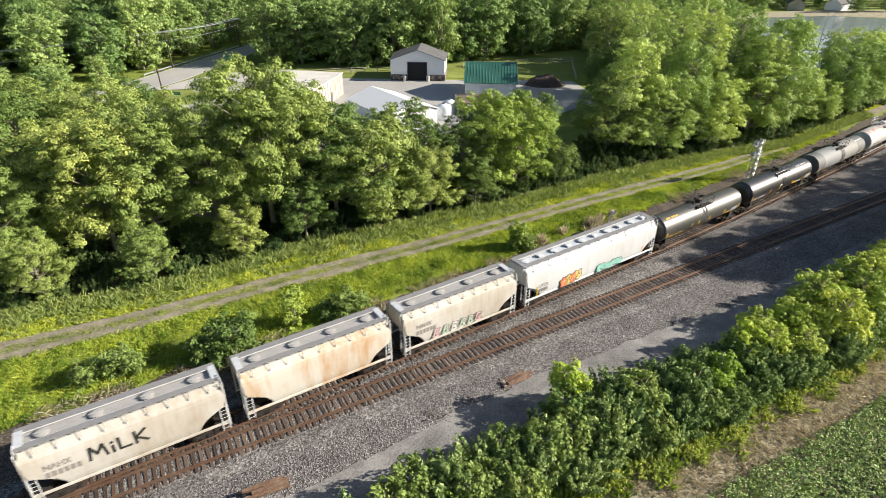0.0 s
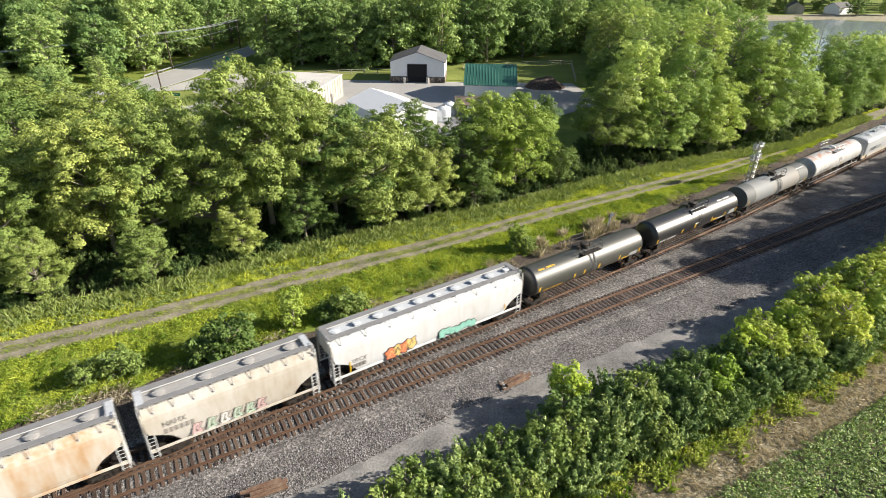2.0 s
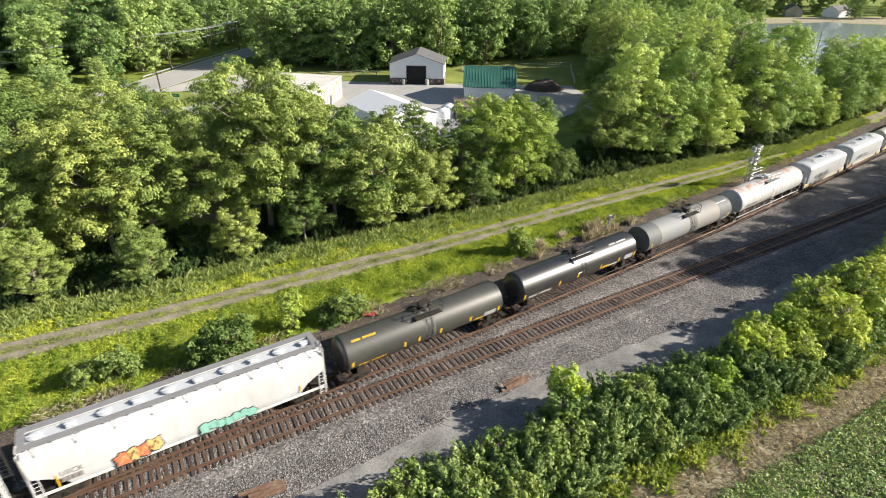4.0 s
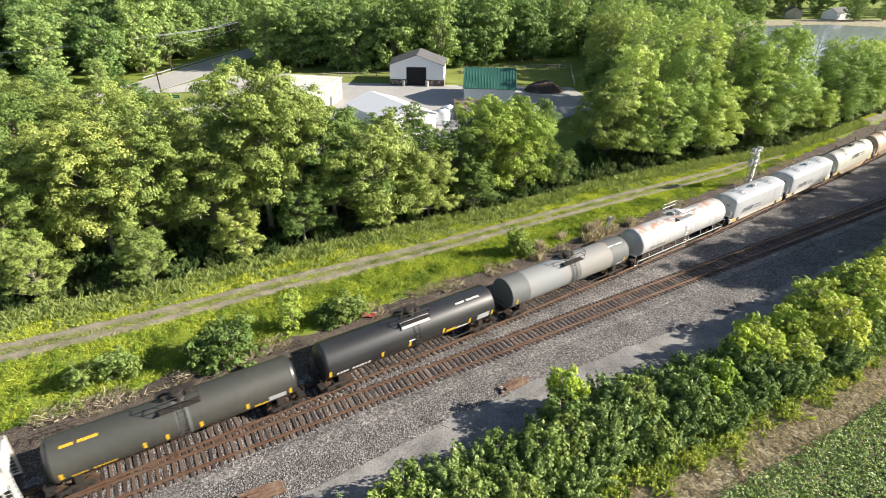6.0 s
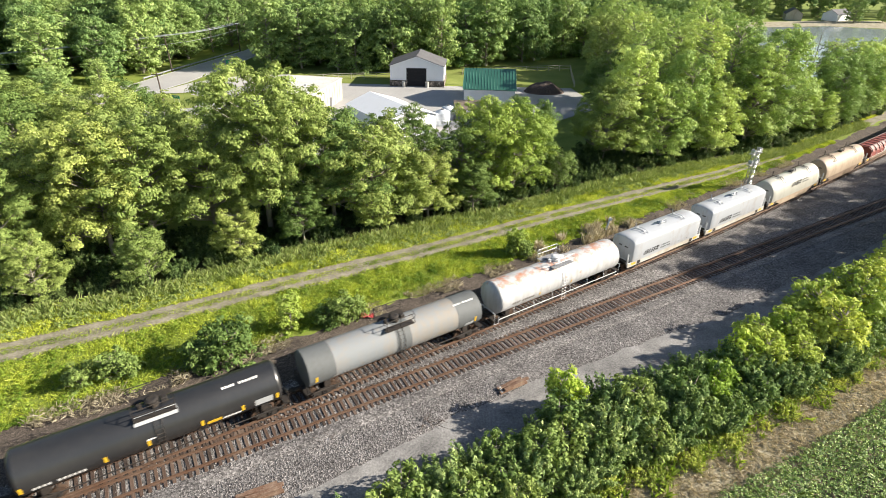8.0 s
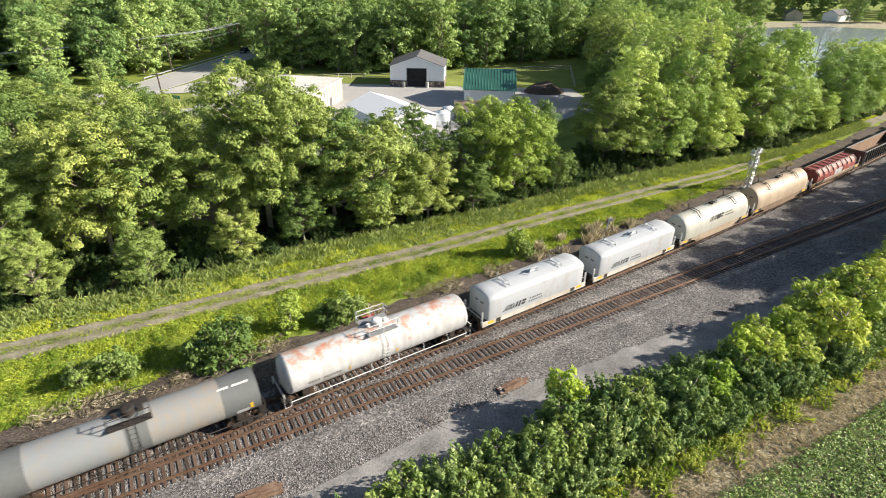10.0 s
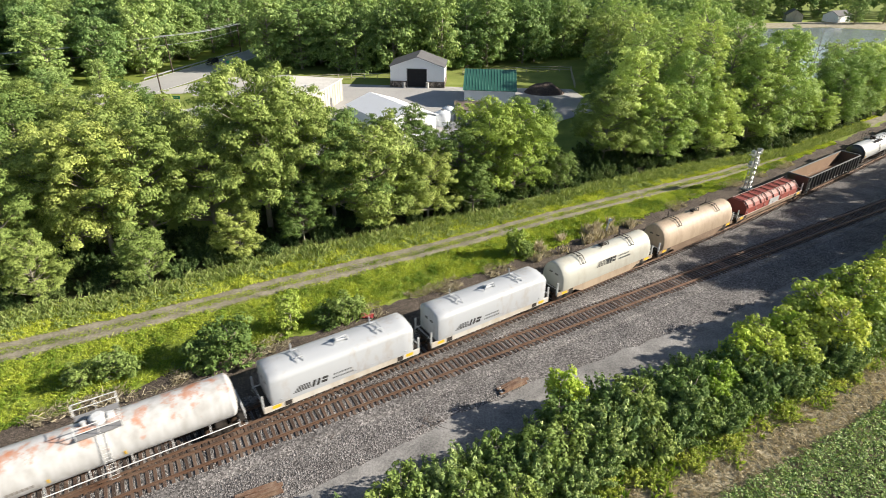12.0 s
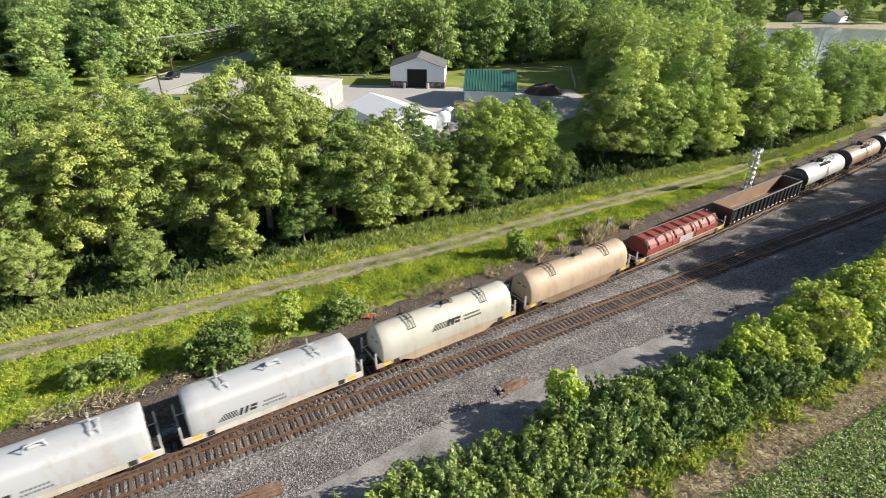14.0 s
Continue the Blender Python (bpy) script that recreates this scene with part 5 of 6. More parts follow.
# ---------------------------------------------------------------- the car on the road
def road_car():
    c = thing("road_car", "dark blue sport utility car driving on the road", "car")
    prof = [(-2.3, 0.45), (-2.35, 0.9), (-2.25, 1.05), (-1.9, 1.65), (-1.7, 1.75), (0.3, 1.75), (0.55, 1.65), (1.05, 1.1), (2.15, 0.98), (2.35, 0.8), (2.35, 0.45)]
    bm = bmesh.new()
    prism(bm, prof, 1.8, Matrix.Translation((0, 0.9, 0)) @ Matrix.Rotation(radians(90), 4, "X"))
    bmesh.ops.bevel(bm, geom=bm.edges[:], offset=0.07, segments=2, affect="EDGES")
    part("body", bm, M_SUV, c)
    for y in (-0.9, 0.9):
        bm = bmesh.new()
        prism(bm, [(-1.8, 1.12), (-1.6, 1.6), (0.2, 1.6), (0.75, 1.12)], 0.02, Matrix.Translation((0, y + 0.01, 0)) @ Matrix.Rotation(radians(90), 4, "X"))
        part("side_window", bm, M_GLASS, c)
    bm = bmesh.new()
    slab(bm, [(1.02, -0.75, 1.14), (1.02, 0.75, 1.14), (0.58, 0.7, 1.66), (0.58, -0.7, 1.66)], 0.03)
    part("windscreen", bm, M_GLASS, c)
    for y in (-0.65, 0.65):
        bm = bmesh.new()
        box(bm, 2.33, y, 0.8, 0.08, 0.35, 0.2, bevel=0.03)
        part("headlight", bm, M_CHROME, c)
    bm = bmesh.new()
    box(bm, 2.35, 0, 0.65, 0.06, 1.2, 0.2, bevel=0.02)
    part("grille", bm, M_CHROME, c)
    for x in (-1.45, 1.45):
        for y in (-0.85, 0.85):
            bm = bmesh.new()
            rod(bm, (0, -0.12, 0), (0, 0.12, 0), 0.36, 18)
            w = part("wheel", bm, M_IRON, c)
            w.matrix_basis = Matrix.Translation((x, y, 0.36))
    return c


ROAD_CAR = road_car()


# ---------------------------------------------------------------- the train: paints
CARS = "cars of the freight train"
SHARED = {}
WHEELS = []


def shared(key, name, parent, m, mat, builder, label="", smooth=False):
    """A part whose mesh is built once and used again."""
    if key not in SHARED:
        bm = bmesh.new()
        builder(bm)
        ob = part(name, bm, mat, parent, label, smooth)
        SHARED[key] = ob.data
    else:
        ob = new(name, SHARED[key])
        ob.parent = parent
        tagged(ob, label)
    ob.matrix_basis = m
    return ob


def wheelset_mesh(bm):
    rod(bm, (0, -0.95, 0), (0, 0.95, 0), 0.08, 8)
    for s in (-1, 1):
        rod(bm, (0, s * 0.69, 0), (0, s * 0.82, 0), 0.44, 18)
        rod(bm, (0, s * 0.66, 0), (0, s * 0.7, 0), 0.48, 18)
        rod(bm, (0, s * 0.82, 0), (0, s * 0.88, 0), 0.16, 10)
        box(bm, 0.2, s * 0.825, 0.2, 0.1, 0.02, 0.1)


def side_frame_mesh(bm):
    m = Matrix.Rotation(radians(90), 4, "X")
    out = [(-1.1, 0.42), (-1.08, 0.62), (-0.75, 0.66), (-0.4, 0.8), (0.4, 0.8), (0.75, 0.66), (1.08, 0.62), (1.1, 0.42), (0.7, 0.4), (0.42, 0.2), (-0.42, 0.2), (-0.7, 0.4)]
    prism(bm, out, 0.16, m @ Matrix.Translation((0, 0, -0.08)))
    for x in (-0.14, 0, 0.14):
        rod(bm, (x, -0.1, 0.28), (x, -0.1, 0.62), 0.06, 8)
    for x in (-0.88, 0.88):
        rod(bm, (x, -0.14, 0.47), (x, 0.1, 0.47), 0.13, 8)


def truck(car, x):
    t = shared("bolster", "truck", car, pose(x, 0, 0), M_IRON, lambda bm: (box(bm, 0, 0, 0.62, 0.45, 2.0, 0.26, bevel=0.04), rod(bm, (0, 0, 0.6), (0, 0, 0.92), 0.3, 10)))
    for s in (-1, 1):
        shared("sideframe", "side_frame", t, pose(0, s * 1.02, 0, 0, 0, 0 if s < 0 else 180), M_IRON, side_frame_mesh)
    for dx in (-0.88, 0.88):
        WHEELS.append((shared("wheelset", "wheelset", t, pose(dx, 0, 0.46), M_WHEEL, wheelset_mesh), dx))
    return t


def running_gear(car, L, off=2.1):
    for s in (-1, 1):
        truck(car, s * (L / 2 - off))
        def coup(bm):
            box(bm, 0.4, 0, 0.87, 1.2, 0.2, 0.22, bevel=0.03)
            box(bm, 0.98, 0.04, 0.87, 0.3, 0.36, 0.3, bevel=0.06)
            chain(bm, [(0.1, 0.4, 0.9), (0.5, 0.45, 0.6), (0.95, 0.3, 0.55)], 0.03, 5)
        shared("coupler", "coupler", car, pose(s * (L / 2 - 1.0), 0, 0, 0, 0, 0 if s > 0 else 180), M_IRON, coup)


def ladder_mesh(w, z0, z1, n):
    def f(bm):
        for x in (-w / 2, w / 2):
            box(bm, x, 0, (z0 + z1) / 2, 0.06, 0.05, z1 - z0)
        for i in range(n):
            z = z0 + (z1 - z0) * (i + 0.5) / n
            rod(bm, (-w / 2, 0, z), (w / 2, 0, z), 0.02, 4)
    return f


def lettering(text, parent, size, m, mat, squeeze=1.0):
    cu = bpy.data.curves.new("lettering", "FONT")
    cu.body, cu.size, cu.extrude, cu.resolution_u = text, size, 0.003, 2
    tmp = bpy.data.objects.new("lettering", cu)
    me = bpy.data.meshes.new_from_object(tmp)
    bpy.data.objects.remove(tmp)
    bpy.data.curves.remove(cu)
    me.materials.append(mat)
    ob = new("lettering", me)
    ob.parent = parent
    ob.matrix_basis = m @ Matrix.Diagonal((squeeze, 1, 1, 1))
    return ob


def side(x, y, z):
    """On the side of a car that faces -y: local x along the car, local y up."""
    return Matrix.Translation((x, y, z)) @ Matrix.Rotation(radians(90), 4, "X")


def bars(parent, name, items, y, mat, label=""):
    for x, z, w, h in items:
        bm = bmesh.new()
        box(bm, x + w / 2, y, z + h / 2, w, 0.008, h)
        part(name, bm, mat, parent, label)


def stroke(bm, pts, w, y):
    """Spray strokes: flat bars from point to point in x, z."""
    for (x0, z0), (x1, z1) in zip(pts, pts[1:]):
        d, L = math.atan2(z1 - z0, x1 - x0), math.hypot(x1 - x0, z1 - z0)
        box(bm, (x0 + x1) / 2, y, (z0 + z1) / 2, L + w * 0.5, 0.006, w, Matrix.Rotation(-d, 4, "Y"))


# ---------------------------------------------------------------- covered hoppers
def hopper(label, L, paint, roof_mat, hatches, outlets, square_hatch=False):
    c = thing("covered_hopper", label, "hopper car", CARS)
    h = (L - 1.2) / 2
    levels = [(1.3, 1.38, 2.05), (1.5, 1.46, 2.0), (1.8, 1.52, 1.85), (2.2, 1.55, 1.5), (2.5, 1.56, 1.0), (2.75, 1.565, 0.5), (2.9, 1.565, 0.2), (3.3, 1.555, 0.1),
              (3.8, 1.53, 0.1), (4.15, 1.48, 0.1), (4.32, 1.4, 0.1), (4.42, 1.26, 0.1), (4.62, 0.96, 0.12), (4.64, 0.9, 0.14)]
    bm = bmesh.new()
    rings = []
    for z, w, cut in levels:
        e = h - cut
        rings.append([(x, -w, z) for x in np.linspace(-e, e, 9)] + [(x, w, z) for x in np.linspace(e, -e, 9)])
    loft(bm, rings)
    body = part("body", bm, paint, c)
    bm = bmesh.new()
    loft(bm, [[(x, -0.95, 4.58), (x, -0.93, 4.68), (x, -0.6, 4.73), (x, 0.6, 4.73), (x, 0.93, 4.68), (x, 0.95, 4.58)] for x in np.linspace(-h + 0.05, h - 0.05, 5)])
    part("roof", bm, roof_mat, c, "grey weathered roof sheet")
    for s in (-1, 1):
        bm = bmesh.new()
        box(bm, 0, s * 0.82, 4.9, 2 * h - 0.1, 0.5, 0.05)
        for x in np.linspace(-h + 0.4, h - 0.4, 14):
            box(bm, x, s * 0.8, 4.79, 0.05, 0.4, 0.18)
        part("running_board", bm, M_BOARD, c, "steel grating roof walkway")
        bm = bmesh.new()
        rod(bm, (-h + 0.3, s * 0.52, 4.86), (h - 0.3, s * 0.52, 4.86), 0.035, 5)
        part("hatch_bar", bm, M_WHITECAR, c)
        bm = bmesh.new()
        box(bm, s * (h - 0.25), 0, 4.92, 0.5, 1.5, 0.05)
        # On cream cars the crosswalk's pale blue is painted-in sky light.
        part("crosswalk", bm, M_BOARD if square_hatch else M_ROOFPALE, c)
    for i in range(hatches):
        x = -h + 2 * h * (i + 0.5) / hatches
        if square_hatch and i % 2:
            shared("hatch_sq", "hatch", c, pose(x, 0, 4.74), M_ROOFPALE, lambda b: (box(b, 0, 0, 0.1, 0.55, 0.55, 0.2, bevel=0.05), box(b, 0, 0, 0.22, 0.65, 0.14, 0.05)))
        else:
            shared("hatch_rd" + roof_mat.name, "hatch", c, pose(x, 0, 4.74), roof_mat,
                   lambda b: (rod(b, (0, 0, 0), (0, 0, 0.14), 0.36, 16), rod(b, (0, 0, 0.14), (0, 0, 0.2), 0.43, 16, 0.22), box(b, 0, 0, 0.21, 0.9, 0.07, 0.04)))
    for x in np.linspace(-h + 0.9, h - 0.9, 9):
        shared("bracket", "roof_bracket", c, pose(x, -1.4, 4.34), M_WHITECAR, lambda b: (box(b, 0, 0, 0.04, 0.07, 0.06, 0.2),))
        shared("board_arm", "board_arm", c, pose(x, 0, 0), M_BOARD, lambda b: rod(b, (0, -1.4, 4.46), (0, -1.05, 4.88), 0.028, 4))
    for s in (-1, 1):
        bm = bmesh.new()
        box(bm, 0, s * 1.42, 1.28, 2 * h, 0.12, 0.2, bevel=0.02)
        part("side_sill", bm, paint, c)
        bm = bmesh.new()
        box(bm, s * (h - 1.3), 0, 0.98, 2.4, 0.6, 0.4)
        part("centre_sill", bm, M_IRON, c)
        bm = bmesh.new()
        box(bm, s * (h - 0.5), 0, 1.2, 1.0, 2.7, 0.16)
        box(bm, s * (h - 1.0), 0, 1.5, 0.1, 0.5, 1.1)
        part("end_platform", bm, M_IRON, c)
        for q in (-1, 1):
            shared("corner_post", "corner_post", c, pose(s * (h - 0.04), q * 1.45, 0), paint, lambda b: box(b, 0, 0, 2.85, 0.1, 0.1, 3.4))
            shared("h_ladder", "ladder", c, pose(s * (h - 0.3), q * 1.5, 0), M_WHITECAR, ladder_mesh(0.46, 0.7, 2.95, 7))
        shared("end_ladder", "ladder", c, pose(s * (h + 0.02), -1.15, 0, 0, 0, 90), M_WHITECAR, ladder_mesh(0.46, 0.9, 4.9, 10))
        bm = bmesh.new()
        chain(bm, [(s * (h - 0.02), -1.2, 4.6), (s * (h - 0.02), -1.2, 5.05), (s * (h - 0.02), -0.6, 5.05), (s * (h - 0.02), -0.6, 4.6)], 0.025)
        part("grab_rail", bm, M_WHITECAR, c)
    for i in range(outlets):
        x = (i - (outlets - 1) / 2) * (2 * h - 4.4) / outlets
        shared("outlet%.1f" % (2 * h / outlets), "outlet", c, pose(x, 0, 0), M_IRON,
               lambda b: loft(b, [[(-1.3, -1.2, 1.32), (1.3, -1.2, 1.32), (1.3, 1.2, 1.32), (-1.3, 1.2, 1.32)], [(-0.35, -0.5, 0.3), (0.35, -0.5, 0.3), (0.35, 0.5, 0.3), (-0.35, 0.5, 0.3)]]))
    running_gear(c, L)
    return c


# ---------------------------------------------------------------- tank cars
def tank(label, L, paint, head_paint, R=1.5, rails=None, platform=None, bands=(), rail_bottom=True):
    c = thing("tank_car", label, "tank car", CARS)
    h = (L - 1.9) / 2
    zc = 0.95 + R + 0.1
    n = 36

    def ring(x, r):
        return [(x, r * math.cos(a), zc + r * math.sin(a)) for a in np.linspace(0, 2 * math.pi, n, endpoint=False)]
    bm = bmesh.new()
    loft(bm, [ring(x, R) for x in np.linspace(-h + 0.45, h - 0.45, 7)], caps=False)
    part("shell", bm, paint, c, "", True)
    for s in (-1, 1):
        bm = bmesh.new()
        loft(bm, [ring(s * (h - 0.45 + 0.42 * math.sin(a)), max(0.02, R * math.cos(a) ** 0.6)) for a in np.linspace(0, 1.55, 9)])
        part("head", bm, head_paint, c, "", True)
        bm = bmesh.new()
        loft(bm, [ring(s * (h - 0.5) - 0.06, R + 0.012), ring(s * (h - 0.5) + 0.06, R + 0.012)])
        part("weld_band", bm, paint, c, "", True)
        bm = bmesh.new()
        box(bm, s * (h - 1.0), 0, 0.92, 2.6, 0.5, 0.4, bevel=0.03)
        box(bm, s * (h - 1.55), 0, 1.22, 0.5, 2.2, 0.6)
        box(bm, s * (h + 0.1), 0, 0.95, 0.5, 2.6, 0.08)
        part("stub_sill", bm, M_IRON, c)
        bm = bmesh.new()
        x = s * (h + 0.25)
        chain(bm, [(x, -1.35, 0.5), (x, -1.35, 1.75), (x, 1.35, 1.75), (x, 1.35, 0.5)], 0.035)
        for y in (-1.35, 1.35):
            rod(bm, (x - s * 0.5, y, 0.5), (x - s * 0.5, y, 1.2), 0.03, 5)
            rod(bm, (x - s * 0.5, y, 0.55), (x, y, 0.55), 0.02, 4)
        part("end_rail", bm, rails or M_IRON, c)
    for x0, x1, mat in bands:
        bm = bmesh.new()
        loft(bm, [ring(x0, R + 0.015), ring(x1, R + 0.015)])
        part("paint_band", bm, mat, c, "", True)
    # manway, valve box, platform
    top = zc + R
    bm = bmesh.new()
    rod(bm, (0, 0, top - 0.2), (0, 0, top + 0.42), 0.42, 18)
    rod(bm, (0, 0, top + 0.42), (0, 0, top + 0.5), 0.46, 18, 0.3)
    box(bm, 0.75, 0, top + 0.1, 0.4, 0.4, 0.5, bevel=0.04)
    rod(bm, (-0.8, 0, top - 0.1), (-0.8, 0, top + 0.3), 0.16, 10)
    part("manway", bm, platform or M_IRON, c)
    pm = platform or M_IRON
    for s in (-1, 1):
        bm = bmesh.new()
        box(bm, 0, s * 0.95, top - 0.06, 2.6, 0.6, 0.05)
        for x in (-1.1, 0, 1.1):
            rod(bm, (x, s * 0.9, top - 0.1), (x, s * 0.75, top - 0.45), 0.03, 4)
        part("platform", bm, M_BOARD if platform is M_WHITECAR else pm, c, "grating walkway beside the manway")
        bm = bmesh.new()
        for x in (-1.3, 0, 1.3):
            rod(bm, (x, s * 1.25, top - 0.06), (x, s * 1.25, top + 0.9), 0.025, 5)
        for z in (0.45, 0.9):
            chain(bm, [(-1.3, s * 0.6, top + z), (-1.3, s * 1.25, top + z), (1.3, s * 1.25, top + z), (1.3, s * 0.6, top + z)], 0.025)
        part("platform_rail", bm, rails or M_IRON, c)
        bm = bmesh.new()
        for x in (-0.24, 0.24):
            chain(bm, [(x, s * (R + 0.08) * math.cos(a), zc + (R + 0.08) * math.sin(a)) for a in np.linspace(1.0, -0.35, 7)] + [(x, s * (R + 0.05), 0.55)], 0.022)
        for a in np.linspace(0.95, -0.3, 7):
            rod(bm, (-0.24, s * (R + 0.08) * math.cos(a), zc + (R + 0.08) * math.sin(a)), (0.24, s * (R + 0.08) * math.cos(a), zc + (R + 0.08) * math.sin(a)), 0.018, 4)
        for z in (0.55, 0.85, 1.15, 1.5, 1.85):
            rod(bm, (-0.24, s * (R + 0.05), z), (0.24, s * (R + 0.05), z), 0.018, 4)
        part("ladder", bm, rails or M_IRON, c)
        if rail_bottom:
            bm = bmesh.new()
            rod(bm, (-h + 0.2, s * 1.42, 1.0), (h - 0.2, s * 1.42, 1.0), 0.04, 6)
            for x in np.linspace(-h + 2.2, h - 2.2, 6):
                chain(bm, [(x, s * 1.42, 1.0), (x, s * 1.2, zc - 0.95)], 0.03)
            part("side_rail", bm, rails or M_IRON, c)
    bm = bmesh.new()
    rod(bm, (0, 0, zc - R + 0.05), (0, 0, 0.55), 0.2, 10)
    box(bm, 1.4, 0, 0.85, 1.3, 0.35, 0.35, bevel=0.03)
    rod(bm, (2.3, -0.3, 0.9), (3.0, -0.3, 0.9), 0.22, 10)
    part("bottom_outlet", bm, M_IRON, c)
    running_gear(c, L, 2.2)
    return c, zc, R, h


def tank_marks(c, zc, R, h, xs, mat, long_marks=()):
    """Reflective plates wrapped on the near side of the shell."""
    for x in xs:
        a = radians(-12)
        shared("plate", "reflector", c, Matrix.Translation((x, -(R + 0.012) * math.cos(a), zc + (R + 0.012) * math.sin(a))) @ Matrix.Rotation(-a, 4, "X"), mat,
               lambda b: box(b, 0, 0, 0, 0.2, 0.014, 0.55))
    for x, w, a, m2, hh in long_marks:
        a = radians(a)
        at = Matrix.Translation((x, -(R + 0.012) * math.cos(a), zc + (R + 0.012) * math.sin(a))) @ Matrix.Rotation(-a, 4, "X")
        n = 11 if w > 1.4 else 1
        for k in range(n):
            if n == 1 or k != 4:
                bm = bmesh.new()
                box(bm, w * ((k + 0.5) / n - 0.5), 0, 0, w / n * (0.66 if n > 1 else 1), 0.012, hh)
                part("marking", bm, m2, c).matrix_basis = at


# ---------------------------------------------------------------- coil cars
def coil_base(c, L, paint, low=False):
    h = (L - 1.2) / 2
    for s in (-1, 1):
        bm = bmesh.new()
        if low:
            prism(bm, [(-h, 1.35), (h, 1.35), (h, 0.95), (h - 2.6, 0.95), (h - 3.6, 0.5), (-h + 3.6, 0.5), (-h + 2.6, 0.95), (-h, 0.95)], 0.12, Matrix.Translation((0, s * 1.38 + 0.06, 0)) @ Matrix.Rotation(radians(90), 4, "X"))
        else:
            box(bm, 0, s * 1.38, 1.1, 2 * h, 0.12, 0.55, bevel=0.02)
        part("side_sill", bm, paint, c)
        bm = bmesh.new()
        box(bm, s * (h - 0.6), 0, 1.28, 1.2, 2.7, 0.1)
        part("end_deck", bm, M_IRON, c)
        bm = bmesh.new()
        for y in (-1.3, 1.3):
            box(bm, s * (h - 0.04), y, 1.75, 0.12, 0.14, 1.4)
        box(bm, s * (h - 0.04), 0, 1.7, 0.06, 2.5, 0.06)
        part("end_rail", bm, M_SILVER, c)
        for x in (-h + 1.9, h - 1.9):
            bm = bmesh.new()
            box(bm, x, s * 1.45, 1.1, 0.55, 0.02, 0.42)
            part("side_pocket", bm, M_IRON, c)
        for x in (-h + 1.0, h - 1.0):
            bm = bmesh.new()
            box(bm, x, s * 1.447, 1.15, 0.7, 0.014, 0.28)
            part("reflector", bm, M_YELLOW, c, "yellow reflective panel")
    bm = bmesh.new()
    box(bm, 0, 0, 0.95, 2 * h - 1.0, 1.2, 0.6)
    part("centre_sill", bm, M_IRON, c)
    running_gear(c, L, 2.0)
    return h


def hood(c, hh, profile, mat, label):
    """A hood of one cross-section with rounded end caps, over the trough."""
    bm = bmesh.new()
    rings = []
    for x, k in [(-hh, 0.93), (-hh + 0.04, 0.975), (-hh + 0.14, 1.0)] + [(x, 1.0) for x in np.linspace(-hh + 1, hh - 1, 5)] + [(hh - 0.14, 1.0), (hh - 0.04, 0.975), (hh, 0.93)]:
        rings.append([(x, y * k, 1.36 + (z - 1.36) * k) for y, z in profile])
    loft(bm, rings)
    return part("hood", bm, mat, c, label, True)


def bail(c, x, top, mat, wide):
    """Lifting frame on a hood: two bent legs with feet."""
    bm = bmesh.new()
    chain(bm, [(x - 0.25, -wide, top - 0.45), (x - 0.25, -0.5, top + 0.14), (x - 0.25, 0.5, top + 0.14), (x - 0.25, wide, top - 0.45)], 0.045)
    chain(bm, [(x + 0.25, -wide, top - 0.45), (x + 0.25, -0.5, top + 0.14), (x + 0.25, 0.5, top + 0.14), (x + 0.25, wide, top - 0.45)], 0.045)
    for y in (-wide, -0.5, 0.5, wide):
        rod(bm, (x - 0.25, y, top + (0.14 if abs(y) < 0.6 else -0.45)), (x + 0.25, y, top + (0.14 if abs(y) < 0.6 else -0.45)), 0.045, 5)
    rod(bm, (x - 0.25, 0.5, top + 0.1), (x - 0.25, 0.62, top + 0.75), 0.05, 5)
    return part("lifting_bail", bm, mat, c)


def emblem(c, x, z, y, tilt, s=1.0, flip=False):
    """A striped emblem drawn as plain bold shapes, with two unreadable lines beside it."""
    m = Matrix.Translation((x, y, z)) @ Matrix.Rotation(tilt, 4, "X") @ Matrix.Scale(s, 4)
    bm = bmesh.new()
    for i in range(5):
        box(bm, -0.85 + i * 0.05, 0, 0.08 + i * 0.12, 1.5 - i * 0.12, 0.008, 0.07)
    part("stripe_emblem", bm, M_BLACKPAINT, c).matrix_basis = m
    bm = bmesh.new()
    stroke(bm, [(0.06, 0.06), (0.24, 0.58)], 0.22, 0)
    stroke(bm, [(0.46, 0.06), (0.64, 0.58)], 0.22, 0)
    stroke(bm, [(0.84, 0.18), (1.22, 0.18)], 0.24, 0)
    stroke(bm, [(0.94, 0.5), (1.32, 0.5)], 0.24, 0)
    part("bold_emblem", bm, M_BLACKPAINT, c).matrix_basis = m
    for k, (x0, n) in enumerate(((1.95, 7), (1.85, 8))):
        for i in range(n):
            shared("name_bar", "name_bar", c, m @ Matrix.Translation((x0 + i * 0.24, 0, 0.45 - k * 0.34)), M_GREYBAND, lambda b: box(b, 0, 0, 0, 0.14, 0.008, 0.17))


HALF = [(1.46, 1.36), (1.5, 1.5), (1.5, 3.4), (1.47, 3.56), (1.38, 3.7), (1.2, 3.83), (0.9, 3.92), (0.45, 4.0)]
ROUND = [(-y, z) for y, z in HALF] + [(0, 4.06)] + HALF[::-1]
BARREL = [(-1.46, 1.36), (-1.5, 1.6)] + [(1.5 * math.cos(a), 2.2 + 1.85 * math.sin(a)) for a in np.linspace(math.pi, 0, 19)] + [(1.5, 1.6), (1.46, 1.36)]


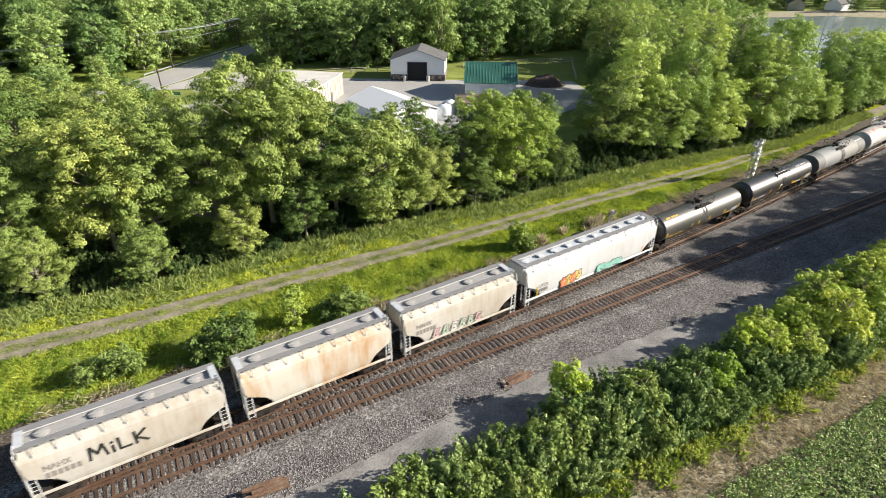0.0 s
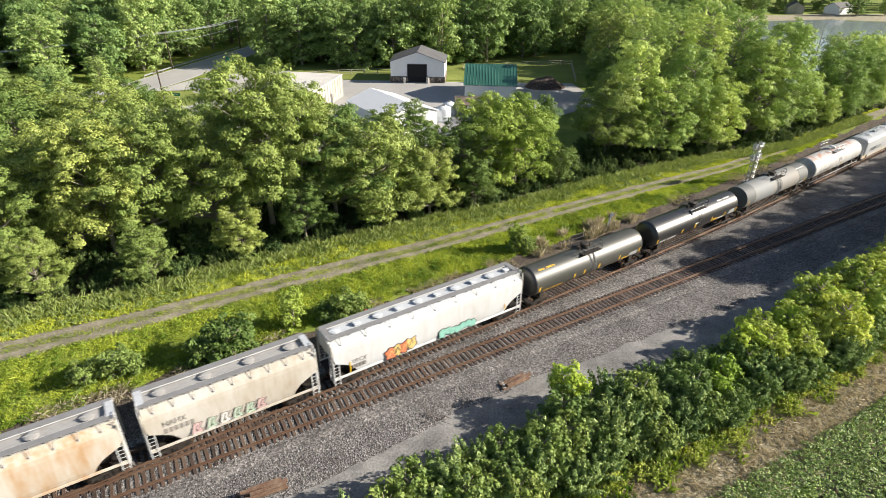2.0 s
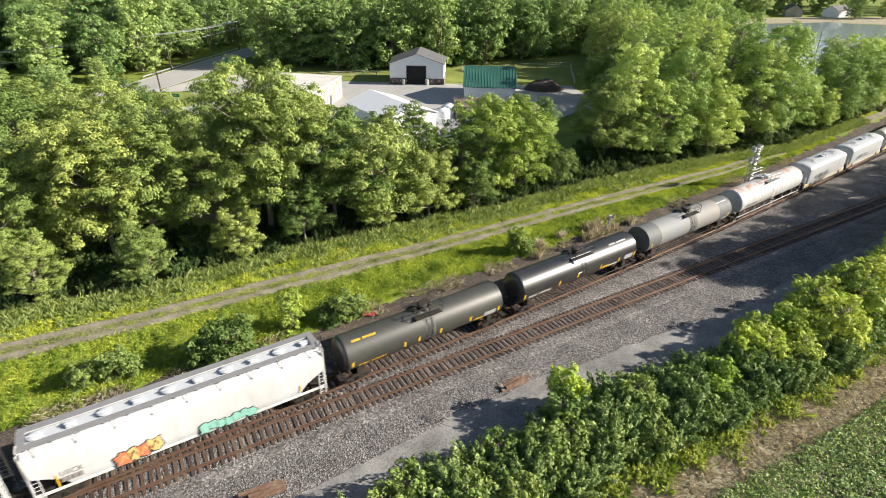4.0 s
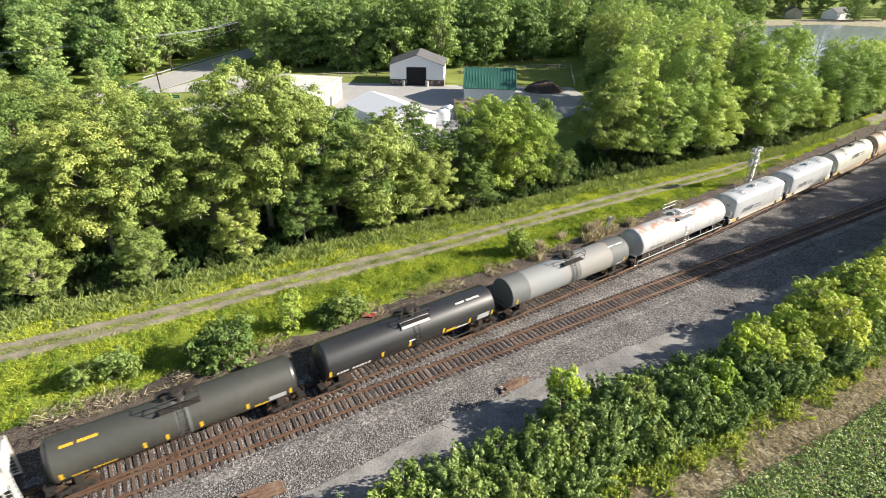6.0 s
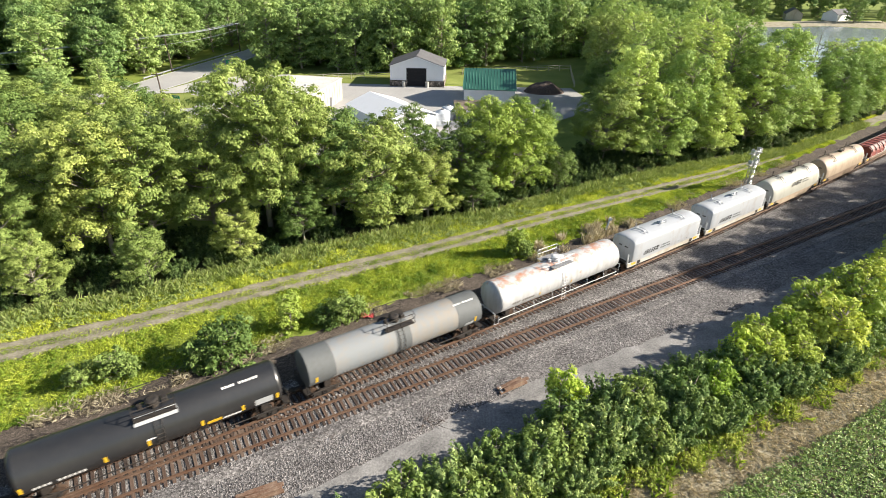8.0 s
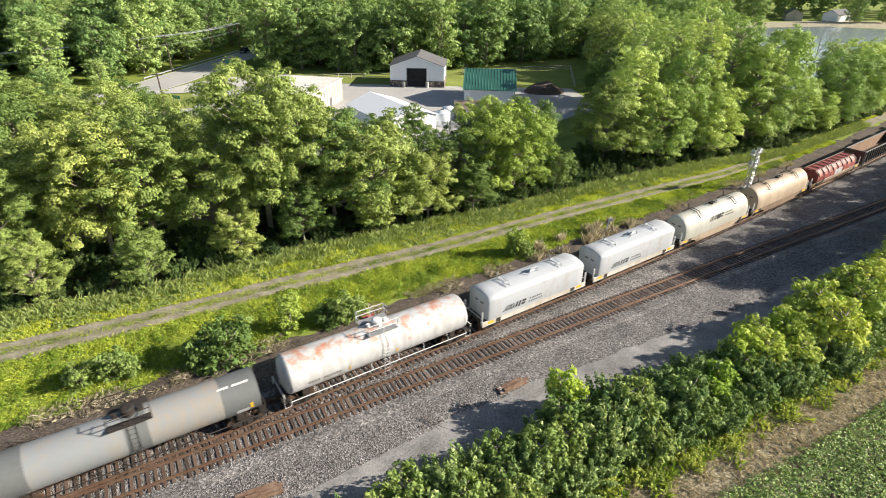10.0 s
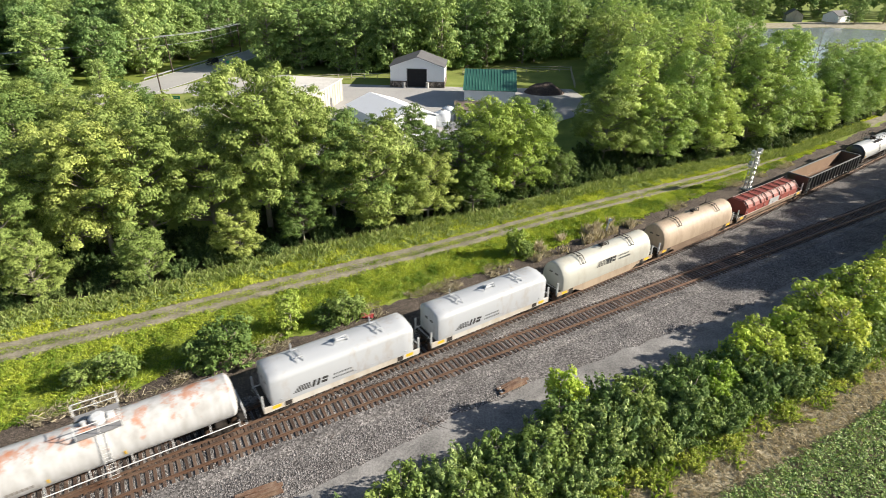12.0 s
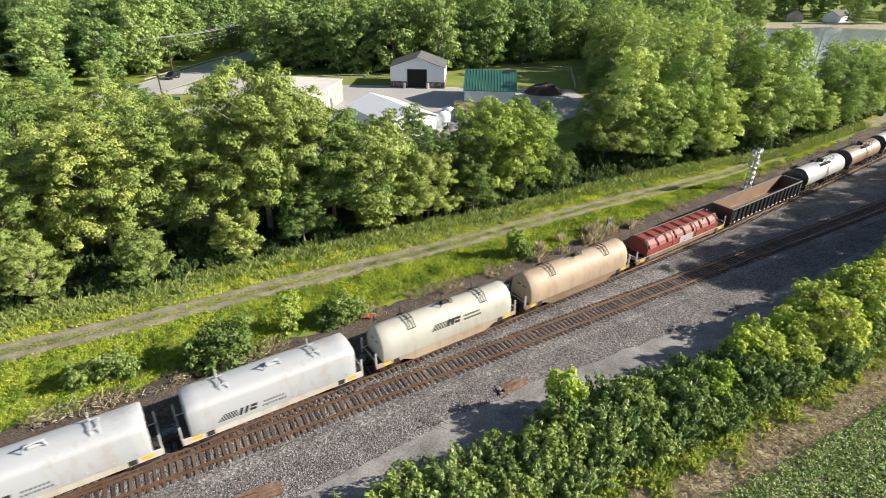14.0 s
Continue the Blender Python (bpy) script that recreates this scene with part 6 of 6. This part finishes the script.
def coil_car(label, L, kind, mat, sill):
    c = thing("coil_car", label, "coil car", CARS)
    h = coil_base(c, L, sill, kind == "barrel")
    hh = h - 0.62
    hood(c, hh, ROUND if kind == "round" else BARREL, mat, "steel hood over the coil trough")
    top = 4.06 if kind == "round" else 4.05
    bm_mat = M_HOOD if kind == "round" else M_IRON
    for x in (-hh * 0.55, hh * 0.55):
        bail(c, x, top, bm_mat, 1.2)
    bm = bmesh.new()
    box(bm, 0.2, 0, top + 0.12, 0.9, 0.5, 0.2, bevel=0.05)
    chain(bm, [(-0.5, -0.4, top), (-0.3, -0.4, top + 0.5), (0.6, -0.3, top + 0.5), (0.8, -0.3, top)], 0.05)
    part("centre_latch", bm, bm_mat, c)
    for x in np.linspace(-hh + 0.8, hh - 0.8, 8):
        shared("clip" + kind, "hood_clip", c, pose(x, -1.515 if kind == "round" else -1.46, 1.75), bm_mat, lambda b: box(b, 0, 0, 0, 0.1, 0.05, 0.1))
    for s in (-1, 1):
        bm = bmesh.new()
        for y in (-0.45, 0.35):
            box(bm, s * (hh + 0.012), y, 2.9, 0.02, 0.42, 0.14)
        part("end_vent", bm, M_IRON, c)
    return c, hh


def red_coil_car(L):
    c = thing("coil_car", "dull red steel coil car with crossed bracing bars", "coil car", CARS)
    h = coil_base(c, L, M_BROWN)
    prof = [(-1.4, 1.36), (-1.42, 2.2), (-1.25, 2.6), (-0.8, 3.0), (0.8, 3.0), (1.25, 2.6), (1.42, 2.2), (1.4, 1.36)]
    seg = (2 * h - 3.4) / 3
    for i in range(3):
        bm = bmesh.new()
        x0 = -h + 1.7 + i * seg
        loft(bm, [[(x, y, z) for y, z in prof] for x in (x0 + 0.06, x0 + seg - 0.06)])
        part("hood", bm, M_RED, c)
    for x in np.linspace(-h + 2.0, h - 2.0, 9):
        bm = bmesh.new()
        chain(bm, [(x, y * 1.04, z + 0.09) for y, z in prof[1:-1]], 0.07, 5)
        part("cross_bar", bm, M_MAROON, c)
    for y in (-0.8, 0.8):
        bm = bmesh.new()
        rod(bm, (-h + 1.8, y, 3.12), (h - 1.8, y, 3.12), 0.06, 5)
        part("top_bar", bm, M_MAROON, c)
    xs = np.linspace(-h + 2.0, h - 2.0, 7)
    for x0, x1 in zip(xs, xs[1:]):
        bm = bmesh.new()
        chain(bm, [(x0, -1.48, 1.6), (x1, -0.8, 3.14)], 0.06, 5)
        part("diagonal_brace", bm, M_MAROON, c)
    bm = bmesh.new()
    box(bm, 0.4, -1.44, 1.85, 2.6, 0.03, 0.8)
    part("bare_panel", bm, M_SILVER, c, "pale bare-metal side panel")
    return c


def gondola(L):
    c = thing("gondola_car", "black ribbed open gondola car with rusty inside", "gondola", CARS)
    h = (L - 1.2) / 2
    for s in (-1, 1):
        bm = bmesh.new()
        box(bm, 0, s * 1.42, 2.0, 2 * h, 0.06, 1.9)
        part("side_wall", bm, M_BLACK, c)
        bm = bmesh.new()
        box(bm, 0, s * 1.375, 2.0, 2 * h - 0.14, 0.02, 1.85)
        part("inner_lining", bm, M_RUST, c, "rust-brown inner lining")
        bm = bmesh.new()
        box(bm, 0, s * 1.44, 3.0, 2 * h + 0.04, 0.2, 0.14, bevel=0.02)
        part("top_chord", bm, M_GREYBAND, c)
        bm = bmesh.new()
        box(bm, 0, s * 1.44, 1.05, 2 * h, 0.16, 0.2, bevel=0.02)
        part("bottom_chord", bm, M_BLACK, c)
        for x in np.linspace(-h + 0.5, h - 0.5, 17):
            shared("gon_rib", "rib", c, pose(x, s * 1.53, 0, 0, 0, 0 if s < 0 else 180), M_BLACK,
                   lambda b: loft(b, [[(-0.15, 0.08, z), (-0.08, -0.09 * k, z), (0.08, -0.09 * k, z), (0.15, 0.08, z)] for z, k in ((1.1, 1.0), (2.93, 0.7))]))
        bm = bmesh.new()
        box(bm, s * (h - 0.04), 0, 2.05, 0.08, 2.78, 1.9)
        part("end_wall", bm, M_BLACK, c)
        bm = bmesh.new()
        box(bm, s * (h - 0.02), 0, 3.04, 0.16, 2.7, 0.14)
        part("end_chord", bm, M_GREYBAND, c)
        bm = bmesh.new()
        box(bm, s * (h - 0.095), 0, 2.05, 0.02, 2.7, 1.8)
        part("inner_lining", bm, M_RUST, c, "rust-brown inner lining")
        for q in (-1, 1):
            shared("gon_ladder", "ladder", c, pose(s * (h - 0.3), q * 1.58, 0), M_GREYBAND, ladder_mesh(0.4, 0.55, 2.7, 6))
    bm = bmesh.new()
    box(bm, 0, 0, 1.05, 2 * h - 0.2, 2.72, 0.12)
    part("floor_plate", bm, M_RUST, c)
    bm = bmesh.new()
    box(bm, 0, 0, 0.85, 2 * h - 0.6, 0.6, 0.3)
    part("centre_sill", bm, M_IRON, c)
    running_gear(c, L)
    return c


# ---------------------------------------------------------------- the consist, from its head at the lower left
SPEED = (9.80, 0.015, 0.0)
GAPS = (-32.2, -18.98, -5.74, 7.59, 28.05, 46.34, 65.26, 83.63, 102.39, 117.11, 132.14, 148.24, 164.67, 183.16, 202.5, 217.6, 232.0, 246.5)
TRAIN = []


def graffiti_blob(c, name, x, z, w, h, mat, seed, y, label):
    rng = random.Random(seed)
    n = 22
    pts = []
    for i in range(n):
        a = 2 * math.pi * i / n
        r = 1 + 0.16 * math.sin(a * 5 + seed) + rng.uniform(-0.1, 0.1)
        pts.append((math.copysign(abs(math.cos(a)) ** 0.6, math.cos(a)) * w / 2 * r, math.copysign(abs(math.sin(a)) ** 0.7, math.sin(a)) * h / 2 * r))
    bm = bmesh.new()
    prism(bm, pts, 0.006, side(x, y, z))
    return part(name, bm, mat, c, label)


def build_train():
    L = [b - a for a, b in zip(GAPS, GAPS[1:])]
    cars = []
    # cream hopper with sprayed word
    c = hopper("cream covered hopper with black sprayed word on side", L[0], M_CREAM, M_ROOF, 4, 2)
    Y = -1.585
    word = [[[(-1.85, 1.75), (-1.7, 2.75), (-1.38, 2.1), (-1.0, 2.75), (-0.85, 1.75)]],
            [[(-0.48, 1.75), (-0.48, 2.3)], [(-0.48, 2.52), (-0.48, 2.62)]],
            [[(-0.1, 2.75), (-0.1, 1.82), (0.55, 1.82)]],
            [[(0.85, 1.75), (0.85, 2.75)], [(1.5, 2.75), (0.9, 2.25), (1.55, 1.75)]]]
    for strokes, letter in zip(word, "MiLK"):
        bm = bmesh.new()
        for pts in strokes:
            stroke(bm, pts, 0.17, Y)
        bmesh.ops.translate(bm, verts=bm.verts[:], vec=(-0.65, 0, 0.85))
        part("sprayed_letter", bm, M_BLACKPAINT, c, "black sprayed letter " + letter)
    cars.append(c)
    c2 = hopper("rust-streaked cream covered hopper with grey roof", L[1], M_RUSTCREAM, M_ROOF, 4, 2)
    cars.append(c2)
    c3 = hopper("cream covered hopper with faint green and pink graffiti", L[2], M_CREAM, M_ROOF, 4, 2)
    for k, (x, mat) in enumerate(((-2.9, M_PINK), (-1.9, M_GREENSPRAY), (-1.0, M_WHITEPAINT), (-0.1, M_GREENSPRAY), (0.8, M_GREENSPRAY), (1.6, M_PINK))):
        bm = bmesh.new()
        o = x
        stroke(bm, [(o - 0.35, 1.6), (o - 0.1, 2.35 + 0.1 * (k % 2)), (o + 0.3, 2.25), (o - 0.05, 1.95), (o + 0.35, 1.68), (o - 0.3, 1.6)], 0.16, -1.6 + 0.002 * k)
        part("graffiti", bm, mat, c3, "faded sprayed graffiti letter")
        bm = bmesh.new()
        stroke(bm, [(o - 0.45, 1.5), (o - 0.18, 2.5), (o + 0.4, 2.4), (o + 0.15, 2.0), (o + 0.45, 1.6)], 0.05, -1.615)
        part("graffiti_outline", bm, M_LETTER, c3)
    cars.append(c3)
    for q in (c, c3):
        lettering("NAHX", q, 0.62, side(-4.9, Y, 3.1), M_LETTER, 0.85)
        bars(q, "number_bar", [(-4.9 + i * 0.34, 2.5, 0.22, 0.42) for i in range(6)], Y, M_LETTER)
    c = hopper("long white covered hopper with orange and teal graffiti", L[3], M_WHITECAR, M_ROOFPALE, 10, 4, True)
    Y = -1.59
    for k, (x, z, w, h, mat) in enumerate(((-4.55, 1.85, 0.95, 1.0, M_ORANGE), (-3.95, 1.95, 0.7, 1.05, M_GYELLOW), (-3.3, 1.98, 0.8, 1.0, M_ORANGE), (-2.6, 2.15, 0.95, 1.0, M_GYELLOW))):
        graffiti_blob(c, "graffiti_outline", x, z, w + 0.14, h + 0.14, M_BLACKPAINT, k, Y, "")
        graffiti_blob(c, "graffiti", x, z, w, h, mat, k, Y - 0.008, "bright sprayed graffiti letter")
        bm = bmesh.new()
        stroke(bm, [(x - 0.2, z - 0.3), (x + 0.05, z + 0.3), (x + 0.2, z - 0.1)], 0.06, Y - 0.018)
        part("graffiti_line", bm, M_BLACKPAINT if k % 2 else M_GYELLOW, c)
    for k in range(7):
        x, z = 0.55 + k * 0.55, 1.75 + 0.1 * math.sin(k * 1.7)
        graffiti_blob(c, "graffiti_outline", x, z, 0.74, 0.78 + 0.2 * (k == 0), M_BLACKPAINT, 20 + k, Y, "")
        graffiti_blob(c, "graffiti", x, z, 0.64, 0.68 + 0.2 * (k == 0), M_TEAL, 20 + k, Y - 0.008, "teal sprayed graffiti letter")
    lettering("UTCX", c, 0.55, side(-8.0, Y, 2.35), M_LETTER, 0.85)
    bars(c, "number_bar", [(-8.0 + i * 0.32, 1.85, 0.22, 0.38) for i in range(4)], Y, M_LETTER)
    bars(c, "yellow_strip", [(-8.25, 1.6, 0.1, 1.0)], Y, M_YELLOW)
    bars(c, "yellow_strip", [(h0, 1.7, 0.1, 0.6) for h0 in (7.5,)], Y, M_YELLOW)
    cars.append(c)
    # dark tanks
    c, zc, R, h = tank("dull olive-black tank car with yellow markings", L[4], M_OLIVE, M_BLACK, 1.52, M_IRON, M_IRON, [(-0.45, -0.2, M_GREYBAND), (0.2, 0.45, M_GREYBAND)], False)
    tank_marks(c, zc, R, h, (-h + 0.8, -2.6, -1.2, 1.0, 4.2, h - 0.8), M_YELLOW, [(-5.6, 2.6, -26, M_YELLOW, 0.22), (5.2, 1.0, -26, M_YELLOW, 0.25), (6.4, 1.3, -16, M_SILVER, 0.5), (-6.0, 2.2, 62, M_YELLOW, 0.2)])
    cars.append(c)
    c, zc, R, h = tank("black tank car with white hatch platform and yellow reflectors", L[5], M_BLACK, M_BLACK, 1.55, M_IRON, M_IRON)
    bm = bmesh.new()
    box(bm, 0, -1.0, zc + 1.33, 2.7, 0.06, 0.62, Matrix.Rotation(radians(-52), 4, "X"))
    part("platform_skirt", bm, M_SILVER, c, "pale sheet-metal skirt below the hatch platform")
    tank_marks(c, zc, R, h, (-h + 0.5, -3.4, -0.8, 2.6, 5.4, h - 0.6), M_YELLOW, [(-6.0, 3.0, -22, M_WHITEPAINT, 0.26), (3.4, 1.0, -20, M_YELLOW, 0.32), (4.6, 1.3, -24, M_WHITEPAINT, 0.2), (h - 1.6, 1.3, -12, M_SILVER, 0.6), (5.6, 2.6, 62, M_WHITEPAINT, 0.18), (-0.6, 0.6, 0, M_WHITEPAINT, 0.12)])
    cars.append(c)
    c, zc, R, h = tank("grey tank car with dark grey end and middle bands", L[6], M_GREYTANK, M_BLACK, 1.52, M_IRON, M_IRON,
                       [(-8.22, -6.0, M_GREYBAND), (-0.5, 0.9, M_GREYBAND), (5.7, 8.22, M_GREYBAND)])
    tank_marks(c, zc, R, h, (-h + 0.6, h - 0.7), M_YELLOW, [(-5.2, 2.2, -30, M_LETTER, 0.24), (6.6, 2.2, 62, M_WHITEPAINT, 0.16), (6.9, 0.9, -25, M_SILVER, 0.4)])
    cars.append(c)
    c, zc, R, h = tank("white tank car blotched with rust along top", L[7], M_RUSTWHITE, M_RUSTWHITE, 1.62, M_WHITECAR, M_WHITECAR)
    tank_marks(c, zc, R, h, (), M_YELLOW, [(-5.4, 2.8, -12, M_LETTER, 0.26), (-3.3, 0.12, -14, M_YELLOW, 0.4), (1.0, 0.12, -14, M_YELLOW, 0.4)])
    cars.append(c)
    # coil cars
    for i in (8, 9):
        c, hh = coil_car("pale grey rounded-hood coil car with cream sill", L[i], "round", M_HOOD, M_CREAM)
        emblem(c, -2.9, 1.75, -1.512, 0.0, 0.95)
        cars.append(c)
    c, hh = coil_car("cream barrel-hood coil car with deep dirty sill", L[10], "barrel", M_HOODCREAM, M_HOODTAN)
    emblem(c, -0.4, 2.6, -1.5, radians(-9), 1.0)
    cars.append(c)
    c, hh = coil_car("tan dirty barrel-hood coil car", L[11], "barrel", M_HOODTAN, M_BROWN)
    cars.append(c)
    cars.append(red_coil_car(L[12]))
    cars.append(gondola(L[13]))
    c, zc, R, h = tank("silver-white tank car with black ends", L[14], M_SILVER, M_BLACK, 1.5)
    tank_marks(c, zc, R, h, (-h + 0.9,), M_BLACKPAINT)
    cars.append(c)
    c, zc, R, h = tank("weathered brown tank car", L[15], M_BROWN, M_BLACK, 1.5)
    cars.append(c)
    c, zc, R, h = tank("silver-white tank car with black ends", L[16], M_SILVER, M_BLACK, 1.5)
    cars.append(c)
    for car, a, b in zip(cars, GAPS, GAPS[1:]):
        TRAIN.append((car, (a + b) / 2, (b - a) / 2 - 2.1))


def travel(t):
    """Metres that the train has rolled since the start."""
    return SPEED[0] * t + SPEED[1] * t * t + SPEED[2] * t ** 3


def motions():
    """Every car follows the curve of the main track on its two trucks."""
    for car, s0, half in TRAIN:
        rows = []
        for i in range(15):
            s = s0 - travel(i)
            x0, y0, _ = on_main(s - half)
            x1, y1, _ = on_main(s + half)
            rows.append((float(i), pose((x0 + x1) / 2, (y0 + y1) / 2, RAIL, 0, 0, math.degrees(math.atan2(y1 - y0, x1 - x0)))))
        walk(car, rows)
    turns = [(f / 30.0, math.degrees(travel(f / 30.0) / 0.46)) for f in range(0, 421)]
    rolls = {dx: [(t, pose(dx, 0, 0.46, 0, -a, 0)) for t, a in turns] for dx in (-0.88, 0.88)}
    for wheel, dx in WHEELS:
        walk(wheel, rolls[dx])
    lane = lerp_line([(100, -92), (127, -87.5), (148, -76.6), (156.2, -74.0), (170.3, -71.6), (186.7, -69.0), (202, -66), (330, -62.5)])
    rows = []
    for i in range(15):
        y = 187.0 - 10.2 * (i - 11)
        x0, x1 = lane(y + 0.7), lane(y - 0.7)
        rows.append((float(i), pose(lane(y), y, 0.09, 0, 0, math.degrees(math.atan2(-1.4, x1 - x0)))))
    walk(ROAD_CAR, rows)


build_train()
build_track("main_track", "rusty railway track curving under the train", main_y, -60, 190, -32, 85, "")
build_track("side_track", "rusty empty siding track on old ties", side_y, -31, 150, -31, 62, "")
motions()
